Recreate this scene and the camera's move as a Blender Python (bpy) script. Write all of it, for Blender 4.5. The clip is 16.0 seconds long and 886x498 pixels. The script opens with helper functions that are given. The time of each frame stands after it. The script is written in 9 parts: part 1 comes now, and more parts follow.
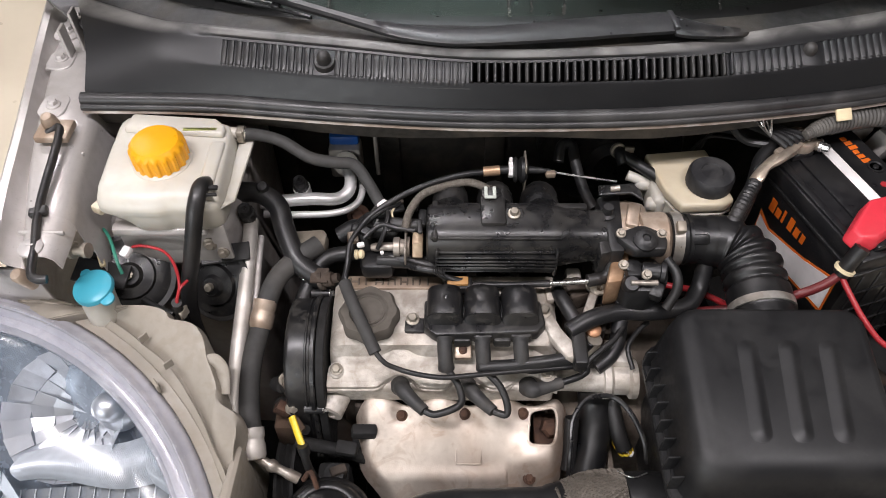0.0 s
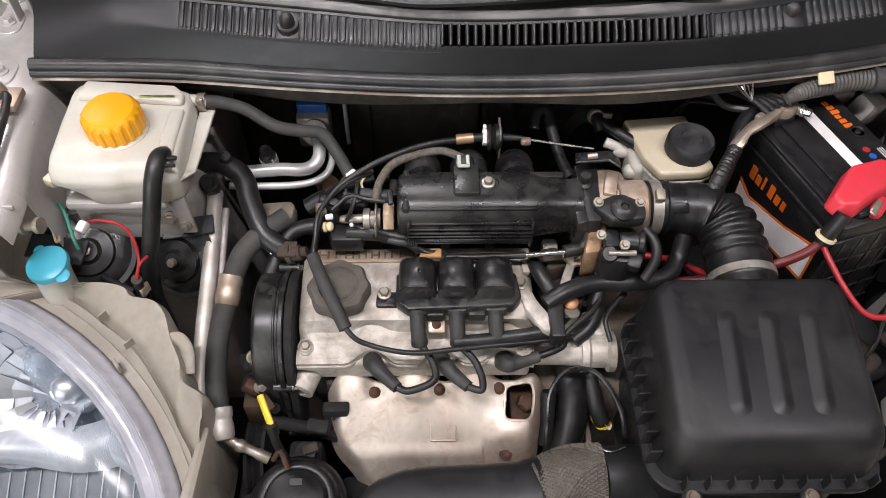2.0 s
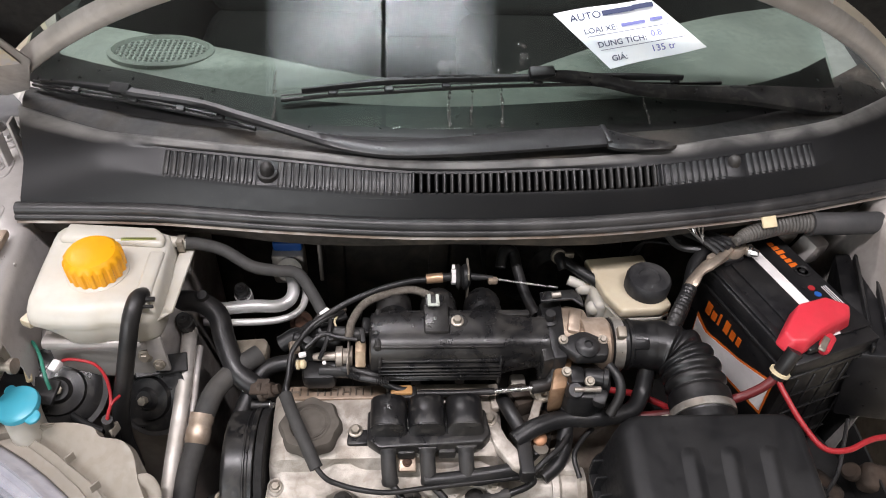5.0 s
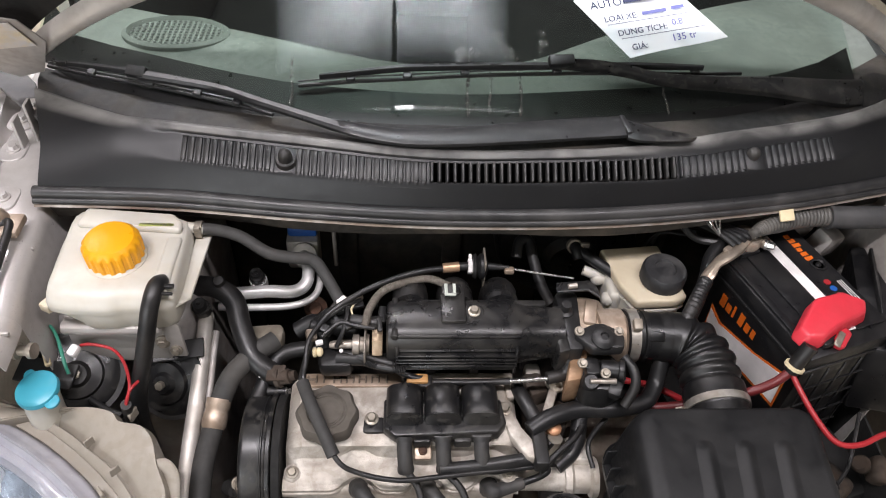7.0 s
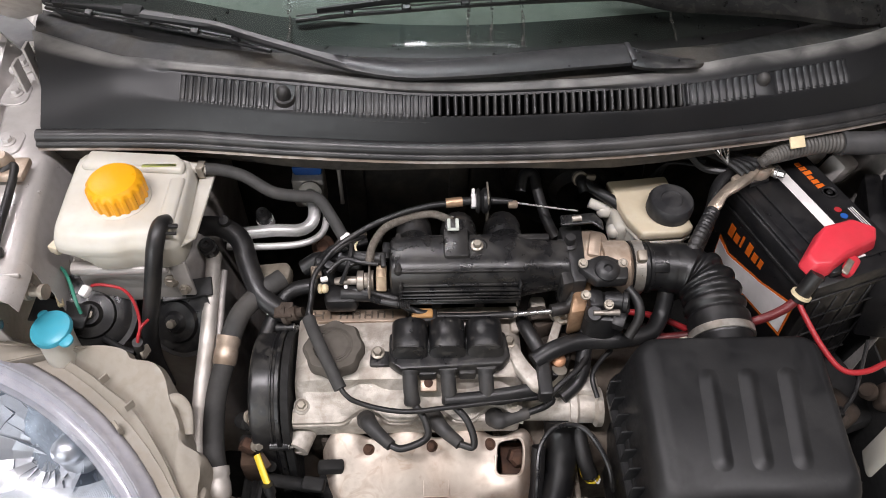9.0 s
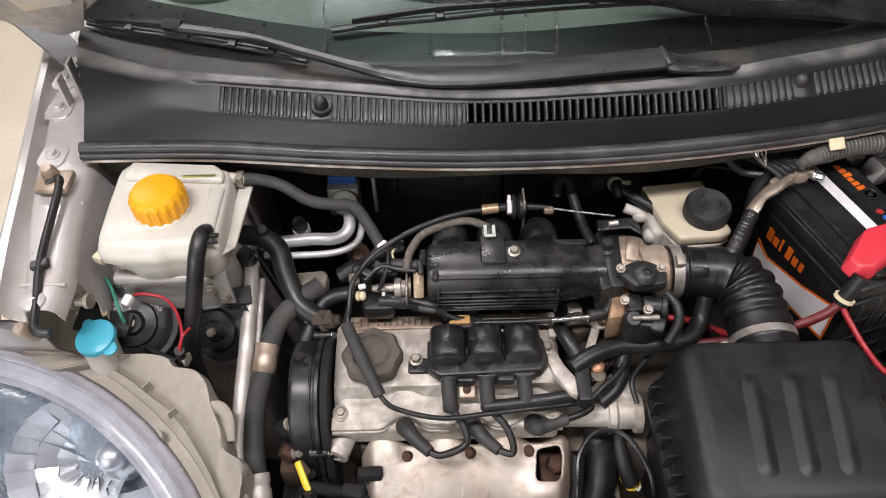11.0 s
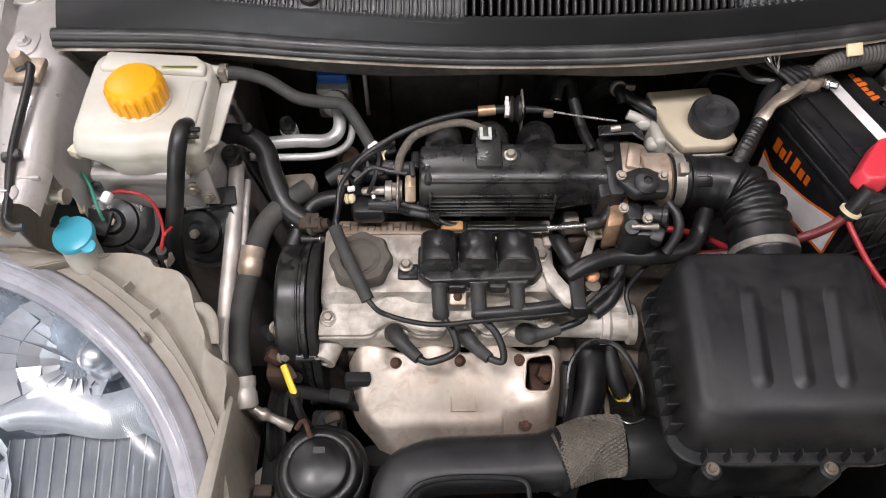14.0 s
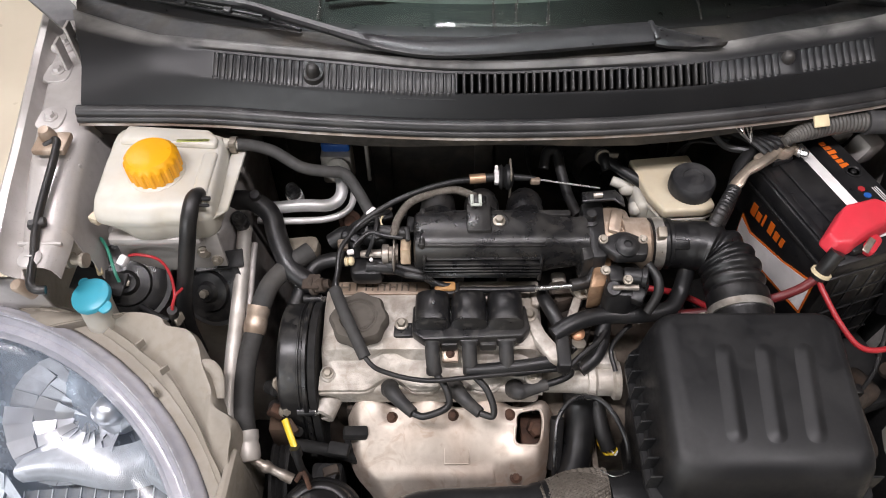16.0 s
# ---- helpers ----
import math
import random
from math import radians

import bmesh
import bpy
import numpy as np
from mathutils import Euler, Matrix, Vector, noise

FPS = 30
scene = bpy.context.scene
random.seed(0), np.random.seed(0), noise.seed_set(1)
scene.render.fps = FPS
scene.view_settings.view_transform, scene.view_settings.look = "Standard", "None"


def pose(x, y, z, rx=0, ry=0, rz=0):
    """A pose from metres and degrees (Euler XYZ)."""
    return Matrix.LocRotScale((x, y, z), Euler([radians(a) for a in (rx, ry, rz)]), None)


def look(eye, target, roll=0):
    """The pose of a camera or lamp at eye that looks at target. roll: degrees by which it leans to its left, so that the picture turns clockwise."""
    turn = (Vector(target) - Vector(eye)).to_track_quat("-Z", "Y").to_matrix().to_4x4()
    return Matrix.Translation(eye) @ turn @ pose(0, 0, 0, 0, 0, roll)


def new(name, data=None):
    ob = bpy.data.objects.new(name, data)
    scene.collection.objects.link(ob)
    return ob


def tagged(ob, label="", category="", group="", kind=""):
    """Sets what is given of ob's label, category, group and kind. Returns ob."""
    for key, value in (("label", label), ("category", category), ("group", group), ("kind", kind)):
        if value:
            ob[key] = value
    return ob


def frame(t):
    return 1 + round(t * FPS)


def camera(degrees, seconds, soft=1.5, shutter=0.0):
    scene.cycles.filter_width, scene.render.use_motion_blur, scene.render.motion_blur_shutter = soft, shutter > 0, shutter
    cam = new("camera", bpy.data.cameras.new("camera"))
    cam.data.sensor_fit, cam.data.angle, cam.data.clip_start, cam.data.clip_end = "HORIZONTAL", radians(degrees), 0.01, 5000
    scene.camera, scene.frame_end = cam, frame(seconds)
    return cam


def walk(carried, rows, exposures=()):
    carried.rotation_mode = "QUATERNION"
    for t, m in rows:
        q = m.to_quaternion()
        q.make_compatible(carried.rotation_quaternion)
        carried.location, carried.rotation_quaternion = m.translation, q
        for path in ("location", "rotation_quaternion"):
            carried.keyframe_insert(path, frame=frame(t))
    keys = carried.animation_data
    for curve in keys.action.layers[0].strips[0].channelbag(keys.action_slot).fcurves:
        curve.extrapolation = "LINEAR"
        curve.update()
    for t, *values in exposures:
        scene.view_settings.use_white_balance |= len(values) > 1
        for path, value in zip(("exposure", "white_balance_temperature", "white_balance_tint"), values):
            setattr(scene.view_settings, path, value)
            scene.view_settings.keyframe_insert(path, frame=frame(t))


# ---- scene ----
cam = camera(61.5, 16.0, soft=0.95, shutter=0.4)
PATH = [
    (0, (0.01, 0.025, 1.519), (-0.005, 1.317, -0.008), -0.3),
    (0.5, (0.0, 0.012, 1.53), (-0.008, 1.298, -0.002), -0.2),
    (1, (0.004, 0.011, 1.525), (0.012, 1.277, -0.023), 0.4),
    (1.5, (0.021, 0.038, 1.496), (0.047, 1.272, -0.078), 0.9),
    (2, (0.019, 0.045, 1.496), (0.057, 1.276, -0.08), 1.0),
    (2.5, (0.018, 0.037, 1.506), (0.059, 1.295, -0.048), 0.8),
    (3, (0.032, 0.03, 1.541), (0.072, 1.349, 0.037), 0.4),
    (3.5, (0.031, 0.033, 1.527), (0.073, 1.389, 0.058), 0.2),
    (4, (0.019, 0.035, 1.527), (0.091, 1.442, 0.107), 0.9),
    (4.2, (0.021, 0.032, 1.527), (0.103, 1.463, 0.133), 1.2),
    (6.3, (0.003, 0.051, 1.551), (0.162, 1.528, 0.211), 5.4),
    (6.5, (0.001, 0.048, 1.552), (0.148, 1.513, 0.198), 5.0),
    (7, (-0.003, 0.051, 1.544), (0.117, 1.473, 0.141), 3.9),
    (7.5, (0.001, 0.053, 1.543), (0.097, 1.431, 0.096), 2.5),
    (8, (0.011, 0.072, 1.52), (0.094, 1.397, 0.025), 1.8),
    (8.5, (0.017, 0.063, 1.531), (0.088, 1.378, 0.026), 1.3),
    (9, (0.021, 0.046, 1.539), (0.079, 1.353, 0.027), 1.1),
    (11.5, (0.004, 0.039, 1.538), (-0.007, 1.388, 0.061), -1.8),
    (12, (0.03, 0.028, 1.573), (0.054, 1.436, 0.153), -1.9),
    (12.5, (0.037, 0.031, 1.556), (0.089, 1.41, 0.108), -1.4),
    (13, (0.025, 0.047, 1.527), (0.061, 1.334, -0.004), -0.2),
    (13.5, (0.003, 0.046, 1.511), (0.02, 1.268, -0.072), 0.4),
    (14, (0.007, 0.046, 1.499), (0.015, 1.213, -0.125), 0.2),
    (14.5, (0.021, 0.071, 1.481), (0.022, 1.227, -0.151), -0.4),
    (15, (0.034, 0.04, 1.517), (0.036, 1.251, -0.075), -0.5),
    (15.5, (0.039, 0.016, 1.54), (0.015, 1.275, -0.014), -1.3),
    (16, (0.029, 0.023, 1.549), (0.006, 1.298, 0.008), -1.0),
]
walk(cam, [(t, look(eye, target, roll)) for t, eye, target, roll in PATH])

# ---- world and lamps ----
world = bpy.data.worlds.new("world")
scene.world = world
world.use_nodes = True
world.node_tree.nodes["Background"].inputs[0].default_value = (0.8, 0.86, 1.0, 1)
world.node_tree.nodes["Background"].inputs[1].default_value = 0.05


def area_lamp(name, x, y, z, sx, sy, watts, col):
    data = bpy.data.lights.new(name, "AREA")
    data.shape, data.size, data.size_y, data.energy, data.color = "RECTANGLE", sx, sy, watts, col
    ob = new(name, data)
    ob.matrix_world = pose(x, y, z)
    return ob


TUBES = [(-0.045, 0.78, 0.10), (0.10, 0.775, 0.85), (-0.80, -0.05, 1.25), (0.85, -0.05, 1.25), (-1.1, 2.15, 2.2)]
WATTS = (0.22, 0.13, 56, 34, 70)
for (lx, ly, ll), w in zip(TUBES, WATTS):
    area_lamp("tube_lamp", lx, ly, 3.08, ll, 0.012 if ll < 1 else 0.07, w, (1.0, 0.94, 0.98))
# large fill added from the front left; no lamp or door is known there
area_lamp("front_fill", -2.0, -2.9, 1.9, 3.0, 1.6, 82, (0.95, 0.97, 1.0)).matrix_world = look((-2.0, -2.9, 1.9), (0.2, 0.5, 0.8))

# ---- mesh tools ----
V = Vector
ORG = {}


def shade(bm, ang=38):
    bm.normal_update()
    for e in bm.edges:
        e.smooth = not (len(e.link_faces) == 2 and e.calc_face_angle(0) > radians(ang))
    for f in bm.faces:
        f.smooth = True


def thing(name, loc, label, category, group="", kind=""):
    ob = new(name)
    ob.location = loc
    ob.empty_display_size = 0.02
    ORG[ob] = V(loc)
    return tagged(ob, label, category, group, kind)


def part(name, bm, material, parent, label="", ang=38):
    """One mesh under a thing or a part; the bmesh is in world metres."""
    o = ORG[parent]
    bmesh.ops.translate(bm, vec=-o, verts=bm.verts)
    shade(bm, ang)
    me = bpy.data.meshes.new(name)
    bm.to_mesh(me)
    bm.free()
    me.materials.append(material)
    ob = new(name, me)
    ob.parent = parent
    ORG[ob] = o
    return tagged(ob, label)


def solo(name, bm, material, label, category, group="", kind="", ang=38):
    """One mesh as a thing of its own."""
    xs = [v.co for v in bm.verts]
    c = sum(xs, V()) / len(xs)
    c.z = min(v.z for v in xs)
    bmesh.ops.translate(bm, vec=-c, verts=bm.verts)
    shade(bm, ang)
    me = bpy.data.meshes.new(name)
    bm.to_mesh(me)
    bm.free()
    me.materials.append(material)
    ob = new(name, me)
    ob.location = c
    ORG[ob] = c
    return tagged(ob, label, category, group, kind)


def add(bm, tmp, m=None):
    if m is not None:
        tmp.transform(m)
    me = bpy.data.meshes.new("tmp")
    tmp.to_mesh(me)
    tmp.free()
    bm.from_mesh(me)
    bpy.data.meshes.remove(me)
    return bm


def soften(bm, r, seg=2, ang=25):
    if r > 0:
        bm.normal_update()
        es = [e for e in bm.edges if len(e.link_faces) == 2 and e.calc_face_angle(0) > radians(ang)]
        bmesh.ops.bevel(bm, geom=es, offset=r, segments=seg, profile=0.5, affect="EDGES", clamp_overlap=True)


def rbox(bm, c, s, r=0.003, seg=2, m=None):
    """A box with rounded edges, centred at c; m turns it about its own centre."""
    t = bmesh.new()
    bmesh.ops.create_cube(t, size=1)
    bmesh.ops.scale(t, vec=s, verts=t.verts)
    soften(t, min(r, min(s) * 0.45), seg)
    return add(bm, t, Matrix.Translation(c) @ (m if m is not None else Matrix()))


def prism(bm, pts, z0, z1, r=0.0, seg=2, m=None, top=1.0, ctr=None):
    """An outline in x, y raised from z0 to z1, its top scaled by top about ctr."""
    t = bmesh.new()
    n = len(pts)
    cx, cy = ctr or (sum(p[0] for p in pts) / n, sum(p[1] for p in pts) / n)
    lo = [t.verts.new((p[0], p[1], z0)) for p in pts]
    hi = [t.verts.new((cx + (p[0] - cx) * top, cy + (p[1] - cy) * top, z1)) for p in pts]
    t.faces.new(lo[::-1])
    t.faces.new(hi)
    for i in range(n):
        t.faces.new((lo[i], lo[(i + 1) % n], hi[(i + 1) % n], hi[i]))
    bmesh.ops.recalc_face_normals(t, faces=t.faces)
    soften(t, r, seg)
    return add(bm, t, m)


def aim(p, d, roll=0):
    """A pose at p whose z axis points along d."""
    return Matrix.Translation(p) @ V(d).to_track_quat("Z", "Y").to_matrix().to_4x4() @ pose(0, 0, 0, 0, 0, roll)


def lathe(bm, prof, m=None, n=32, ripple=None):
    """Turns a profile of (radius, height) round z; ripple(angle, i) scales the radius."""
    t = bmesh.new()
    rings = []
    for i, (r, z) in enumerate(prof):
        if r < 1e-5:
            rings.append([t.verts.new((0, 0, z))])
            continue
        ring = []
        for k in range(n):
            a = 2 * math.pi * k / n
            q = r * (ripple(a, i) if ripple else 1)
            ring.append(t.verts.new((q * math.cos(a), q * math.sin(a), z)))
        rings.append(ring)
    for a, b in zip(rings, rings[1:]):
        for k in range(n):
            j = (k + 1) % n
            if len(a) == 1 and len(b) > 1:
                t.faces.new((a[0], b[j], b[k])[::-1])
            elif len(b) == 1 and len(a) > 1:
                t.faces.new((a[k], a[j], b[0]))
            elif len(a) > 1:
                t.faces.new((a[k], a[j], b[j], b[k]))
    for ring in (rings[0], rings[-1]):
        if len(ring) > 1:
            t.faces.new(ring)
    bmesh.ops.recalc_face_normals(t, faces=t.faces)
    return add(bm, t, m)


def spline(pts, sub=6):
    """A smooth line through the points."""
    P = [V(p) for p in pts]
    if len(P) < 3 or sub < 2:
        return P
    P = [2 * P[0] - P[1]] + P + [2 * P[-1] - P[-2]]
    out = []
    for i in range(1, len(P) - 2):
        a, b, c, d = P[i - 1:i + 3]
        for k in range(sub):
            u = k / sub
            out.append(0.5 * ((2 * b) + (c - a) * u + (2 * a - 5 * b + 4 * c - d) * u * u + (3 * b - a - 3 * c + d) * u ** 3))
    out.append(P[-2])
    return out


def tube(bm, pts, r, n=12, sub=6, rf=None, cap=True, flat=1.0):
    """A hose along the points; rf(u) scales its radius from end to end."""
    P = spline(pts, sub)
    t = bmesh.new()
    up, rings = None, []
    for i, p in enumerate(P):
        d = (P[min(i + 1, len(P) - 1)] - P[max(i - 1, 0)]).normalized()
        if up is None:
            up = d.orthogonal().normalized()
        up = (up - d * up.dot(d)).normalized()
        side = d.cross(up)
        q = r * (rf(i / (len(P) - 1)) if rf else 1)
        rings.append([t.verts.new(p + q * (math.cos(2 * math.pi * k / n) * up + flat * math.sin(2 * math.pi * k / n) * side)) for k in range(n)])
    for a, b in zip(rings, rings[1:]):
        for k in range(n):
            t.faces.new((a[k], a[(k + 1) % n], b[(k + 1) % n], b[k]))
    if cap:
        t.faces.new(rings[0][::-1])
        t.faces.new(rings[-1])
    bmesh.ops.recalc_face_normals(t, faces=t.faces)
    return add(bm, t)


def loft(bm, rows, thick=0.0, skip=None, closed=False, cap=False, out=None):
    """A sheet through rows of points, with a thickness if given; out: a way that its front should face."""
    t = bmesh.new()
    g = [[t.verts.new(p) for p in row] for row in rows]
    n = len(g[0])
    for i in range(len(g) - 1):
        for j in range(n if closed else n - 1):
            if skip and skip(i, j):
                continue
            k = (j + 1) % n
            t.faces.new((g[i][j], g[i][k], g[i + 1][k], g[i + 1][j]))
    if cap:
        t.faces.new(g[0])
        t.faces.new(g[-1])
    if closed and cap:
        bmesh.ops.recalc_face_normals(t, faces=t.faces)
    elif out is not None:
        t.normal_update()
        if sum((f.normal * f.calc_area() for f in t.faces), V()).dot(V(out)) < 0:
            bmesh.ops.reverse_faces(t, faces=t.faces)
    if thick:
        t.normal_update()
        bmesh.ops.solidify(t, geom=t.faces, thickness=thick)
    return add(bm, t)


def lerp_table(table):
    """A smooth function through (x, value) pairs."""
    xs, ys = [a for a, _ in table], [b for _, b in table]

    def f(x):
        if x <= xs[0]:
            return ys[0] + (x - xs[0]) * (ys[1] - ys[0]) / (xs[1] - xs[0])
        if x >= xs[-1]:
            return ys[-1] + (x - xs[-1]) * (ys[-1] - ys[-2]) / (xs[-1] - xs[-2])
        i = max(k for k in range(len(xs) - 1) if xs[k] <= x)
        h = xs[i + 1] - xs[i]
        u = (x - xs[i]) / h
        s = lambda k: (ys[min(k + 1, len(ys) - 1)] - ys[max(k - 1, 0)]) / (xs[min(k + 1, len(xs) - 1)] - xs[max(k - 1, 0)])
        return (2 * u ** 3 - 3 * u * u + 1) * ys[i] + (u ** 3 - 2 * u * u + u) * h * s(i) + (3 * u * u - 2 * u ** 3) * ys[i + 1] + (u ** 3 - u * u) * h * s(i + 1)
    return f


def bolt(name, p, d, r, material, parent, h=0.006, washer=True, label=""):
    """A hexagon bolt head with its washer at p, pointing along d."""
    bm = bmesh.new()
    m = aim(p, d)
    if washer:
        lathe(bm, [(r * 1.45, -0.002), (r * 1.45, 0.0008), (r * 1.3, 0.0014), (0, 0.0014)], m, 20)
    lathe(bm, [(r, 0.001), (r, h * 0.8), (r * 0.82, h), (0, h)], m, 6)
    return part(name, bm, material, parent, label)


def letters(name, body, size, m, material, parent, depth=0.0004, space=1.0, label=""):
    """Raised writing with the built-in font; m lays its baseline."""
    cu = bpy.data.curves.new(name, "FONT")
    cu.body, cu.size, cu.extrude, cu.space_character = body, size, depth, space
    cu.resolution_u = 3
    ob = new("tmp_text", cu)
    bpy.context.view_layer.update()
    me = bpy.data.meshes.new_from_object(ob.evaluated_get(bpy.context.evaluated_depsgraph_get()))
    bpy.data.objects.remove(ob)
    bpy.data.curves.remove(cu)
    bm = bmesh.new()
    bm.from_mesh(me)
    bpy.data.meshes.remove(me)
    bm.transform(m)
    return part(name, bm, material, parent, label)


# ---- materials ----
def surf(name, col, rough=0.5, metal=0.0, col2=None, s1=14, s2=90, s3=700, dirt=None, dirt_amt=0.0, dirt_s=9, bump=0.08, var=0.18, spec=0.5, coat=0.0, stretch=(1, 1, 1), trans=0.0, specks=0.0, wear=None, wear_amt=0.6, wear_s=55, lit_dust=None):
    """A surface with a broad and a fine change of colour, uneven gloss, fine relief and patches of dirt."""
    m = bpy.data.materials.new(name)
    m.use_nodes = True
    nt = m.node_tree
    N, L = nt.nodes, nt.links
    bs = N["Principled BSDF"]
    tc = N.new("ShaderNodeTexCoord")
    mp = N.new("ShaderNodeMapping")
    mp.inputs["Scale"].default_value = stretch
    L.new(tc.outputs["Object"], mp.inputs[0])

    def noise_at(scale, detail, dist=0.0):
        n = N.new("ShaderNodeTexNoise")
        n.inputs["Scale"].default_value, n.inputs["Detail"].default_value, n.inputs["Distortion"].default_value = scale, detail, dist
        L.new(mp.outputs[0], n.inputs["Vector"])
        return n.outputs["Fac"]

    def ramp(fac, a, b):
        r = N.new("ShaderNodeMapRange")
        r.inputs["From Min"].default_value, r.inputs["From Max"].default_value = a, b
        L.new(fac, r.inputs["Value"])
        return r.outputs["Result"]

    def mix(fac, a, b):
        x = N.new("ShaderNodeMix")
        x.data_type = "RGBA"
        for sock, val in ((x.inputs["Factor"], fac), (x.inputs["A"], a), (x.inputs["B"], b)):
            if isinstance(val, (tuple, list, float, int)):
                sock.default_value = (*val, 1) if isinstance(val, (tuple, list)) else val
            else:
                L.new(val, sock)
        return x.outputs["Result"]

    def scaled(a, b):
        x = N.new("ShaderNodeMath")
        x.operation = "MULTIPLY"
        for sock, val in zip(x.inputs, (a, b)):
            if isinstance(val, (float, int)):
                sock.default_value = val
            else:
                L.new(val, sock)
        return x.outputs[0]

    c2 = col2 or tuple(min(1, c * 0.72) for c in col)
    broad, fine, grain = noise_at(s1, 5, 0.4), noise_at(s2, 4), noise_at(s3, 2)
    c = mix(ramp(broad, 0.38, 0.66), col, c2)
    c = mix(ramp(fine, 0.45, 0.8), c, tuple(min(1, x * 0.8 + y * 0.2) for x, y in zip(c2, col)))
    if dirt:
        d1 = ramp(noise_at(dirt_s, 7, 0.8), 0.52 - 0.18 * dirt_amt, 0.78 - 0.12 * dirt_amt)
        mul = N.new("ShaderNodeMath")
        mul.operation = "MULTIPLY"
        L.new(d1, mul.inputs[0])
        mul.inputs[1].default_value = min(1, dirt_amt)
        c = mix(mul.outputs[0], c, dirt)
    dull = [mul.outputs[0]] if dirt else []
    if specks:
        d2 = scaled(ramp(noise_at(330, 2), 0.62, 0.72), scaled(ramp(noise_at(11, 4, 1.0), 0.40, 0.70), specks))
        c = mix(d2, c, (0.20, 0.18, 0.155))
    if lit_dust:
        # pale dust that also paints in the lit crest: colour, heights at which it begins and is full, amount
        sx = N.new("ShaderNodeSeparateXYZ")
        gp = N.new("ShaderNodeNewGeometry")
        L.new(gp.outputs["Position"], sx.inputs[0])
        d4 = scaled(ramp(sx.outputs[2], lit_dust[1], lit_dust[2]), lit_dust[3])
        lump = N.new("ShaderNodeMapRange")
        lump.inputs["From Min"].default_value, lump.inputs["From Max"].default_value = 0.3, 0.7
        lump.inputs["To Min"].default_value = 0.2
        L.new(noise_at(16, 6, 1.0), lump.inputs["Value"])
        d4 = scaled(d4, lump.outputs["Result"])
        c = mix(d4, c, lit_dust[0])
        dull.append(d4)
    if wear:
        d3 = scaled(ramp(noise_at(wear_s, 3, 1.6), 0.55, 0.60), wear_amt)
        c = mix(d3, c, wear)
        dull.append(d3)
    L.new(c, bs.inputs["Base Color"])
    r = N.new("ShaderNodeMapRange")
    r.inputs["From Min"].default_value, r.inputs["From Max"].default_value = 0.3, 0.7
    r.inputs["To Min"].default_value, r.inputs["To Max"].default_value = max(0.03, rough - var / 2), min(1, rough + var / 2)
    L.new(fine, r.inputs["Value"])
    gloss = r.outputs["Result"]
    for d in dull:
        ad = N.new("ShaderNodeMath")
        L.new(gloss, ad.inputs[0])
        L.new(scaled(d, 0.30), ad.inputs[1])
        ad.use_clamp = True
        gloss = ad.outputs[0]
    L.new(gloss, bs.inputs["Roughness"])
    bs.inputs["Metallic"].default_value = metal
    bs.inputs["Specular IOR Level"].default_value = spec
    bs.inputs["Coat Weight"].default_value = coat
    bs.inputs["Coat Roughness"].default_value = 0.15
    if trans:
        bs.inputs["Subsurface Weight"].default_value = trans
        bs.inputs["Subsurface Radius"].default_value = (0.012, 0.010, 0.007)
    if bump:
        b = N.new("ShaderNodeBump")
        b.inputs["Strength"].default_value, b.inputs["Distance"].default_value = bump, 0.002
        s = N.new("ShaderNodeMath")
        L.new(grain, s.inputs[0])
        L.new(fine, s.inputs[1])
        L.new(s.outputs[0], b.inputs["Height"])
        L.new(b.outputs[0], bs.inputs["Normal"])
    return m


def dust_coat(name, col, scale=90, lo=0.42, hi=0.66, most=0.8):
    """A thin dry deposit, patchy, that lets the surface below show through."""
    m = surf(name, col, 0.9, bump=0.0)
    N, L = m.node_tree.nodes, m.node_tree.links
    n, mr, tc = N.new("ShaderNodeTexNoise"), N.new("ShaderNodeMapRange"), N.new("ShaderNodeTexCoord")
    n.inputs["Scale"].default_value, n.inputs["Detail"].default_value = scale, 6
    mr.inputs["From Min"].default_value, mr.inputs["From Max"].default_value, mr.inputs["To Max"].default_value = lo, hi, most
    L.new(tc.outputs["Object"], n.inputs["Vector"])
    L.new(n.outputs["Fac"], mr.inputs["Value"])
    L.new(mr.outputs["Result"], N["Principled BSDF"].inputs["Alpha"])
    return m


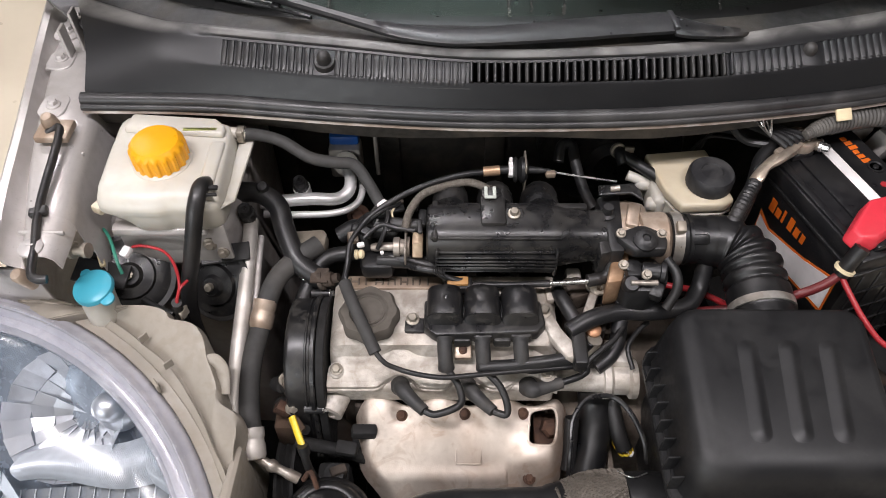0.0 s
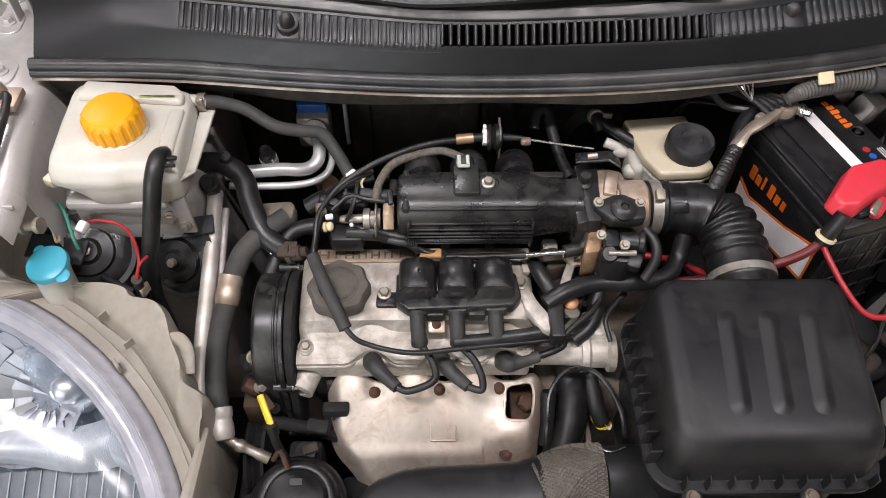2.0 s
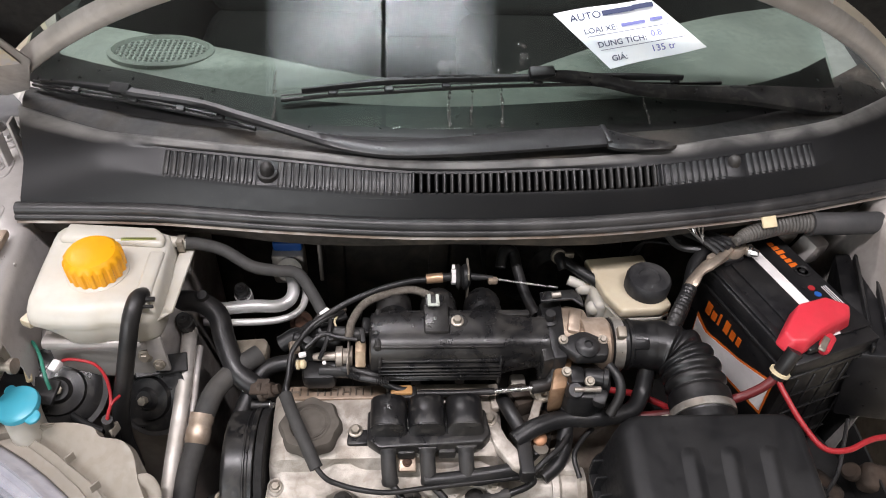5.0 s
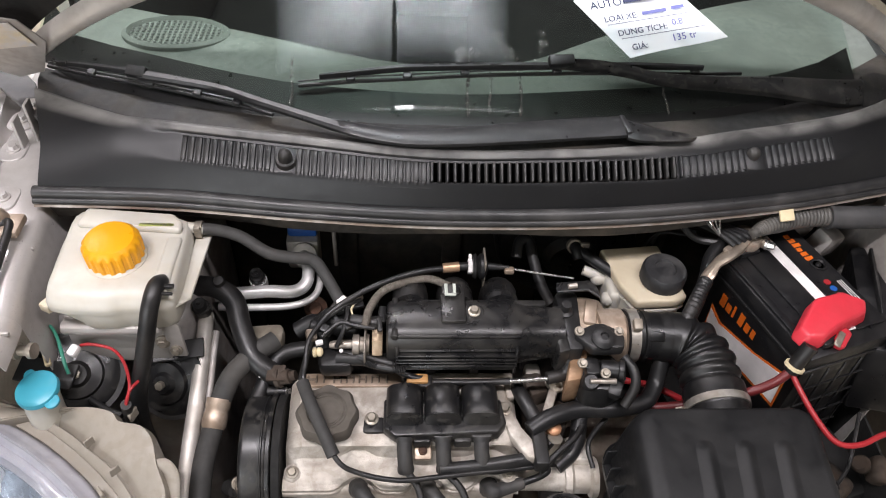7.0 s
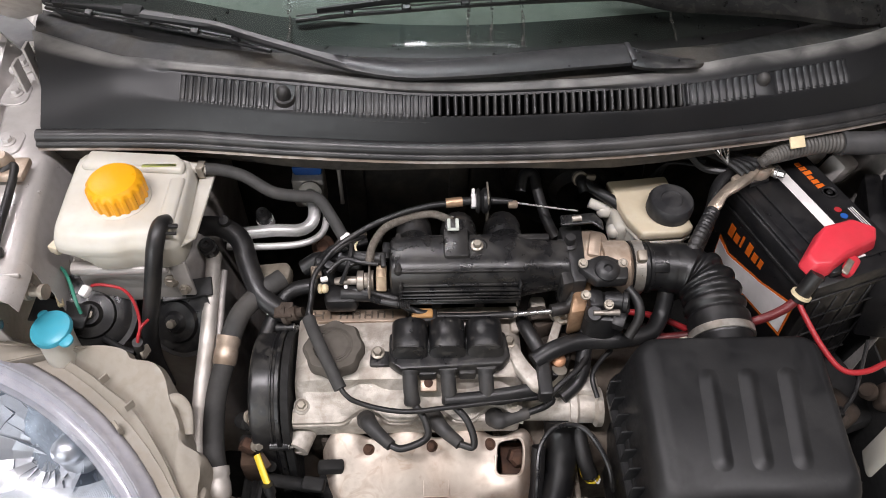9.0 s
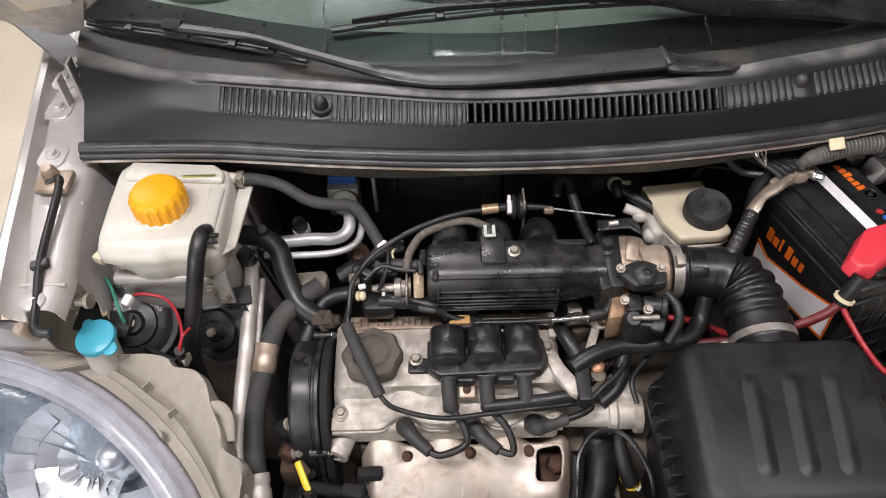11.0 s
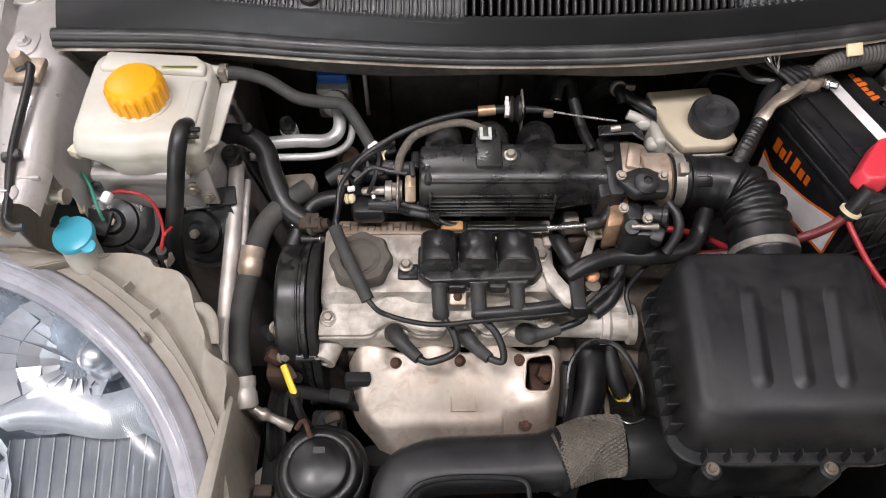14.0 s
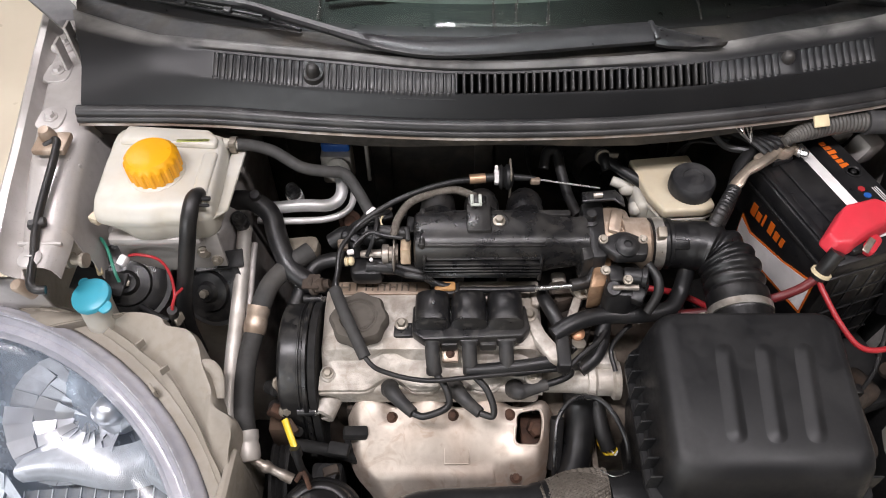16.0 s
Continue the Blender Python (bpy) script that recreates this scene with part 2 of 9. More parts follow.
def pane(name, tint, ior=1.45, gloss=0.02, haze=0.0, belt=(-1.0, 1.0, -1.0, 1.0)):
    """Thin clear glass: what lies behind shows through, with a mirror sheen on top."""
    m = bpy.data.materials.new(name)
    m.use_nodes = True
    nt = m.node_tree
    N, L = nt.nodes, nt.links
    N.remove(N["Principled BSDF"])
    tr, gl, mx, fr = (N.new(k) for k in ("ShaderNodeBsdfTransparent", "ShaderNodeBsdfGlossy", "ShaderNodeMixShader", "ShaderNodeFresnel"))
    tr.inputs[0].default_value = (*tint, 1)
    gl.inputs["Roughness"].default_value = gloss
    fr.inputs["IOR"].default_value = ior
    L.new(fr.outputs[0], mx.inputs[0])
    L.new(tr.outputs[0], mx.inputs[1])
    L.new(gl.outputs[0], mx.inputs[2])
    end = mx.outputs[0]
    if haze:
        df, m2, no, tc, mr = (N.new(k) for k in ("ShaderNodeBsdfDiffuse", "ShaderNodeMixShader", "ShaderNodeTexNoise", "ShaderNodeTexCoord", "ShaderNodeMapRange"))
        df.inputs[0].default_value = (0.7, 0.7, 0.68, 1)
        no.inputs["Scale"].default_value, no.inputs["Detail"].default_value = 520, 4
        mr.inputs["From Min"].default_value, mr.inputs["From Max"].default_value, mr.inputs["To Max"].default_value = 0.40, 0.62, haze
        mr.inputs["To Min"].default_value = 0.004
        L.new(tc.outputs["Object"], no.inputs["Vector"])
        # dirt flecks gather in clumps along a belt of the pane, from belt[0] to belt[1] over its foot and belt[2] to belt[3] across
        cl, cr, sx, b1, b2 = (N.new(k) for k in ("ShaderNodeTexNoise", "ShaderNodeMapRange", "ShaderNodeSeparateXYZ", "ShaderNodeMapRange", "ShaderNodeMapRange"))
        cl.inputs["Scale"].default_value, cl.inputs["Detail"].default_value = 34, 4
        L.new(tc.outputs["Object"], cl.inputs["Vector"])
        L.new(cl.outputs["Fac"], cr.inputs["Value"])
        cr.inputs["From Min"].default_value, cr.inputs["From Max"].default_value = 0.47, 0.60
        L.new(tc.outputs["Object"], sx.inputs[0])
        b3, b4 = N.new("ShaderNodeMapRange"), N.new("ShaderNodeMapRange")
        for node, lo, hi, ax in ((b1, belt[0], belt[0] + 0.006, 2), (b2, belt[1] + 0.022, belt[1], 2), (b3, belt[2], belt[2] + 0.03, 0), (b4, belt[3] + 0.03, belt[3], 0)):
            node.inputs["From Min"].default_value, node.inputs["From Max"].default_value = lo, hi
            L.new(sx.outputs[ax], node.inputs["Value"])
        fac = no.outputs["Fac"]
        for node in (cr, b1, b2, b3, b4):
            mu = N.new("ShaderNodeMath")
            mu.operation = "MULTIPLY"
            L.new(fac, mu.inputs[0])
            L.new(node.outputs["Result"], mu.inputs[1])
            fac = mu.outputs[0]
        L.new(fac, mr.inputs["Value"])
        L.new(mr.outputs["Result"], m2.inputs[0])
        L.new(end, m2.inputs[1])
        L.new(df.outputs[0], m2.inputs[2])
        end = m2.outputs[0]
    L.new(end, N["Material Output"].inputs[0])
    return m


M = dict(
    plastic=surf("black_plastic", (0.012, 0.012, 0.0125), 0.42, dirt=(0.07, 0.064, 0.056), dirt_amt=0.45, bump=0.12, specks=0.2),
    satin=surf("satin_black_plastic", (0.010, 0.010, 0.0107), 0.33, dirt=(0.05, 0.046, 0.04), dirt_amt=0.4, dirt_s=24, bump=0.05, wear=(0.045, 0.042, 0.037), wear_amt=0.55, specks=0.2, wear_s=48),
    manifold=surf("manifold_plastic", (0.010, 0.010, 0.0106), 0.29, dirt=(0.075, 0.07, 0.062), dirt_amt=0.42, dirt_s=30, bump=0.025, specks=0.08, wear=(0.035, 0.032, 0.028), wear_amt=0.18, wear_s=40),
    elbow=surf("ribbed_rubber", (0.007, 0.007, 0.0075), 0.36, dirt=(0.04, 0.036, 0.03), dirt_amt=0.3, dirt_s=30, bump=0.05),
    airbox=surf("airbox_plastic", (0.0105, 0.0107, 0.0115), 0.44, spec=0.42, dirt=(0.030, 0.0295, 0.029), dirt_amt=0.5, dirt_s=12, bump=0.05, s2=160, s3=1500, specks=0.06),
    # crest paled by height: real dust plus painted-in light from above
    cowl=surf("cowl_plastic", (0.0075, 0.0079, 0.0088), 0.38, spec=0.40, col2=(0.0066, 0.0069, 0.0076), dirt=(0.016, 0.016, 0.0158), dirt_amt=0.2, dirt_s=7, bump=0.03, specks=0.05, var=0.08, lit_dust=((0.42, 0.405, 0.38), 1.0046, 1.0084, 0.40)),
    well=surf("dusty_cowl_well", (0.014, 0.0135, 0.013), 0.55, col2=(0.010, 0.010, 0.010), s1=10, dirt=(0.10, 0.084, 0.062), dirt_amt=0.45, dirt_s=11, bump=0.12, specks=0.3, wear=(0.05, 0.043, 0.034), wear_amt=0.4, wear_s=12),
    grille=surf("grille_plastic", (0.009, 0.009, 0.0095), 0.40, dirt=(0.05, 0.047, 0.042), dirt_amt=0.45, dirt_s=14, bump=0.05, specks=0.15),
    rubber=surf("rubber", (0.011, 0.011, 0.0115), 0.40, dirt=(0.05, 0.044, 0.038), dirt_amt=0.42, dirt_s=16, bump=0.1, specks=0.15),
    boot=surf("dusty_boot_rubber", (0.030, 0.0295, 0.029), 0.55, dirt=(0.09, 0.082, 0.072), dirt_amt=0.5, dirt_s=30, bump=0.12),
    hose_grey=surf("grey_hose_rubber", (0.042, 0.041, 0.039), 0.72, dirt=(0.15, 0.13, 0.11), dirt_amt=0.3, bump=0.15),
    # near-black for truly black parts and for painted-in shade deep in the bay
    void=surf("black_and_deep_shade", (0.005, 0.005, 0.005), 0.75, dirt=(0.018, 0.015, 0.012), dirt_amt=0.4, bump=0.2),
    grime=surf("grimy_casting", (0.075, 0.06, 0.048), 0.75, metal=0.2, col2=(0.022, 0.017, 0.013), s1=28, dirt=(0.09, 0.05, 0.028), dirt_amt=0.6, bump=0.3),
    felt=surf("firewall_mat", (0.026, 0.0235, 0.021), 0.6, dirt=(0.12, 0.10, 0.08), dirt_amt=0.6, dirt_s=20, bump=0.4),
    plenum_mat=surf("dusty_plenum", (0.05, 0.044, 0.037), 0.8, col2=(0.022, 0.019, 0.016), s1=16, dirt=(0.20, 0.165, 0.125), dirt_amt=0.6, dirt_s=16, bump=0.3),
    cast=surf("cast_aluminium", (0.62, 0.58, 0.525), 0.50, metal=0.35, col2=(0.41, 0.365, 0.31), s1=22, s2=140, dirt=(0.12, 0.092, 0.066), dirt_amt=0.5, dirt_s=30, bump=0.3, wear=(0.24, 0.19, 0.14), wear_amt=0.2, wear_s=38),
    alloy=surf("pale_alloy", (0.50, 0.41, 0.33), 0.42, metal=0.55, col2=(0.32, 0.24, 0.175), s1=30, dirt=(0.16, 0.11, 0.07), dirt_amt=0.4, dirt_s=30, bump=0.15),
    tube_alloy=surf("aluminium_tube", (0.58, 0.55, 0.51), 0.5, metal=0.4, col2=(0.42, 0.39, 0.35), s1=30, bump=0.06, dirt=(0.25, 0.2, 0.15), dirt_amt=0.3),
    shield=surf("heat_shield_sheet", (0.66, 0.585, 0.51), 0.53, metal=0.72, col2=(0.48, 0.41, 0.345), s1=9, dirt=(0.26, 0.15, 0.085), dirt_amt=0.5, dirt_s=14, bump=0.05, wear=(0.34, 0.21, 0.13), wear_amt=0.25, wear_s=26),
    rust=surf("rusty_steel", (0.10, 0.05, 0.03), 0.8, metal=0.3, col2=(0.045, 0.025, 0.018), s1=80, bump=0.3),
    zinc=surf("zinc_bolt", (0.36, 0.325, 0.27), 0.45, metal=0.6, bump=0.08, s1=60, dirt=(0.2, 0.14, 0.09), dirt_amt=0.3, dirt_s=60),
    rust_zinc=surf("dull_screw", (0.22, 0.185, 0.15), 0.55, metal=0.5, col2=(0.13, 0.10, 0.075), s1=70, bump=0.1),
    clamp=surf("satin_clamp_steel", (0.52, 0.50, 0.46), 0.36, metal=0.7, col2=(0.32, 0.29, 0.25), s1=60, dirt=(0.30, 0.25, 0.19), dirt_amt=0.35, dirt_s=40, bump=0.05),
    steel=surf("bright_steel", (0.70, 0.69, 0.67), 0.28, metal=0.95, bump=0.04, s1=60),
    paint=surf("silver_paint", (0.54, 0.515, 0.50), 0.36, metal=0.3, col2=(0.46, 0.44, 0.42), s1=7, dirt=(0.30, 0.26, 0.22), dirt_amt=0.45, dirt_s=10, bump=0.04, coat=0.3, specks=0.3),
    body=surf("dusty_silver_paint", (0.46, 0.435, 0.415), 0.45, metal=0.35, dirt=(0.26, 0.21, 0.165), dirt_amt=0.6, dirt_s=9, bump=0.06),
    tank=surf("milky_tank_plastic", (0.56, 0.54, 0.48), 0.38, col2=(0.51, 0.485, 0.42), s1=9, dirt=(0.50, 0.43, 0.30), dirt_amt=0.25, dirt_s=14, bump=0.03, trans=0.15),
    tank2=surf("yellowed_tank_plastic", (0.62, 0.55, 0.41), 0.38, col2=(0.54, 0.46, 0.33), s1=12, dirt=(0.35, 0.28, 0.18), dirt_amt=0.3, bump=0.03, trans=0.15),
    beige=surf("lamp_housing_plastic", (0.315, 0.285, 0.24), 0.55, col2=(0.25, 0.225, 0.185), s1=8, dirt=(0.24, 0.20, 0.15), dirt_amt=0.5, dirt_s=10, bump=0.06, wear=(0.26, 0.225, 0.175), wear_amt=0.3, wear_s=22),
    yellow=surf("yellow_plastic", (0.86, 0.40, 0.008), 0.36, col2=(0.82, 0.36, 0.006), s1=20, dirt=(0.5, 0.25, 0.03), dirt_amt=0.15, bump=0.04),
    handle=surf("dipstick_yellow", (0.78, 0.56, 0.03), 0.4, bump=0.05),
    cyan=surf("turquoise_plastic", (0.045, 0.37, 0.50), 0.42, col2=(0.05, 0.33, 0.43), s1=20, dirt=(0.16, 0.33, 0.36), dirt_amt=0.3, dirt_s=25, bump=0.05),
    red=surf("red_plastic", (0.62, 0.035, 0.055), 0.38, col2=(0.55, 0.03, 0.045), s1=20, dirt=(0.42, 0.10, 0.09), dirt_amt=0.25, bump=0.05),
    wire_red=surf("red_wire", (0.40, 0.022, 0.028), 0.45, bump=0.03),
    wire_green=surf("green_wire", (0.04, 0.25, 0.17), 0.45, bump=0.03),
    blue=surf("blue_cap", (0.02, 0.11, 0.42), 0.4, bump=0.03),
    orange=surf("orange_print", (0.80, 0.16, 0.012), 0.5, bump=0.0),
    label=surf("white_label", (0.87, 0.84, 0.82), 0.45, dirt=(0.6, 0.55, 0.5), dirt_amt=0.12, dirt_s=25, bump=0.02),
    paper=surf("white_paper", (0.74, 0.79, 0.83), 0.7, col2=(0.76, 0.78, 0.78), bump=0.03),
    pen=surf("violet_pen_ink", (0.16, 0.17, 0.42), 0.6, bump=0.0),
    ink=surf("dark_ink", (0.03, 0.04, 0.10), 0.6, bump=0.0),
    cream=surf("cream_tag", (0.78, 0.66, 0.42), 0.7, bump=0.1),
    battery=surf("battery_case", (0.009, 0.009, 0.010), 0.36, dirt=(0.03, 0.028, 0.026), dirt_amt=0.35, dirt_s=18, bump=0.06, specks=0.15),
    chrome=surf("chrome_reflector", (0.86, 0.89, 0.93), 0.33, metal=0.85, bump=0.0, var=0.05),
    smoked=surf("smoked_chrome", (0.36, 0.39, 0.42), 0.2, metal=0.6, col2=(0.26, 0.29, 0.32), s1=20, bump=0.0, var=0.06),
    ring=surf("lamp_bezel", (0.34, 0.39, 0.45), 0.24, metal=0.5, bump=0.0),
    clear_rim=surf("frosted_lens_rim", (0.40, 0.395, 0.425), 0.16, col2=(0.27, 0.27, 0.295), s1=9, bump=0.02, dirt=(0.60, 0.59, 0.62), dirt_amt=0.35, dirt_s=16, coat=0.5, trans=0.1),
    mesh=surf("woven_sleeve", (0.17, 0.15, 0.125), 0.75, metal=0.25, col2=(0.09, 0.078, 0.064), s1=200, s2=500, dirt=(0.10, 0.08, 0.06), dirt_amt=0.4, bump=0.5),
    dash=surf("dashboard_grey", (0.17, 0.192, 0.172), 0.65, dirt=(0.22, 0.24, 0.21), dirt_amt=0.4, bump=0.1),
    seat=surf("seat_cloth", (0.030, 0.034, 0.032), 0.9, bump=0.2),
    floor=surf("garage_floor", (0.62, 0.55, 0.43), 0.35, col2=(0.56, 0.49, 0.38), s1=1.5, s2=9, dirt=(0.4, 0.34, 0.26), dirt_amt=0.3, dirt_s=2, bump=0.04),
    wall=surf("garage_wall", (0.66, 0.65, 0.62), 0.8, s1=1, s2=8, bump=0.06),
    ceiling=surf("garage_ceiling", (0.30, 0.30, 0.295), 0.8, s1=1, s2=8, bump=0.06),
    glass=pane("windscreen_glass", (0.80, 0.90, 0.84), haze=0.34, belt=(0.036, 0.062, -0.13, 0.13)),
    lens=pane("lamp_lens", (0.97, 0.97, 0.98), gloss=0.14, haze=0.03),
    wiper=surf("worn_wiper_black", (0.020, 0.020, 0.0212), 0.36, dirt=(0.05, 0.05, 0.049), dirt_amt=0.35, dirt_s=40, bump=0.08, specks=0.2),
    spine=surf("dull_wiper_spine", (0.16, 0.16, 0.158), 0.4, metal=0.6),
    seal=surf("grey_seal_rubber", (0.022, 0.022, 0.0225), 0.36, dirt=(0.12, 0.115, 0.11), dirt_amt=0.42, dirt_s=14, bump=0.1),
    frit=surf("black_frit", (0.008, 0.008, 0.008), 0.35, dirt=(0.03, 0.03, 0.028), dirt_amt=0.1, dirt_s=20, bump=0.0),
)

# ---- garage ----
def slab(name, c, s, mat, label, category):
    bm = bmesh.new()
    rbox(bm, c, s, 0)
    return solo(name, bm, mat, label, category, kind="structure")


slab("floor", (0.1, 1.0, -0.05), (9, 10, 0.1), M["floor"], "cream coated garage floor under the car", "floor")
slab("ceiling", (0.1, 1.0, 3.25), (9, 10, 0.1), M["ceiling"], "plain grey garage ceiling over the car", "ceiling")
slab("wall_north", (0.1, 6.05, 1.6), (9, 0.1, 3.2), M["wall"], "plain pale garage wall", "wall")
slab("wall_south", (0.1, -4.05, 1.6), (9, 0.1, 3.2), M["wall"], "plain pale garage wall", "wall")
slab("wall_east", (4.65, 1.0, 1.6), (0.1, 10, 3.2), M["wall"], "plain pale garage wall", "wall")
slab("wall_west", (-4.45, 1.0, 1.6), (0.1, 10, 3.2), M["wall"], "plain pale garage wall", "wall")

# ---- bay shell: firewall, wings, pan ----
bm = bmesh.new()
rbox(bm, (0.11, 0.90, 0.66), (1.16, 0.03, 0.60), 0.004)
fwall = solo("wall_firewall", bm, M["felt"], "dark dusty firewall with a felt mat behind the engine", "firewall", kind="structure")
for k in range(7):
    bm = bmesh.new()
    rbox(bm, (-0.40 + 0.16 * k, 0.882, 0.66), (0.03, 0.012, 0.5), 0.005)
    part("stiffener", bm, M["felt"], fwall)

# near-black floor added for the shaded depth below the engine
bm = bmesh.new()
rbox(bm, (0.08, 0.50, 0.30), (1.20, 0.95, 0.02), 0.004)
utray = solo("undertray", bm, M["void"], "near-black tray added below the engine for the dark depth there", "undertray", kind="structure")
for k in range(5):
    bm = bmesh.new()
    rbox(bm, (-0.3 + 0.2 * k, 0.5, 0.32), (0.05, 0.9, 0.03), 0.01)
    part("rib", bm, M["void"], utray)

# unseen radiator, near-black to keep the front of the bay dark
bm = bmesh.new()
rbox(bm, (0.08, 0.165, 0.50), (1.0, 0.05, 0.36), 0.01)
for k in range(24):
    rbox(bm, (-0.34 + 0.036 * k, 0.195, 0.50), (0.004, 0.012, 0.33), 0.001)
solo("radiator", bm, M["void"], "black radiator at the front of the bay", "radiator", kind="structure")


W_OUT = lerp_table([(0.40, -0.43), (0.50, -0.468), (0.61, -0.493), (0.70, -0.508), (0.79, -0.524), (0.88, -0.540), (1.05, -0.568)])
W_GUT = lerp_table([(0.40, -0.405), (0.50, -0.437), (0.565, -0.456), (0.67, -0.484), (0.80, -0.507), (0.90, -0.520), (1.05, -0.535)])
W_IN = lerp_table([(0.40, -0.405), (0.47, -0.408), (0.53, -0.408), (0.58, -0.410), (0.65, -0.424), (0.75, -0.430), (0.90, -0.450), (1.05, -0.465)])


def wing(side):
    """The inner wing with its flange, gutter and outer skin; plan lines run inwards to the front."""
    tip, rows = [], []
    for y in [0.522 + 0.009 * k for k in range(7)] + [0.576 + 0.0218 * k for k in range(1, 23)]:
        xo, xg, xi = W_OUT(y), W_GUT(y), W_IN(y)
        z = 0.912 + 0.030 * (y - 0.45) / 0.5
        zz = [(xo - 0.10, 0.25), (xo - 0.07, 0.62), (xo - 0.022, z - 0.06), (xo - 0.007, z - 0.004), (xo, z + 0.004), (xo + 0.006, z + 0.002), (xo + 0.009, z - 0.012),
              (xg - 0.006, z - 0.022), (xg, z - 0.020), (xg + 0.004, z - 0.004), (xg + 0.010, z), (xi - 0.008, z - 0.001), (xi - 0.001, z - 0.006), (xi + 0.003, z - 0.020), (xi + 0.005, z - 0.050), (xi + 0.010, z - 0.06), (xi + 0.013, z - 0.12), (xi + 0.016, 0.60), (xi + 0.018, 0.32)]
        row = [V((x if side < 0 else 0.22 - x, y, w)) for x, w in zz]
        if y < 0.577:
            tip.append(row[2:14])
        if y > 0.575:
            rows.append(row)
    b = bmesh.new()
    loft(b, rows, thick=-0.0012, out=(0, 0, 1))
    # the flange alone runs on to the headlight
    loft(b, tip, thick=-0.0012, out=(0, 0, 1))
    return b


for side, nm in ((-1, "wall_wing_west"), (1, "wall_wing_east")):
    solo(nm, wing(side), M["paint"] if side < 0 else M["body"], "silver painted inner wing with a stepped flange", "inner wing", kind="structure", ang=50)
bm = bmesh.new()
for y in (0.555, 0.68):
    rbox(bm, (W_IN(y) - 0.022, y, 0.917), (0.05, 0.004, 0.006), 0.002)
solo("trim_wing_beads", bm, M["paint"], "pressed beads across the wing flange", "bead", kind="structure")

# strut tower under the coolant tank
t = thing("strut_tower", (-0.33, 0.66, 0.3), "dusty silver suspension tower below the coolant tank", "strut tower", kind="structure")
bm = bmesh.new()
prism(bm, [(-0.425, 0.640), (-0.27, 0.632), (-0.256, 0.66), (-0.256, 0.88), (-0.43, 0.88)], 0.3, 0.835, 0.012, 3)
part("tower", bm, M["body"], t)
bm = bmesh.new()
rbox(bm, (-0.327, 0.622, 0.838), (0.112, 0.03, 0.075), 0.004)
rbox(bm, (-0.327, 0.603, 0.870), (0.112, 0.016, 0.014), 0.005)
part("bracket", bm, M["paint"], t)
bm = bmesh.new()
rbox(bm, (-0.262, 0.606, 0.845), (0.020, 0.006, 0.06), 0.002)
part("tab", bm, M["paint"], t)
bolt("bolt", (-0.276, 0.604, 0.842), (0, -1, 0.2), 0.006, M["zinc"], t)
bolt("bolt", (-0.262, 0.601, 0.83), (0, -1, 0.2), 0.005, M["zinc"], t)

# sheet that closes the wing behind the headlight
bm = bmesh.new()
rbox(bm, (-0.505, 0.556, 0.77), (0.095, 0.004, 0.20), 0.0015, 2, pose(0, 0, 0, 6, 0, -4))
solo("wall_wing_closing", bm, M["paint"], "silver painted closing sheet behind the headlight", "body panel", kind="structure")

# ---- cowl ----
LIP = lerp_table([(-0.46, 0.748), (-0.28, 0.744), (-0.12, 0.727), (0.05, 0.716), (0.26, 0.722), (0.48, 0.753), (0.62, 0.786), (0.74, 0.818)])
RIDGE = lerp_table([(-0.50, 0.955), (-0.473, 0.914), (-0.45, 0.888), (-0.416, 0.860), (-0.373, 0.832), (-0.334, 0.813), (-0.298, 0.803), (-0.262, 0.800), (-0.193, 0.788), (-0.112, 0.775), (0.008, 0.757), (0.143, 0.757), (0.287, 0.771), (0.364, 0.791), (0.42, 0.806), (0.485, 0.821), (0.591, 0.852), (0.65, 0.882), (0.74, 0.94)])
GLASS = lerp_table([(-0.52, 1.0), (-0.465, 0.945), (-0.40, 0.905), (-0.25, 0.855), (0.07, 0.828), (0.39, 0.853), (0.56, 0.905), (0.64, 0.95), (0.74, 1.02)])
GY0 = lerp_table([(-0.262, 0.762), (-0.123, 0.740), (0.033, 0.727), (0.19, 0.731), (0.339, 0.743), (0.545, 0.784)])
GY1 = lerp_table([(-0.262, 0.792), (-0.123, 0.770), (0.033, 0.747), (0.19, 0.751), (0.339, 0.766), (0.545, 0.813)])
NX = 110
XS = [-0.430 + (0.73 + 0.430) * k / NX for k in range(NX + 1)]
END = lerp_table([(0.70, 0.0), (0.736, 0.0), (0.789, -0.001), (0.854, -0.022), (0.906, -0.042), (1.0, -0.06)])
def ease(a, b, x):
    u = min(1, max(0, (x - a) / (b - a)))
    return u * u * (3 - 2 * u)


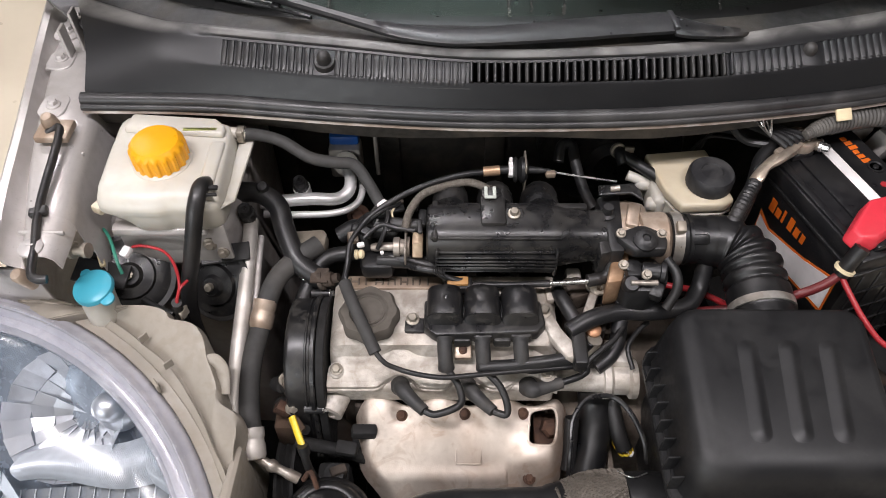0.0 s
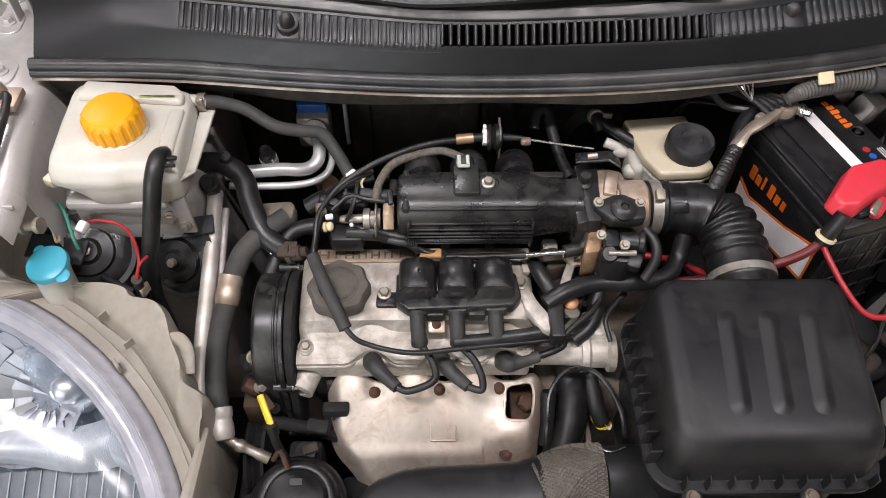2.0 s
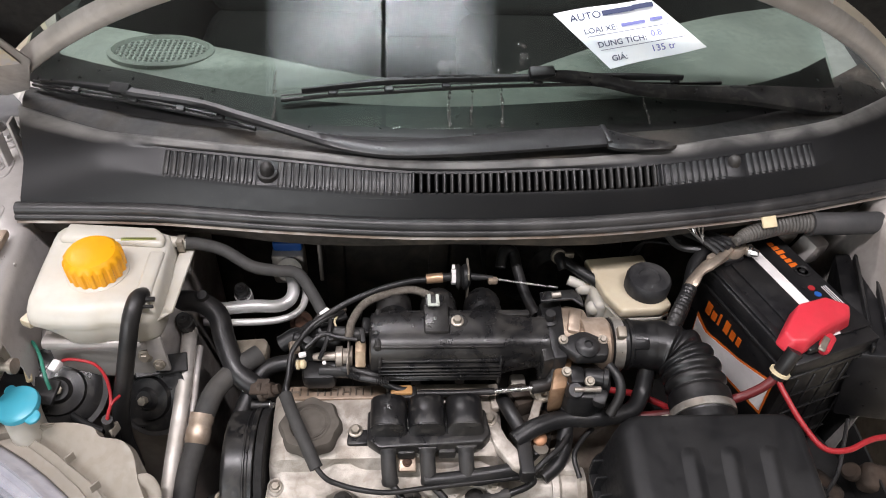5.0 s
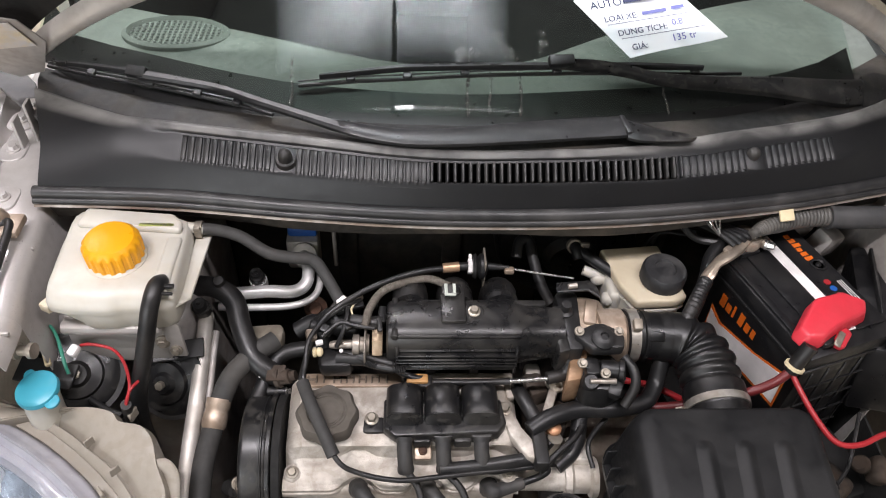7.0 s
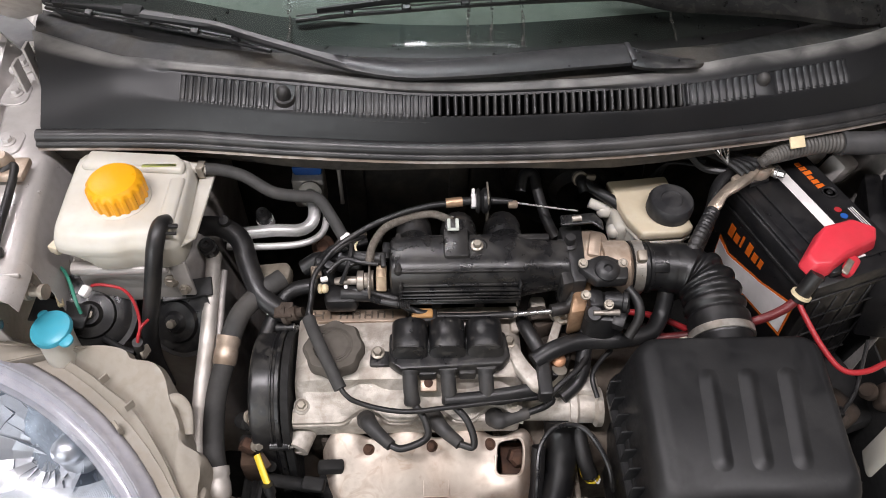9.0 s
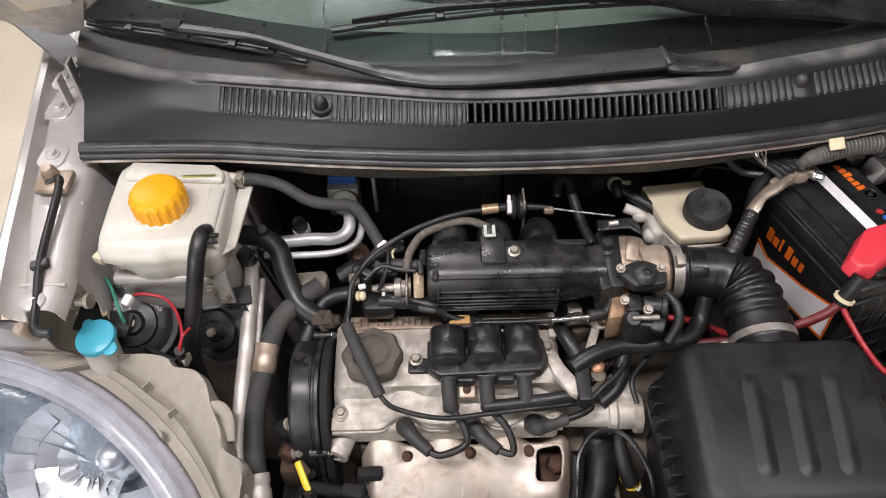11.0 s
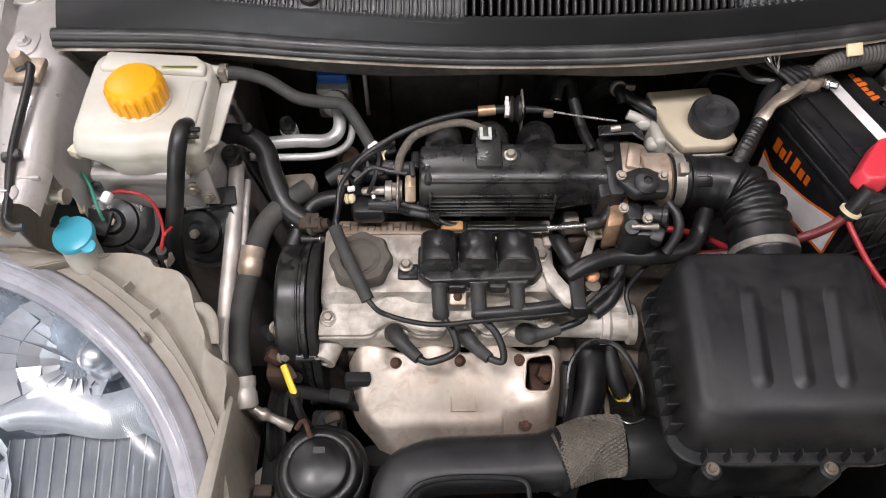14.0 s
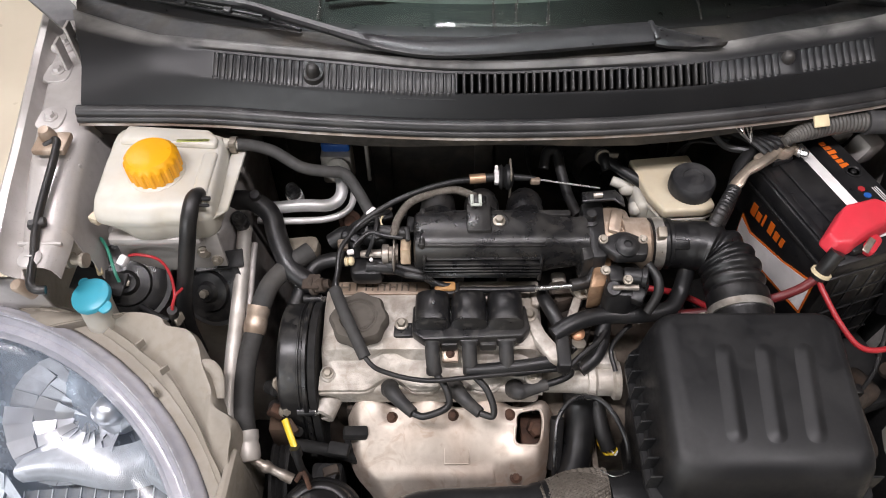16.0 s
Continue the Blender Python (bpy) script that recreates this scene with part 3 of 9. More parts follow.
rows = []
for x in XS:
    y0, yg = LIP(x), GLASS(x)
    g0, g1 = max(GY0(x), y0 + 0.012), max(GY1(x), y0 + 0.026)
    yr = max(RIDGE(x), g1 + 0.010)
    # the well behind the crest: deep at both ends, shallow in the middle
    deep = 1 - ease(-0.20, -0.09, x) * (1 - ease(0.30, 0.38, x))
    zw = 1.0015 - 0.010 * deep
    yb = max(yg - 0.006, yr + 0.020)
    row = [(y0 + 0.002, 0.938), (y0, 0.952), (y0 + 0.004, 0.958), (g0 - 0.003, 0.9825), (g0, 0.9855), (g1, 1.000), (g1 + 0.003, 1.0025),
           (yr - 0.007, 1.0060), (yr - 0.0035, 1.0078), (yr - 0.001, 1.0086), (yr + 0.0015, 1.0085), (yr + 0.004, 1.0068), (yr + 0.007, zw + 0.0012), (yr + 0.012, zw),
           (yr * 0.6 + yb * 0.4, zw - 0.001), (yb, 0.993), (max(yg + 0.03, yb + 0.02), 0.990)]
    # beyond the grille the front swells evenly up to the crest
    w = ease(0.255, 0.36, -x) + ease(0.545, 0.62, x)
    for q, u in zip(range(3, 8), (0.30, 0.50, 0.68, 0.82, 0.93)):
        yy, zz = y0 + 0.004 + (yr - y0 - 0.004) * u, 0.958 + 0.0490 * math.sin(u * math.pi / 2) ** 0.9
        row[q] = (row[q][0] * (1 - w) + yy * w, row[q][1] * (1 - w) + zz * w)
    f = max(0, 1 - (x + 0.430) / 0.10)
    rows.append([V((x + END(py) * f, py, pz)) for py, pz in row])
OPEN = (0.034, 0.338)
bm = bmesh.new()
loft(bm, [r[:14] for r in rows], thick=-0.002, skip=lambda i, j: j == 4 and -0.264 < XS[i] < 0.545, out=(0, 0, 1))
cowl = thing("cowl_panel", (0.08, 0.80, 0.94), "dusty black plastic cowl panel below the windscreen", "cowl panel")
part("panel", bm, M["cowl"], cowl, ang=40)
bm = bmesh.new()
loft(bm, [r[13:] for r in rows], thick=-0.002, out=(0, 0, 1))
part("drain_well", bm, M["well"], cowl, "dust-stained well behind the crest", ang=40)
for k in range(90):
    x = -0.259 + 0.0092 * k
    if x > 0.548 or abs(x + 0.136) < 0.0145 or abs(x - 0.437) < 0.0145:
        continue
    bm = bmesh.new()
    y0, y1 = GY0(x), GY1(x)
    d = V((0, y1 - y0, 0.0145))
    mm = Matrix.Translation((x, (y0 + y1) / 2, 0.9935)) @ pose(0, 0, 0, math.degrees(math.atan2(0.0145, y1 - y0)))
    is_open = OPEN[0] - 0.004 < x < OPEN[1] + 0.004
    if is_open:
        rbox(bm, (0, 0, 0), (0.0044, d.length * 1.04, 0.010), 0.0015, 1)
    else:
        rbox(bm, (0, 0.0005, -0.0022), (0.0080, d.length * 1.02, 0.007), 0.0024, 2, pose(0, 0, 0, 0, -11))
        lathe(bm, [(0.0036, -0.002), (0.0036, 0.0012), (0.0022, 0.0024), (0, 0.0028)], Matrix.Translation((0, -d.length * 0.5, -0.0012)), 10)
    bm.transform(mm)
    # paler slats on the left, darker on the right, painting in the light's fall
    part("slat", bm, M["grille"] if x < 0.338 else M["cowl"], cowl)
for a, b, up in ((-0.270, OPEN[0], 0.0026), (OPEN[1] - 0.004, 0.556, 0.0032)):
    bm = bmesh.new()
    loft(bm, [[(x, GY0(x) - 0.004, 0.9800), (x, GY0(x) + 0.001, 0.9825 + up), (x, GY1(x) + 0.001, 0.9965 + up), (x, GY1(x) + 0.004, 0.998)] for x in (a + (b - a) * k / 24 for k in range(25))], thick=-0.001, out=(0, 0, 1))
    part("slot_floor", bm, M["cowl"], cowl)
for x, w in ((-0.136, 0.029), (0.437, 0.029), (-0.2665, 0.006), (0.549, 0.008)):
    bm = bmesh.new()
    y0, y1 = GY0(x), GY1(x)
    rbox(bm, (0, 0, -0.003), (w, math.hypot(y1 - y0, 0.0145) * 1.08, 0.008), 0.002, 2)
    bm.transform(Matrix.Translation((x, (y0 + y1) / 2, 0.9935)) @ pose(0, 0, 0, math.degrees(math.atan2(0.0145, y1 - y0))))
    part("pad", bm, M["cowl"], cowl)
# near-black sheet gives the open slots their shaded depth
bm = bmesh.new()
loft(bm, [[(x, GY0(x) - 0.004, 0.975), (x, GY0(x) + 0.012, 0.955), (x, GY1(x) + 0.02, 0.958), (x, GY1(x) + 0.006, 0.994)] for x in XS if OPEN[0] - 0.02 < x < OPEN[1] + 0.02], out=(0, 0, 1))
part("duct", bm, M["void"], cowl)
for cx, cy, cz in ((-0.136, 0.757, 0.982), (0.437, 0.783, 0.976)):
    bm = bmesh.new()
    lathe(bm, [(0.0125, -0.006), (0.0125, 0.012), (0.0115, 0.016), (0.0085, 0.0165), (0.008, 0.024), (0.0062, 0.0285), (0.003, 0.0305), (0, 0.031)], aim((cx, cy, cz), (0, -0.25, 1)), 24)
    part("clip", bm, M["plastic"], cowl)
def cowl_z(x, y):
    """The height of the panel at x, y."""
    k = min(NX - 1, max(0, int((x - XS[0]) / (XS[1] - XS[0]))))
    f = (x - XS[k]) / (XS[1] - XS[0])
    line = [p.lerp(q, f) for p, q in zip(rows[k], rows[k + 1])]
    for a, b in zip(line, line[1:]):
        if a.y <= y <= b.y:
            return a.z + (b.z - a.z) * (y - a.y) / max(1e-6, b.y - a.y)
    return line[-1].z


chalk = dust_coat("dried_chalky_dust", (0.38, 0.35, 0.305), 70, 0.40, 0.66, 0.85)
for line, wd in (([(0.440, 0.868), (0.437, 0.845), (0.434, 0.822)], 0.0012), ([(0.436, 0.806), (0.439, 0.790), (0.437, 0.766), (0.431, 0.755)], 0.0016), ([(0.462, 0.868), (0.505, 0.884), (0.546, 0.896)], 0.0022), ([(0.39, 0.812), (0.46, 0.829), (0.52, 0.846), (0.59, 0.866)], 0.0085), ([(0.385, 0.808), (0.41, 0.815), (0.435, 0.822), (0.45, 0.828)], 0.011), ([(-0.30, 0.812), (-0.24, 0.809), (-0.18, 0.800), (-0.125, 0.792)], 0.0075), ([(-0.33, 0.829), (-0.28, 0.822), (-0.235, 0.820)], 0.0045)):
    bm = bmesh.new()
    rnd = random.Random(int(line[0][1] * 1000))
    pts = spline([(x, y, 0) for x, y in line], 8)
    strip = []
    for i, p in enumerate(pts):
        d = (pts[min(i + 1, len(pts) - 1)] - pts[max(i - 1, 0)]).normalized()
        n = V((-d.y, d.x, 0)) * wd * (0.3 + rnd.random()) * math.sin(math.pi * (i + 0.6) / (len(pts) + 0.2))
        strip.append([V((q.x, q.y, cowl_z(q.x, q.y) + 0.0016)) for q in (p - n, p - n * 0.5, p, p + n * 0.5, p + n)])
    loft(bm, strip, out=(0, 0, 1))
    part("dust_streak", bm, chalk, cowl, "chalky dust streak")
for x, w in ((0.20, 0.006), (0.255, 0.006), (-0.03, 0.005), (0.09, 0.005), (0.11, 0.03)):
    bm = bmesh.new()
    rbox(bm, (x, LIP(x) + 0.006, 0.9605), (w, 0.004, 0.004), 0.001)
    part("tab", bm, M["plastic"], cowl)

sealx = [-0.435 + 0.0583 * k for k in range(21)]
seal = thing("bonnet_seal", (0.08, 0.73, 0.94), "long grey-black rubber bonnet seal along the cowl edge", "rubber seal")
bm = bmesh.new()
tube(bm, [(x, LIP(x) - 0.004, 0.949) for x in sealx], 0.0085, 12, 4)
part("bulb", bm, M["seal"], seal)
bm = bmesh.new()
tube(bm, [(x, LIP(x) - 0.0115, 0.943) for x in sealx], 0.0045, 10, 4)
part("lip", bm, M["seal"], seal)
bm = bmesh.new()
loft(bm, [[(x, LIP(x) - 0.0142, 0.9355), (x, LIP(x) - 0.0132, 0.9375), (x, LIP(x) + 0.02, 0.9370), (x, LIP(x) + 0.022, 0.92)] for x in sealx], thick=-0.0015, out=(0, 0, 1))
solo("trim_cowl_flange", bm, surf("rust_edged_steel", (0.42, 0.39, 0.36), 0.5, metal=0.4, col2=(0.24, 0.19, 0.15), s1=25, dirt=(0.12, 0.065, 0.035), dirt_amt=0.5, dirt_s=14), "rust-edged silver steel flange under the bonnet seal", "steel flange", kind="structure")
bm = bmesh.new()
loft(bm, [[(x, LIP(x) + 0.004, 0.935), (x, LIP(x) + 0.006 + 0.002 * math.sin(x * 31), 0.916), (x, LIP(x) + 0.010, 0.905 + 0.004 * math.sin(x * 17)), (x, LIP(x) + 0.05, 0.892), (x, 0.86, 0.868), (x, 0.884, 0.84)] for x in sealx], thick=-0.002, out=(0, -1, 0.2))
solo("wall_plenum", bm, M["plenum_mat"], "dirty brown-black plenum wall below the cowl", "plenum wall", kind="structure")

# ---- windscreen ----
SL = radians(29)


def on_glass(x, v, lift=0.0):
    """A place on the windscreen: x along it, v metres up its slope."""
    w = 1 - 0.12 * v
    xx = 0.08 + (x - 0.08) * w
    bow = 0.05 * v * ((x - 0.08) / 0.55) ** 2
    y = GLASS(x) + v * math.cos(SL) * (1 - 0.03 * v) + bow
    return V((xx, y, 0.999 + v * math.sin(SL) + lift))


ws = thing("window_windscreen", (0.08, 0.85, 1.0), "dusty sloping windscreen of the car with a black lower band", "windscreen", kind="structure")
gx = [-0.50 + 0.0575 * k for k in range(21)]
bm = bmesh.new()
loft(bm, [[on_glass(x, v) for x in gx] for v in [0.01 + 0.055 * k for k in range(14)]], out=(0, 0, 1))
ob = part("pane", bm, M["glass"], ws, ang=60)
ob.visible_shadow = False
bm = bmesh.new()
FRIT = lerp_table([(-0.52, 0.10), (-0.455, 0.062), (-0.37, 0.064), (-0.291, 0.064), (-0.214, 0.057), (-0.139, 0.051), (-0.067, 0.049), (0.08, 0.047), (0.232, 0.052), (0.351, 0.053), (0.525, 0.050), (0.60, 0.052), (0.66, 0.056)])
loft(bm, [[on_glass(x, FRIT(x) * u, -0.006) for x in gx] for u in (0.0, 0.3, 0.6, 0.85, 1.0)], out=(0, 0, 1))
part("frit_band", bm, M["frit"], ws, ang=60)

# ---- raised bonnet, hinged at the foot of the windscreen ----
bn = thing("bonnet", (0.11, 0.93, 1.0), "raised silver car bonnet with a dark underside", "bonnet")
BD = V((0, -math.cos(radians(60)), math.sin(radians(60))))
BNRM = V((0, -BD.z, BD.y))


def on_bonnet(x, s, w=0.0):
    """x across, s up the raised panel from its hinge line, w towards the engine."""
    return V((x, 0.93, 1.0)) + BD * s + BNRM * w


def rear_edge(x):
    return -0.004 + 0.284 * max(0.0, 1 - ((x - 0.115) / 0.60) ** 2) ** 0.88


bx = [0.115 + 0.5995 * math.sin(radians(-90 + 180 * k / 48)) for k in range(49)]
side_w = lambda s: 1 - 0.10 * max(0, s - 0.25)
rows = []
for f in (0.0, 0.004, 0.010, 0.028, 0.040, 0.046):
    w = {0.0: -0.010, 0.004: 0.0, 0.010: 0.003, 0.028: 0.002, 0.040: -0.004, 0.046: -0.012}[f]
    rows.append([on_bonnet(x, rear_edge(x) + f * 0.72, w) for x in bx])
bm = bmesh.new()
loft(bm, rows, thick=-0.001, out=BNRM)
part("rear_flange", bm, surf("thin_silver_coat", (0.54, 0.515, 0.49), 0.38, metal=0.2, col2=(0.45, 0.42, 0.39), s1=9, dirt=(0.30, 0.26, 0.22), dirt_amt=0.4, dirt_s=14, bump=0.05, specks=0.3), bn, "dull silver rear edge", ang=50)
bm = bmesh.new()
rows = []
for f in (0.0, 0.15, 0.3, 0.5, 0.7, 0.85, 1.0):
    rows.append([on_bonnet(0.11 + (x - 0.11) * side_w(f * 0.94), (rear_edge(x) + 0.040) * (1 - f) + 0.94 * f, -0.012 - 0.03 * math.sin(math.pi * f) - 0.02 * (1 - ((x - 0.11) / 0.6) ** 2)) for x in bx])
loft(bm, rows, thick=0.002, out=BNRM)
part("inner_panel", bm, M["void"], bn, "black insulated underside", ang=60)
bm = bmesh.new()
rows = [[p + BNRM * -0.03 for p in r] for r in rows]
loft(bm, rows, thick=0.002, out=BNRM)
part("outer_skin", bm, M["paint"], bn, ang=60)
for x, s in ((0.625, 0.19), (-0.40, 0.21)):
    bm = bmesh.new()
    lathe(bm, [(0.024, -0.008), (0.026, 0.0), (0.022, 0.003), (0.019, -0.006), (0, -0.012)], aim(on_bonnet(x, s, -0.012), BNRM), 28)
    part("access_hole", bm, M["plastic"], bn)

# ---- engine ----
eng = thing("engine", (0.0, 0.53, 0.42), "dirty aluminium three-cylinder engine with a cast valve cover", "engine")
# block, head and gearbox
bm = bmesh.new()
rbox(bm, (0.005, 0.55, 0.60), (0.26, 0.15, 0.24), 0.012)
block = part("block", bm, M["grime"], eng)
for k in range(6):
    bm = bmesh.new()
    rbox(bm, (-0.10 + 0.042 * k, 0.474, 0.60), (0.010, 0.02, 0.2), 0.004)
    part("rib", bm, M["grime"], block)
bm = bmesh.new()
rbox(bm, (0.005, 0.532, 0.728), (0.262, 0.132, 0.034), 0.006, 3)
lathe(bm, [(0.016, 0), (0.0155, 0.028), (0.008, 0.029), (0.008, 0.01), (0, 0.01)], aim((-0.122, 0.475, 0.716), (-0.35, -1, -0.1)), 18)
part("cylinder_head", bm, M["cast"], eng)
bm = bmesh.new()
rbox(bm, (0.24, 0.55, 0.60), (0.2, 0.2, 0.16), 0.03, 3)
lathe(bm, [(0.10, 0), (0.10, 0.03), (0.085, 0.04), (0.04, 0.06), (0, 0.06)], aim((0.19, 0.50, 0.56), (0.2, -1, 0.2)), 28)
for k in range(5):
    rbox(bm, (0.16 + 0.05 * k, 0.43, 0.62), (0.008, 0.05, 0.06), 0.003)
part("gearbox", bm, surf("stained_gearbox_casting", (0.20, 0.165, 0.13), 0.6, metal=0.3, col2=(0.09, 0.07, 0.055), s1=22, dirt=(0.05, 0.035, 0.025), dirt_amt=0.5, dirt_s=18, bump=0.3), eng)

# valve cover: crowned top, stepped front, flange with arches over the plugs
PLUGS = (-0.047, 0.032, 0.104)
bm = bmesh.new()
vx = [-0.130 + 0.0069 * k for k in range(40)]
prof = [(0.598, 0.742), (0.598, 0.752), (0.592, 0.755), (0.590, 0.790), (0.585, 0.797), (0.560, 0.7985), (0.530, 0.795), (0.508, 0.790), (0.500, 0.784), (0.494, 0.768), (0.486, 0.763), (0.472, 0.757), (0.467, 0.753), (0.4655, 0.743)]
rows = []
for x in vx:
    e = min(x - vx[0], vx[-1] - x)
    drop = 0.0 if e > 0.016 else (0.016 - e) ** 2 / 0.016 * 1.0
    arch = sum(math.exp(-((x - q) / 0.016) ** 2) for q in PLUGS)
    row = []
    for j, (y, z) in enumerate(prof):
        yy = y + (0.013 * arch if j >= 9 else 0)
        zz = max(0.756 if 2 < j < 10 else z - 0.02, z - (drop if 2 < j < 12 else 0))
        if 4 <= j <= 7:
            zz += 0.0022 * math.sin(x * 55) * math.sin(j * 1.3)
        row.append((x, yy, zz))
    rows.append(row)
loft(bm, rows, closed=True, cap=True)
cover = part("valve_cover", bm, M["cast"], eng, "stained cast aluminium valve cover", ang=30)
def lip_y(x):
    return 0.4650 + 0.0165 * sum(math.exp(-(abs(x - q) / 0.019) ** 3) for q in PLUGS)


for nm, out, z0, z1 in (("flange", 0.0035, 0.7395, 0.7465), ("lip", 0.0025, 0.7480, 0.7530)):
    bm = bmesh.new()
    rows = []
    for k in range(91):
        x = -0.132 + 0.270 * k / 90
        y = lip_y(x)
        rows.append([(x, y + 0.014, z0), (x, y - out + 0.0012, z0), (x, y - out, z0 + 0.0012), (x, y - out, z1 - 0.0012), (x, y - out + 0.0012, z1), (x, y + 0.014, z1 + 0.003)])
    loft(bm, rows, closed=True, cap=True)
    part(nm, bm, M["cast"], cover, ang=40)
bm = bmesh.new()
rbox(bm, (-0.055, 0.5795, 0.799), (0.115, 0.019, 0.004), 0.0015)
part("name_plate", bm, M["alloy"], cover)
for k, w in enumerate((0.012, 0.004, 0.010, 0.010, 0.010, 0.010, 0.004)):
    bm = bmesh.new()
    x = -0.103 + 0.0150 * k
    rbox(bm, (x - w / 2, 0.5795, 0.8018), (0.0022, 0.011, 0.0022), 0.0008, 1)
    if w > 0.005:
        rbox(bm, (x + w / 2 - 0.002, 0.5795, 0.8018), (0.0022, 0.011, 0.0022), 0.0008, 1)
        rbox(bm, (x - 0.001, 0.5835 if k % 2 else 0.5795, 0.8018), (w, 0.0022, 0.0022), 0.0008, 1)
    part("raised_mark", bm, M["rust_zinc"], cover)
bm = bmesh.new()
rbox(bm, (0.07, 0.585, 0.799), (0.135, 0.008, 0.006), 0.002)
rbox(bm, (0.132, 0.570, 0.796), (0.010, 0.034, 0.010), 0.003)
part("rib", bm, M["cast"], cover)
# sloping ribs and pads of the cover
for px, py, pz, sx, sy in ((0.02, 0.512, 0.789, 0.028, 0.02), (0.085, 0.512, 0.789, 0.04, 0.02)):
    bm = bmesh.new()
    rbox(bm, (px, py, pz), (sx, sy, 0.008), 0.003, 2)
    part("pad", bm, M["cast"], cover)
for p in ((-0.121, 0.481, 0.758), (0.126, 0.478, 0.757)):
    bm = bmesh.new()
    lathe(bm, [(0.0105, -0.010), (0.0100, 0.002), (0.0075, 0.004), (0, 0.004)], aim(p, (0, -0.25, 1)), 20)
    part("boss", bm, M["cast"], cover)
    bolt("bolt", V(p) + V((0, -0.001, 0.004)), (0, -0.25, 1), 0.0052, M["zinc"], cover, 0.005)
bm = bmesh.new()
rbox(bm, (0.027, 0.4935, 0.781), (0.020, 0.018, 0.010), 0.002, 2, pose(0, 0, 0, 20))
pl = part("plate", bm, M["alloy"], cover, "small rust-stained plate")
bolt("screw", (0.027, 0.492, 0.787), (0, -0.35, 1), 0.0036, M["rust"], pl, 0.003)
# oil filler cap with lobes
cap = bmesh.new()
lathe(cap, [(0.026, -0.004), (0.034, 0.0), (0.0345, 0.012), (0.031, 0.018), (0.023, 0.0195), (0.021, 0.017), (0.0, 0.0165)], aim((-0.082, 0.528, 0.799), (0, -0.12, 1)), 64,
      lambda a, i: 1 + (0.045 * math.cos(8 * a) if 1 <= i <= 3 else 0))
oc = part("oil_filler_cap", cap, surf("dusty_brown_rubber", (0.105, 0.093, 0.078), 0.85, col2=(0.075, 0.066, 0.055), s1=25, dirt=(0.17, 0.145, 0.118), dirt_amt=0.5, bump=0.1), eng, "dusty brown-black oil filler cap with a lobed rim")
bm = bmesh.new()
lathe(bm, [(0.0195, -0.001), (0.0195, 0.0012), (0.0180, 0.0018), (0.0165, 0.0006)], aim((-0.082, 0.527, 0.8160), (0, -0.12, 1)), 40)
part("ring", bm, oc.data.materials[0], oc)

# timing cover
bm = bmesh.new()
outl = []
for k in range(15):
    a = radians(-15 + 200 * k / 14)
    outl.append((0.525 + 0.076 * math.cos(a), 0.712 + 0.082 * math.sin(a)))
outl += [(0.440, 0.66), (0.452, 0.58), (0.46, 0.45), (0.60, 0.45), (0.605, 0.60)]
turn = Matrix(((0, 0, 1, 0), (1, 0, 0, 0), (0, 1, 0, 0), (0, 0, 0, 1)))
prism(bm, outl, -0.182, -0.147, 0.006, 3, turn)
prism(bm, [(0.525 + (y - 0.525) * 1.06, 0.70 + (z - 0.70) * 1.05) for y, z in outl], -0.151, -0.145, 0.001, 1, turn)
tc = part("timing_cover", bm, M["satin"], eng, "glossy black plastic timing cover")
bm = bmesh.new()
prism(bm, [(0.525 + (y - 0.525) * 1.02, 0.70 + (z - 0.70) * 1.02) for y, z in outl], -0.1575, -0.1545, 0.001, 1, turn)
part("edge_rib", bm, M["satin"], tc)
bm = bmesh.new()
prism(bm, [(0.525 + (y - 0.525) * 1.03, 0.70 + (z - 0.70) * 1.03) for y, z in outl], -0.144, -0.134, 0.001, 1, turn)
part("back_plate", bm, M["void"], tc)
for y, z, d in ((0.452, 0.722, (0, -1, 0.25)), (0.583, 0.775, (0, 0.5, 1)), (0.452, 0.60, (0, -1, 0))):
    bm = bmesh.new()
    tube(bm, [(-0.160, y - 0.002, z), (-0.138, y - 0.002, z)], 0.006, 12, 1)
    part("screw_boss", bm, M["satin"], tc)
    bolt("screw", (-0.138, y - 0.002, z), (1, 0, 0), 0.0040, M["steel"], tc, 0.006)
bm = bmesh.new()
rbox(bm, (-0.149, 0.597, 0.788), (0.018, 0.010, 0.018), 0.002)
rbox(bm, (-0.149, 0.592, 0.797), (0.022, 0.022, 0.004), 0.001)
part("bracket", bm, M["grime"], tc)
bolt("bolt", (-0.166, 0.597, 0.788), (-1, -0.2, 0.2), 0.005, M["steel"], tc)

# water outlet and thermostat housing
bm = bmesh.new()
tube(bm, [(0.135, 0.492, 0.728), (0.165, 0.490, 0.730), (0.205, 0.489, 0.728)], 0.017, 20, 4)
lathe(bm, [(0.024, 0), (0.024, 0.008), (0.019, 0.012), (0.019, 0.03), (0.024, 0.033), (0.024, 0.040), (0, 0.040)], aim((0.196, 0.489, 0.728), (1, 0, 0)), 24)
rbox(bm, (0.222, 0.505, 0.722), (0.03, 0.05, 0.034), 0.006)
rbox(bm, (0.176, 0.500, 0.742), (0.050, 0.030, 0.010), 0.004, 2)
rbox(bm, (0.214, 0.512, 0.748), (0.030, 0.034, 0.016), 0.005, 2)
part("water_outlet", bm, M["cast"], eng)
bm = bmesh.new()
lathe(bm, [(0.012, 0), (0.012, 0.02), (0.009, 0.026), (0.009, 0.04), (0, 0.042)], aim((0.176, 0.505, 0.745), (0.15, 0.1, 1)), 16)
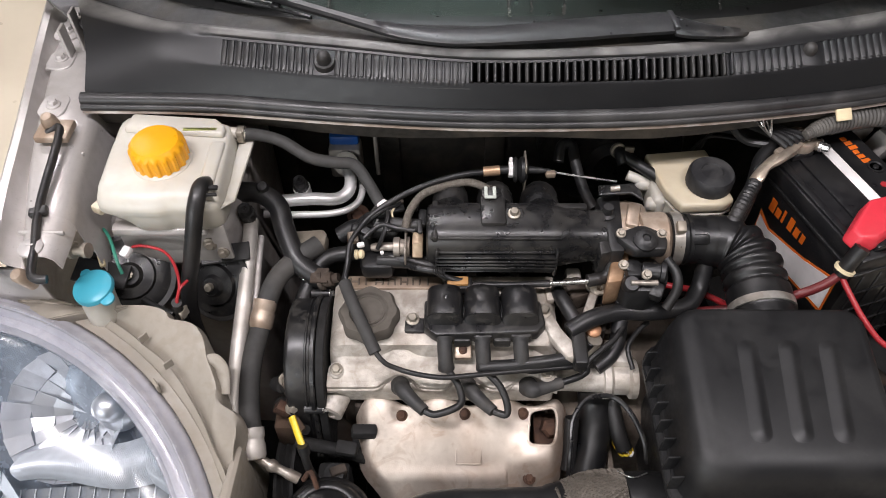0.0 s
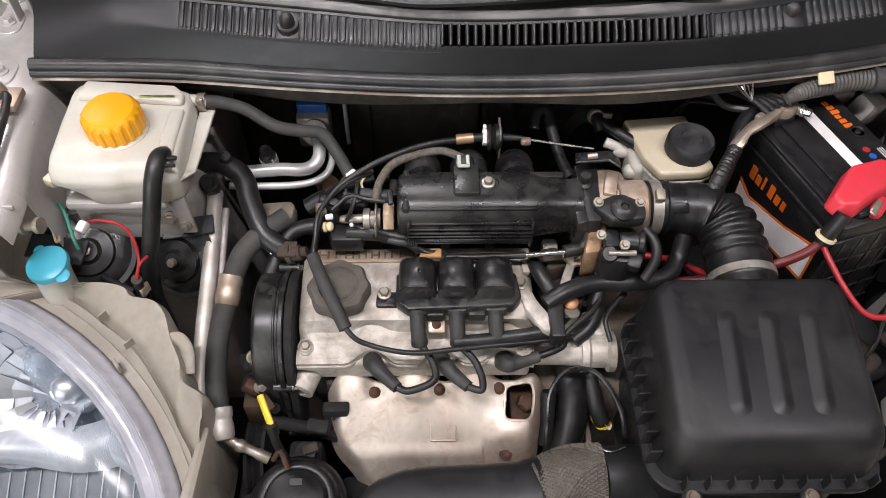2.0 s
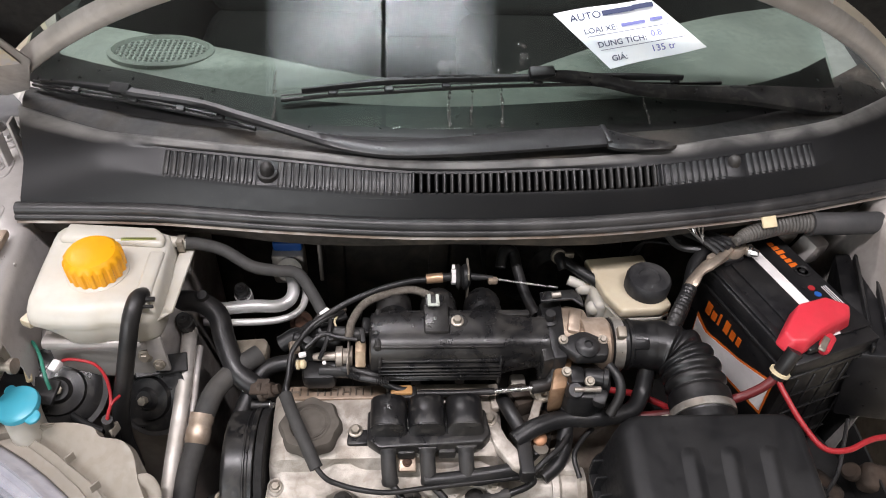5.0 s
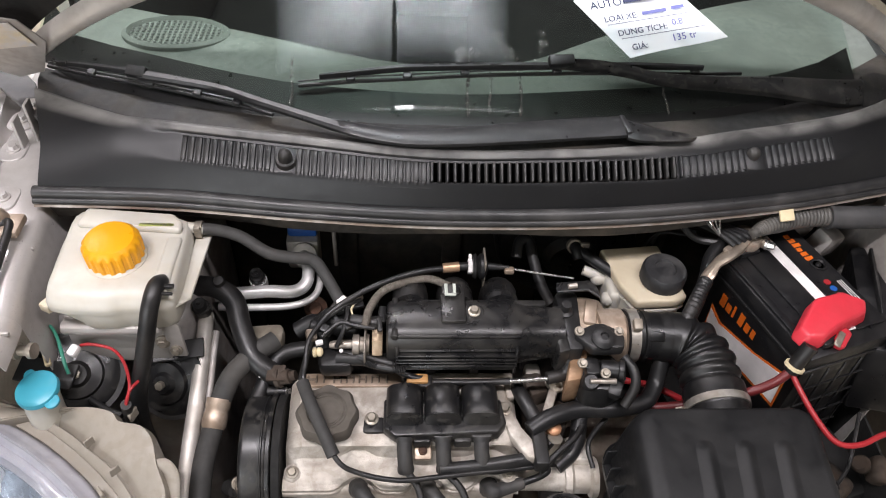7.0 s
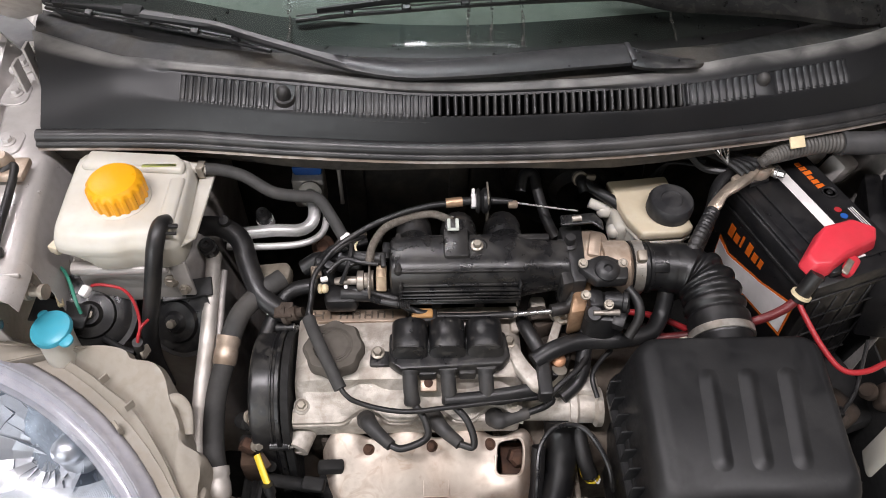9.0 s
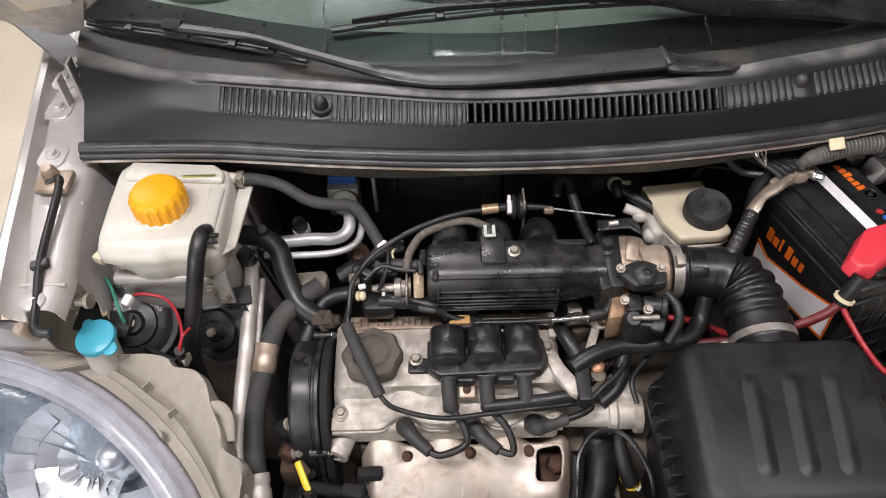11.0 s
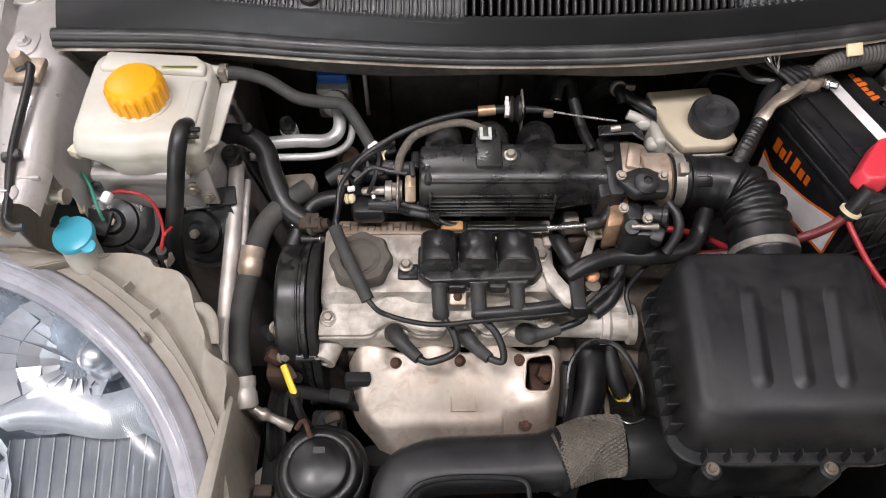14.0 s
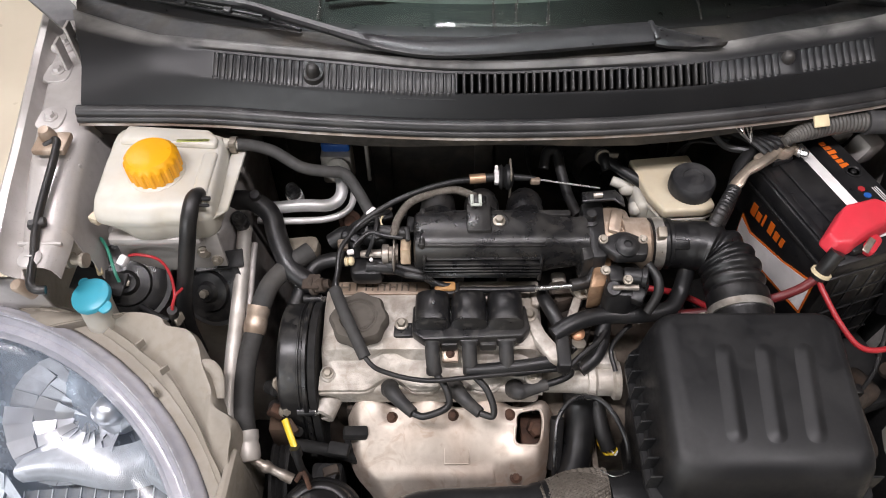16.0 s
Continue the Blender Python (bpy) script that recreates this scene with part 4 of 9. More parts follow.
part("temperature_sensor", bm, M["zinc"], eng)
bm = bmesh.new()
rbox(bm, (0.176, 0.502, 0.752), (0.022, 0.02, 0.022), 0.003)
rbox(bm, (0.176, 0.507, 0.775), (0.016, 0.014, 0.02), 0.002)
part("plug", bm, M["plastic"], eng, "black sensor plug")
# coil bracket arm
bm = bmesh.new()
prism(bm, [(0.112, 0.550), (0.128, 0.553), (0.142, 0.517), (0.165, 0.482), (0.162, 0.474), (0.144, 0.478), (0.128, 0.505)], 0.782, 0.796, 0.003, 2)
arm = part("bracket_arm", bm, M["cast"], eng)
bolt("bolt", (0.1235, 0.540, 0.797), (0, -0.1, 1), 0.0060, M["zinc"], arm, 0.007)
# metal pieces between head and gearbox
for p, s, mt in (((0.17, 0.565, 0.745), (0.03, 0.04, 0.05), "grime"), ((0.205, 0.57, 0.77), (0.02, 0.02, 0.05), "rubber"), ((0.225, 0.60, 0.74), (0.035, 0.03, 0.07), "grime"), ((0.165, 0.60, 0.78), (0.02, 0.02, 0.03), "cast")):
    bm = bmesh.new()
    rbox(bm, p, s, 0.005)
    part("fitting", bm, M[mt], eng)
bolt("bolt", (0.187, 0.577, 0.80), (0.1, -0.2, 1), 0.0075, M["zinc"], eng, 0.010)

# pieces deep on the belt side, some near-black for the shade there: pulley, alternator, brackets
bm = bmesh.new()
lathe(bm, [(0.02, 0), (0.055, 0.0), (0.055, 0.004), (0.05, 0.008), (0.055, 0.012), (0.05, 0.016), (0.055, 0.02), (0.055, 0.024), (0.02, 0.024)], aim((-0.178, 0.42, 0.60), (-1, 0, 0)), 36)
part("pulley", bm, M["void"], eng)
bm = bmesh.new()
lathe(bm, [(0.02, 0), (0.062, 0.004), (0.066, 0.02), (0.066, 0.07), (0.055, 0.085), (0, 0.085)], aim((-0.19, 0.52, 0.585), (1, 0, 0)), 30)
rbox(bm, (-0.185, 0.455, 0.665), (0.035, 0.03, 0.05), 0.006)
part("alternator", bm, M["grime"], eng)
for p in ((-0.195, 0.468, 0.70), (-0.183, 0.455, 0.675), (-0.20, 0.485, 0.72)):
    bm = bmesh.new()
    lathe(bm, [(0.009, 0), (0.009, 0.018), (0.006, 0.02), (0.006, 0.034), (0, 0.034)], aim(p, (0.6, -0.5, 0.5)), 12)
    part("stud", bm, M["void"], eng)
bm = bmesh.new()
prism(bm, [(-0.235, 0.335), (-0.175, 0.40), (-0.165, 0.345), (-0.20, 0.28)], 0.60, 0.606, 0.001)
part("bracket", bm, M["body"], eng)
# pipe and fitting below are near-black to paint in the shade here
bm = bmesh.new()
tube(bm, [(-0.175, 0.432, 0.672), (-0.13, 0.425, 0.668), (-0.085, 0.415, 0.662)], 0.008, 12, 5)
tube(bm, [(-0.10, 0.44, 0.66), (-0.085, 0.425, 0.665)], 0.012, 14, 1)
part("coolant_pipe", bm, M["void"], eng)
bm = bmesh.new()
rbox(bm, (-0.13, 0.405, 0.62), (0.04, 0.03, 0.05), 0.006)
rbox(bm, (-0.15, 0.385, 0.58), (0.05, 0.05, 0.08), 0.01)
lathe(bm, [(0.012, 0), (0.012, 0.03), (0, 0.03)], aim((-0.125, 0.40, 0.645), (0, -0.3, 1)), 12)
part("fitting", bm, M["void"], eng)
bm = bmesh.new()
rbox(bm, (0.005, 0.36, 0.50), (0.20, 0.06, 0.16), 0.02)
rbox(bm, (0.11, 0.42, 0.60), (0.06, 0.05, 0.07), 0.012)
part("exhaust_manifold", bm, M["rust"], eng)

# connectors in near-black, so that they sink into the shade
for p, sz, rot, mt, nm in (((-0.178, 0.470, 0.735), (0.016, 0.020, 0.014), (20, 10, 30), "rust_zinc", "fitting"), ((-0.188, 0.455, 0.712), (0.020, 0.014, 0.018), (0, 30, -15), "rust", "fitting"), ((-0.172, 0.440, 0.700), (0.014, 0.022, 0.012), (15, 0, 40), "grime", "fitting"),
                           ((-0.110, 0.415, 0.690), (0.026, 0.016, 0.014), (10, 0, -10), "void", "connector"), ((-0.090, 0.432, 0.700), (0.030, 0.014, 0.016), (0, 12, 6), "void", "connector"), ((-0.120, 0.395, 0.672), (0.020, 0.012, 0.012), (0, 0, 20), "grime", "fitting")):
    bm = bmesh.new()
    rbox(bm, p, sz, 0.003, 2, pose(0, 0, 0, *rot))
    part(nm, bm, M[mt], eng)
for p, d in (((-0.184, 0.478, 0.742), (0.5, -0.5, 0.7)), ((-0.176, 0.452, 0.720), (0.6, -0.6, 0.5))):
    bolt("bolt", p, d, 0.0055, M["zinc"], eng, 0.007)

# dipstick
ds = thing("dipstick", (-0.155, 0.39, 0.66), "oil dipstick with a bright yellow pull handle", "dipstick")
bm = bmesh.new()
tube(bm, [(-0.1665, 0.423, 0.754), (-0.159, 0.4065, 0.749), (-0.1515, 0.391, 0.743)], 0.0046, 10, 1, flat=0.75)
part("handle", bm, M["handle"], ds, "yellow plastic handle")
bm = bmesh.new()
tube(bm, [(-0.150, 0.388, 0.745), (-0.148, 0.380, 0.72), (-0.145, 0.385, 0.66)], 0.0048, 10, 5)
tube(bm, [(-0.1515, 0.391, 0.748), (-0.1495, 0.386, 0.738)], 0.0065, 10, 1)
part("tube", bm, M["rubber"], ds)
bm = bmesh.new()
tube(bm, [(-0.155, 0.372, 0.70), (-0.145, 0.375, 0.715), (-0.138, 0.362, 0.70)], 0.003, 8, 5)
part("wire_clip", bm, M["rust"], ds)

# heat shield
hs = thing("heat_shield", (0.03, 0.42, 0.63), "pressed aluminium exhaust heat shield with brown heat stains", "heat shield")
SHN = 88
rows = []
def shield_pt(v, u):
    """The pressed sheet: v down from its upper edge, u across."""
    yc = 0.470 - 0.112 * v - 0.012 * max(0, v - 0.75) * 4
    zc = 0.712 - 0.052 * v - 0.055 * v ** 3 - 0.075 * max(0, v - 0.72)
    lf = -0.103 + 0.010 * v + 0.075 * max(0, (v - 0.45) / 0.55) ** 2
    rt = 0.156 - 0.004 * v - 0.022 * max(0, (v - 0.2) / 0.8) ** 1.5
    x = lf + (rt - lf) * u
    ed = min(u, 1 - u)
    z = zc - 0.030 * max(0, 1 - ed / 0.07) ** 2
    z -= 0.010 * max(0, 1 - v / 0.08) ** 2
    for q in (-0.076, 0.000, 0.072):
        z += 0.009 * math.exp(-((x - q) / 0.020) ** 2) * math.exp(-(v / 0.30) ** 2)
    z += 0.018 * math.exp(-((x - 0.115) / 0.032) ** 2 - ((v - 0.62) / 0.22) ** 2) - 0.012 * math.exp(-((x - 0.128) / 0.014) ** 2 - ((v - 0.9) / 0.2) ** 2)
    z += 0.006 * math.exp(-((v - 0.72) / 0.10) ** 2) * (1 if x < 0.08 else 0)
    for bx, bv in ((-0.046, 0.145), (0.031, 0.125), (0.101, 0.115), (0.106, 0.70)):
        dd = ((x - bx) / 0.011) ** 2 + ((v - bv) * 0.112 / 0.011) ** 2
        z -= 0.0035 * math.exp(-dd ** 2)
    wav = 0.006 * math.cos((x - 0.0) / 0.0745 * 2 * math.pi) * max(0, 1 - v / 0.15)
    return V((x, yc + wav, z))


def round_hole(i, j):
    """Draws the grid's points near the window onto its rounded edge."""
    a, b = i - 13.0, j - 77.5
    g = (abs(a) / 9) ** 4 + (abs(b) / 6) ** 4
    k = max(g, 0.01) ** -0.25
    if abs(1 - k) * math.hypot(a, b) < 0.55:
        return 13.0 + a * k, 77.5 + b * k
    return i, j


for i in range(49):
    row = []
    for k in range(SHN + 1):
        hi, hk = round_hole(i, k)
        row.append(shield_pt(hi / 48, hk / SHN))
    rows.append(row)
bm = bmesh.new()
loft(bm, rows, thick=-0.0014, out=(0, -0.3, 1), skip=lambda i, j: (abs(i + 0.5 - 13) / 9) ** 4 + (abs(j + 0.5 - 77.5) / 6) ** 4 < 1)
sheet = part("sheet", bm, M["shield"], hs, ang=50)
ring = []
for k in range(41):
    c, sn = math.cos(2 * math.pi * k / 40), math.sin(2 * math.pi * k / 40)
    ring.append(shield_pt((13 + 9 * math.copysign(abs(sn) ** 0.5, sn)) / 48, (77.5 + 6 * math.copysign(abs(c) ** 0.5, c)) / SHN))
bm = bmesh.new()
tube(bm, ring, 0.0021, 8, 1, cap=False)
part("rolled_edge", bm, M["shield"], sheet)


def shield_at(bx, bv):
    r = rows[round(bv * 48)]
    return V(min(r, key=lambda p: abs(p[0] - bx)))


for bx, bv in ((-0.046, 0.145), (0.031, 0.125), (0.101, 0.115), (0.106, 0.70)):
    bolt("bolt", shield_at(bx, bv) + V((0, -0.001, 0.001)), (0, -0.42, 0.9), 0.0052, M["rust"], hs, 0.004, label="rusty brown bolt")
emb = shield_at(0.035, 0.46)
for dx, dv, w, h in ((-0.015, 0, 0.0014, 0.036), (0.015, 0, 0.0014, 0.036), (0, 0.0180, 0.030, 0.0014), (0, -0.0180, 0.030, 0.0014)):
    bm = bmesh.new()
    rbox(bm, (0, 0, 0), (w, h, 0.0012), 0.0004, 1)
    bm.transform(Matrix.Translation(emb + V((dx, dv * 0.9, dv * 0.46 + 0.0016))) @ pose(0, 0, 0, 26))
    part("embossing", bm, M["shield"], hs)
bm = bmesh.new()
lathe(bm, [(0.012, 0), (0.012, 0.014), (0.008, 0.018), (0, 0.018)], aim((0.134, 0.452, 0.674), (0.1, -0.5, 0.8)), 6)
rbox(bm, (0.132, 0.45, 0.664), (0.034, 0.045, 0.02), 0.004)
solo("manifold_nut", bm, M["rust"], "rusty exhaust flange nut behind the shield opening", "nut")

# ---- ignition coil pack ----
cp = thing("ignition_coil", (0.05, 0.53, 0.79), "black three-tower ignition coil pack on the valve cover", "ignition coil")
bm = bmesh.new()
prism(bm, [(-0.018, 0.507), (-0.018, 0.545), (0.118, 0.545), (0.122, 0.512), (0.112, 0.500), (-0.004, 0.496)], 0.795, 0.812, 0.003, 2)
part("base", bm, M["satin"], cp)
for k in range(3):
    x = 0.006 + 0.0435 * k
    bm = bmesh.new()
    sec = []
    for yy, zt, w in ((0.562, 0.800, 0.0195), (0.561, 0.815, 0.0208), (0.556, 0.828, 0.0214), (0.54, 0.833, 0.0216), (0.522, 0.831, 0.0216), (0.515, 0.828, 0.0216), (0.509, 0.813, 0.0214), (0.507, 0.800, 0.0212)):
        ring = []
        for q in range(11):
            a = math.pi * q / 10
            ring.append((x - w * math.cos(a), yy, 0.795 + (zt - 0.795) * (math.sin(a) ** 0.36)))
        sec.append(ring)
    loft(bm, sec, closed=True, cap=True)
    tower = part("tower", bm, M["satin"], cp)
    bm = bmesh.new()
    tube(bm, [(x - 0.0205, 0.5165, 0.802), (x - 0.0195, 0.5160, 0.818), (x - 0.012, 0.5155, 0.8265), (x, 0.5150, 0.8285), (x + 0.012, 0.5155, 0.8265), (x + 0.0195, 0.5160, 0.818), (x + 0.0205, 0.5165, 0.802)], 0.0012, 8, 4)
    part("front_lip", bm, M["satin"], tower)
    bm = bmesh.new()
    prism(bm, [(x - 0.018, 0.508), (x + 0.018, 0.508), (x + 0.010, 0.496), (x - 0.010, 0.496)], 0.795, 0.808, 0.002, 2)
    part("spout", bm, M["satin"], cp)
bm = bmesh.new()
rbox(bm, (0.026, 0.501, 0.795), (0.02, 0.014, 0.014), 0.003)
part("rib", bm, M["satin"], cp)
bm = bmesh.new()
rbox(bm, (0.072, 0.501, 0.795), (0.02, 0.014, 0.014), 0.003)
part("rib", bm, M["satin"], cp)
bm = bmesh.new()
rbox(bm, (-0.028, 0.523, 0.789), (0.028, 0.022, 0.010), 0.004)
ear = part("ear", bm, M["satin"], cp)
bolt("bolt", (-0.032, 0.529, 0.795), (0, -0.15, 1), 0.0056, M["zinc"], ear, 0.007)
bm = bmesh.new()
rbox(bm, (0.022, 0.571, 0.806), (0.034, 0.02, 0.014), 0.004)
part("socket", bm, M["satin"], cp)
bm = bmesh.new()
rbox(bm, (0.021, 0.571, 0.814), (0.026, 0.013, 0.006), 0.003)
part("lock_clip", bm, surf("orange_clip", (0.55, 0.30, 0.11), 0.5), cp, "orange connector clip")

# ---- spark plug leads ----
for k, (bx, px) in enumerate(zip((0.006, 0.0495, 0.093), PLUGS)):
    ld = thing("spark_plug_lead", (bx, 0.47, 0.75), "black rubber ignition lead with a thick plug boot", "ignition lead", "spark plug leads")
    bm = bmesh.new()
    tube(bm, [(bx, 0.500, 0.802), (bx, 0.490, 0.796), (bx + 0.001, 0.479, 0.786), (bx + 0.002, 0.473, 0.776)], 0.0092, 14, 5, rf=lambda u: 1.12 if u < 0.12 else (1.05 if u > 0.8 else 0.95))
    part("coil_boot", bm, M["boot"], ld)
    end = (px + 0.030, 0.434, 0.748) if k < 2 else (px + 0.040, 0.470, 0.752)
    st = V((px, 0.474, 0.738))
    bm = bmesh.new()
    tube(bm, [st, st + V((0.004, -0.012, 0.010)), st + V((0.014, -0.024 if k < 2 else -0.010, 0.010)), V(end)], 0.0098, 14, 6, rf=lambda u: 1.25 if u < 0.15 else 1.15 - 0.45 * u)
    part("plug_boot", bm, M["boot"], ld)
    bm = bmesh.new()
    if k < 2:
        tube(bm, [end, V(end) + V((0.014, -0.004, 0.0)), (bx + 0.018 + 0.01 * k, 0.438, 0.757), (bx + 0.016 + 0.004 * k, 0.455, 0.768), (bx + 0.006, 0.468, 0.776), (bx + 0.002, 0.474, 0.778)], 0.0043, 10, 6)
    else:
        tube(bm, [end, (0.165, 0.476, 0.757), (0.172, 0.482, 0.762), (0.15, 0.484, 0.768), (0.11, 0.474, 0.772), (bx + 0.002, 0.474, 0.777)], 0.0043, 10, 6)
    part("wire", bm, M["rubber"], ld)
# loom sleeve along the front of the coil
bm = bmesh.new()
tube(bm, [(0.046, 0.470, 0.782), (0.085, 0.473, 0.783), (0.125, 0.478, 0.784), (0.150, 0.483, 0.783)], 0.0085, 12, 6, flat=0.8)
solo("wiring_sleeve", bm, M["rubber"], "black wiring sleeve along the coil pack", "wiring sleeve")
lw = thing("vacuum_line", (-0.07, 0.53, 0.80), "thin black vacuum line with a thick foam sleeve", "vacuum line")
bm = bmesh.new()
tube(bm, [(-0.076, 0.650, 0.862), (-0.090, 0.622, 0.862), (-0.105, 0.595, 0.858), (-0.108, 0.570, 0.845), (-0.109, 0.554, 0.835), (-0.094, 0.515, 0.826), (-0.069, 0.472, 0.806), (-0.045, 0.462, 0.793), (0.0, 0.456, 0.786), (0.05, 0.461, 0.785), (0.10, 0.468, 0.782), (0.158, 0.476, 0.778)], 0.0030, 10, 6)
part("line", bm, M["rubber"], lw)
bm = bmesh.new()
tube(bm, [(-0.1105, 0.552, 0.835), (-0.102, 0.532, 0.832), (-0.090, 0.508, 0.824), (-0.0715, 0.474, 0.808)], 0.0075, 14, 6)
part("sleeve", bm, M["hose_grey"], lw)

# ---- intake manifold ----
im = thing("intake_manifold", (0.07, 0.61, 0.78), "glossy black plastic intake manifold with a ribbed front", "intake manifold")
rows = []


def man_ring(x, sc, dy=0, dz=0):
    out = []
    for k in range(28):
        a = 2 * math.pi * k / 28
        ca, sa = math.cos(a), math.sin(a)
        p = 0.72
        out.append((x, 0.613 + dy + sc * 0.035 * math.copysign(abs(ca) ** p, ca), 0.849 + dz + sc * 0.034 * math.copysign(abs(sa) ** p, sa)))
    return out


for x, sc, dy, dz in ((-0.016, 0.86, 0, 0), (-0.014, 0.95, 0, 0), (-0.009, 1.0, 0, 0), (0.04, 1.0, 0, 0), (0.09, 1.0, 0, 0), (0.128, 1.0, 0, 0), (0.136, 0.98, 0, 0), (0.155, 0.88, 0.002, -0.002), (0.180, 0.80, 0.003, -0.003), (0.194, 0.80, 0.003, -0.003)):
    rows.append(man_ring(x, sc, dy, dz))
bm = bmesh.new()
loft(bm, rows, closed=True, cap=True)
body = part("plenum", bm, M["manifold"], im, ang=32)
for k in range(7):
    bm = bmesh.new()
    rbox(bm, (0.066, 0.5765 + 0.0022 * max(0, 2 - k) + 0.0012 * max(0, k - 4) ** 2, 0.826 + 0.0056 * k), (0.142, 0.010, 0.0030), 0.001, 1)
    part("rib", bm, M["manifold"], body)
for x in (-0.0035, 0.1355):
    bm = bmesh.new()
    rbox(bm, (x, 0.5785, 0.843), (0.004, 0.011, 0.044), 0.0015, 1)
    part("rib", bm, M["manifold"], body)
bm = bmesh.new()
rbox(bm, (0.064, 0.5860, 0.8755), (0.150, 0.005, 0.004), 0.0015, 2)
part("rib", bm, M["manifold"], body)
for k in range(3):
    x = 0.012 + 0.055 * k
    bm = bmesh.new()
    tube(bm, [(x, 0.640, 0.862), (x, 0.668, 0.856), (x, 0.684, 0.83), (x, 0.672, 0.80), (x, 0.64, 0.775), (x, 0.60, 0.768)], 0.022, 16, 5)
    part("runner", bm, M["manifold"], im)
bm = bmesh.new()
prism(bm, [(0.184, 0.572), (0.184, 0.644), (0.198, 0.648), (0.205, 0.64), (0.205, 0.582), (0.197, 0.576)], 0.812, 0.864, 0.004, 2)
part("flange", bm, M["manifold"], im)
bm = bmesh.new()
rbox(bm, (-0.006, 0.612, 0.876), (0.008, 0.060, 0.010), 0.003)
rbox(bm, (0.09, 0.638, 0.871), (0.17, 0.010, 0.010), 0.003)
part("rim", bm, M["manifold"], im)
# sensor with clip on top
bm = bmesh.new()
rbox(bm, (0.062, 0.622, 0.880), (0.030, 0.046, 0.014), 0.004)
rbox(bm, (0.060, 0.648, 0.880), (0.022, 0.018, 0.018), 0.003)
sen = part("pressure_sensor", bm, M["manifold"], im)
bm = bmesh.new()
for dx in (-0.005, 0.005):
    rbox(bm, (0.0590 + dx, 0.645, 0.8905), (0.0042, 0.018, 0.0026), 0.001)
rbox(bm, (0.0590, 0.637, 0.8905), (0.014, 0.004, 0.0026), 0.001)
part("clip", bm, surf("pale_grey_clip", (0.42, 0.45, 0.40), 0.5), sen, "pale grey retaining clip")
bm = bmesh.new()
lathe(bm, [(0.013, -0.014), (0.013, 0.0), (0.011, 0.002), (0, 0.002)], aim((0.086, 0.616, 0.882), (0, -0.2, 1)), 20)
b = part("boss", bm, M["manifold"], im)
bolt("bolt", (0.086, 0.616, 0.885), (0, -0.2, 1), 0.0052, M["zinc"], b, 0.007)
# pipe with bright end along the front
bm = bmesh.new()
tube(bm, [(0.040, 0.572, 0.806), (0.09, 0.566, 0.814), (0.130, 0.562, 0.822)], 0.0042, 10, 5)
part("pipe", bm, M["rubber"], im)
bm = bmesh.new()
tube(bm, [(0.126, 0.562, 0.8215), (0.150, 0.563, 0.8225), (0.176, 0.565, 0.8235)], 0.0030, 10, 2)
part("pipe_end", bm, M["steel"], im, "bright steel pipe end")
bm = bmesh.new()
tube(bm, [(0.174, 0.565, 0.8235), (0.184, 0.567, 0.824), (0.194, 0.570, 0.824), (0.200, 0.576, 0.830), (0.201, 0.582, 0.842)], 0.0078, 12, 4)
part("joint", bm, M["rubber"], im)
# injector rail and loom below the left of the plenum
bm = bmesh.new()
tube(bm, [(-0.075, 0.588, 0.832), (-0.04, 0.588, 0.830), (0.0, 0.588, 0.826), (0.03, 0.588, 0.822)], 0.0085, 12, 5)
rbox(bm, (-0.075, 0.590, 0.822), (0.04, 0.03, 0.025), 0.008)
part("harness", bm, M["plastic"], im)
bm = bmesh.new()
tube(bm, [(-0.02, 0.592, 0.828), (0.0, 0.580, 0.818), (0.018, 0.572, 0.814), (0.03, 0.574, 0.812)], 0.0052, 10, 8, rf=lambda u: 1 + 0.14 * math.sin(u * 150))
part("conduit", bm, M["plastic"], im)

# ---- fuel regulator and fittings at the end of the plenum ----
fr = thing("fuel_regulator", (-0.05, 0.61, 0.80), "zinc fuel rail fittings with brass nuts beside the manifold", "fuel fittings")
dull = surf("dull_zinc", (0.50, 0.46, 0.41), 0.42, metal=0.75, col2=(0.30, 0.26, 0.22), s1=60, dirt=(0.12, 0.09, 0.06), dirt_amt=0.5, dirt_s=45, bump=0.1)
bm = bmesh.new()
tube(bm, [(-0.082, 0.600, 0.842), (-0.070, 0.599, 0.844), (-0.052, 0.598, 0.846)], 0.0052, 14, 2, rf=lambda u: 1 if u > 0.2 else 0.8)
part("pipe_end", bm, dull, fr)
bm = bmesh.new()
lathe(bm, [(0.0085, 0), (0.012, 0.001), (0.012, 0.008), (0.0095, 0.009), (0.0095, 0.014), (0.0125, 0.015), (0.0125, 0.020), (0, 0.02)], aim((-0.056, 0.598, 0.845), (1, 0, 0)), 20)
part("regulator", bm, dull, fr)
bm = bmesh.new()
lathe(bm, [(0.0165, 0), (0.0175, 0.0015), (0.0175, 0.0105), (0.0165, 0.012), (0.010, 0.012)], aim((-0.0325, 0.599, 0.846), (1, 0, 0)), 6)
part("nut", bm, surf("pale_brass", (0.50, 0.39, 0.27), 0.45, metal=0.5, col2=(0.36, 0.26, 0.17), s1=70, dirt=(0.2, 0.13, 0.08), dirt_amt=0.4, dirt_s=60), fr, "pale brass fitting")
bm = bmesh.new()
rbox(bm, (-0.0405, 0.599, 0.850), (0.0025, 0.050, 0.026), 0.0008, 1)
part("bracket", bm, dull, fr)
bm = bmesh.new()
tube(bm, [(-0.062, 0.624, 0.858), (-0.048, 0.620, 0.860), (-0.022, 0.618, 0.860)], 0.0085, 14, 2, rf=lambda u: 1 if u < 0.55 else (1.25 if u < 0.75 else 1.0))
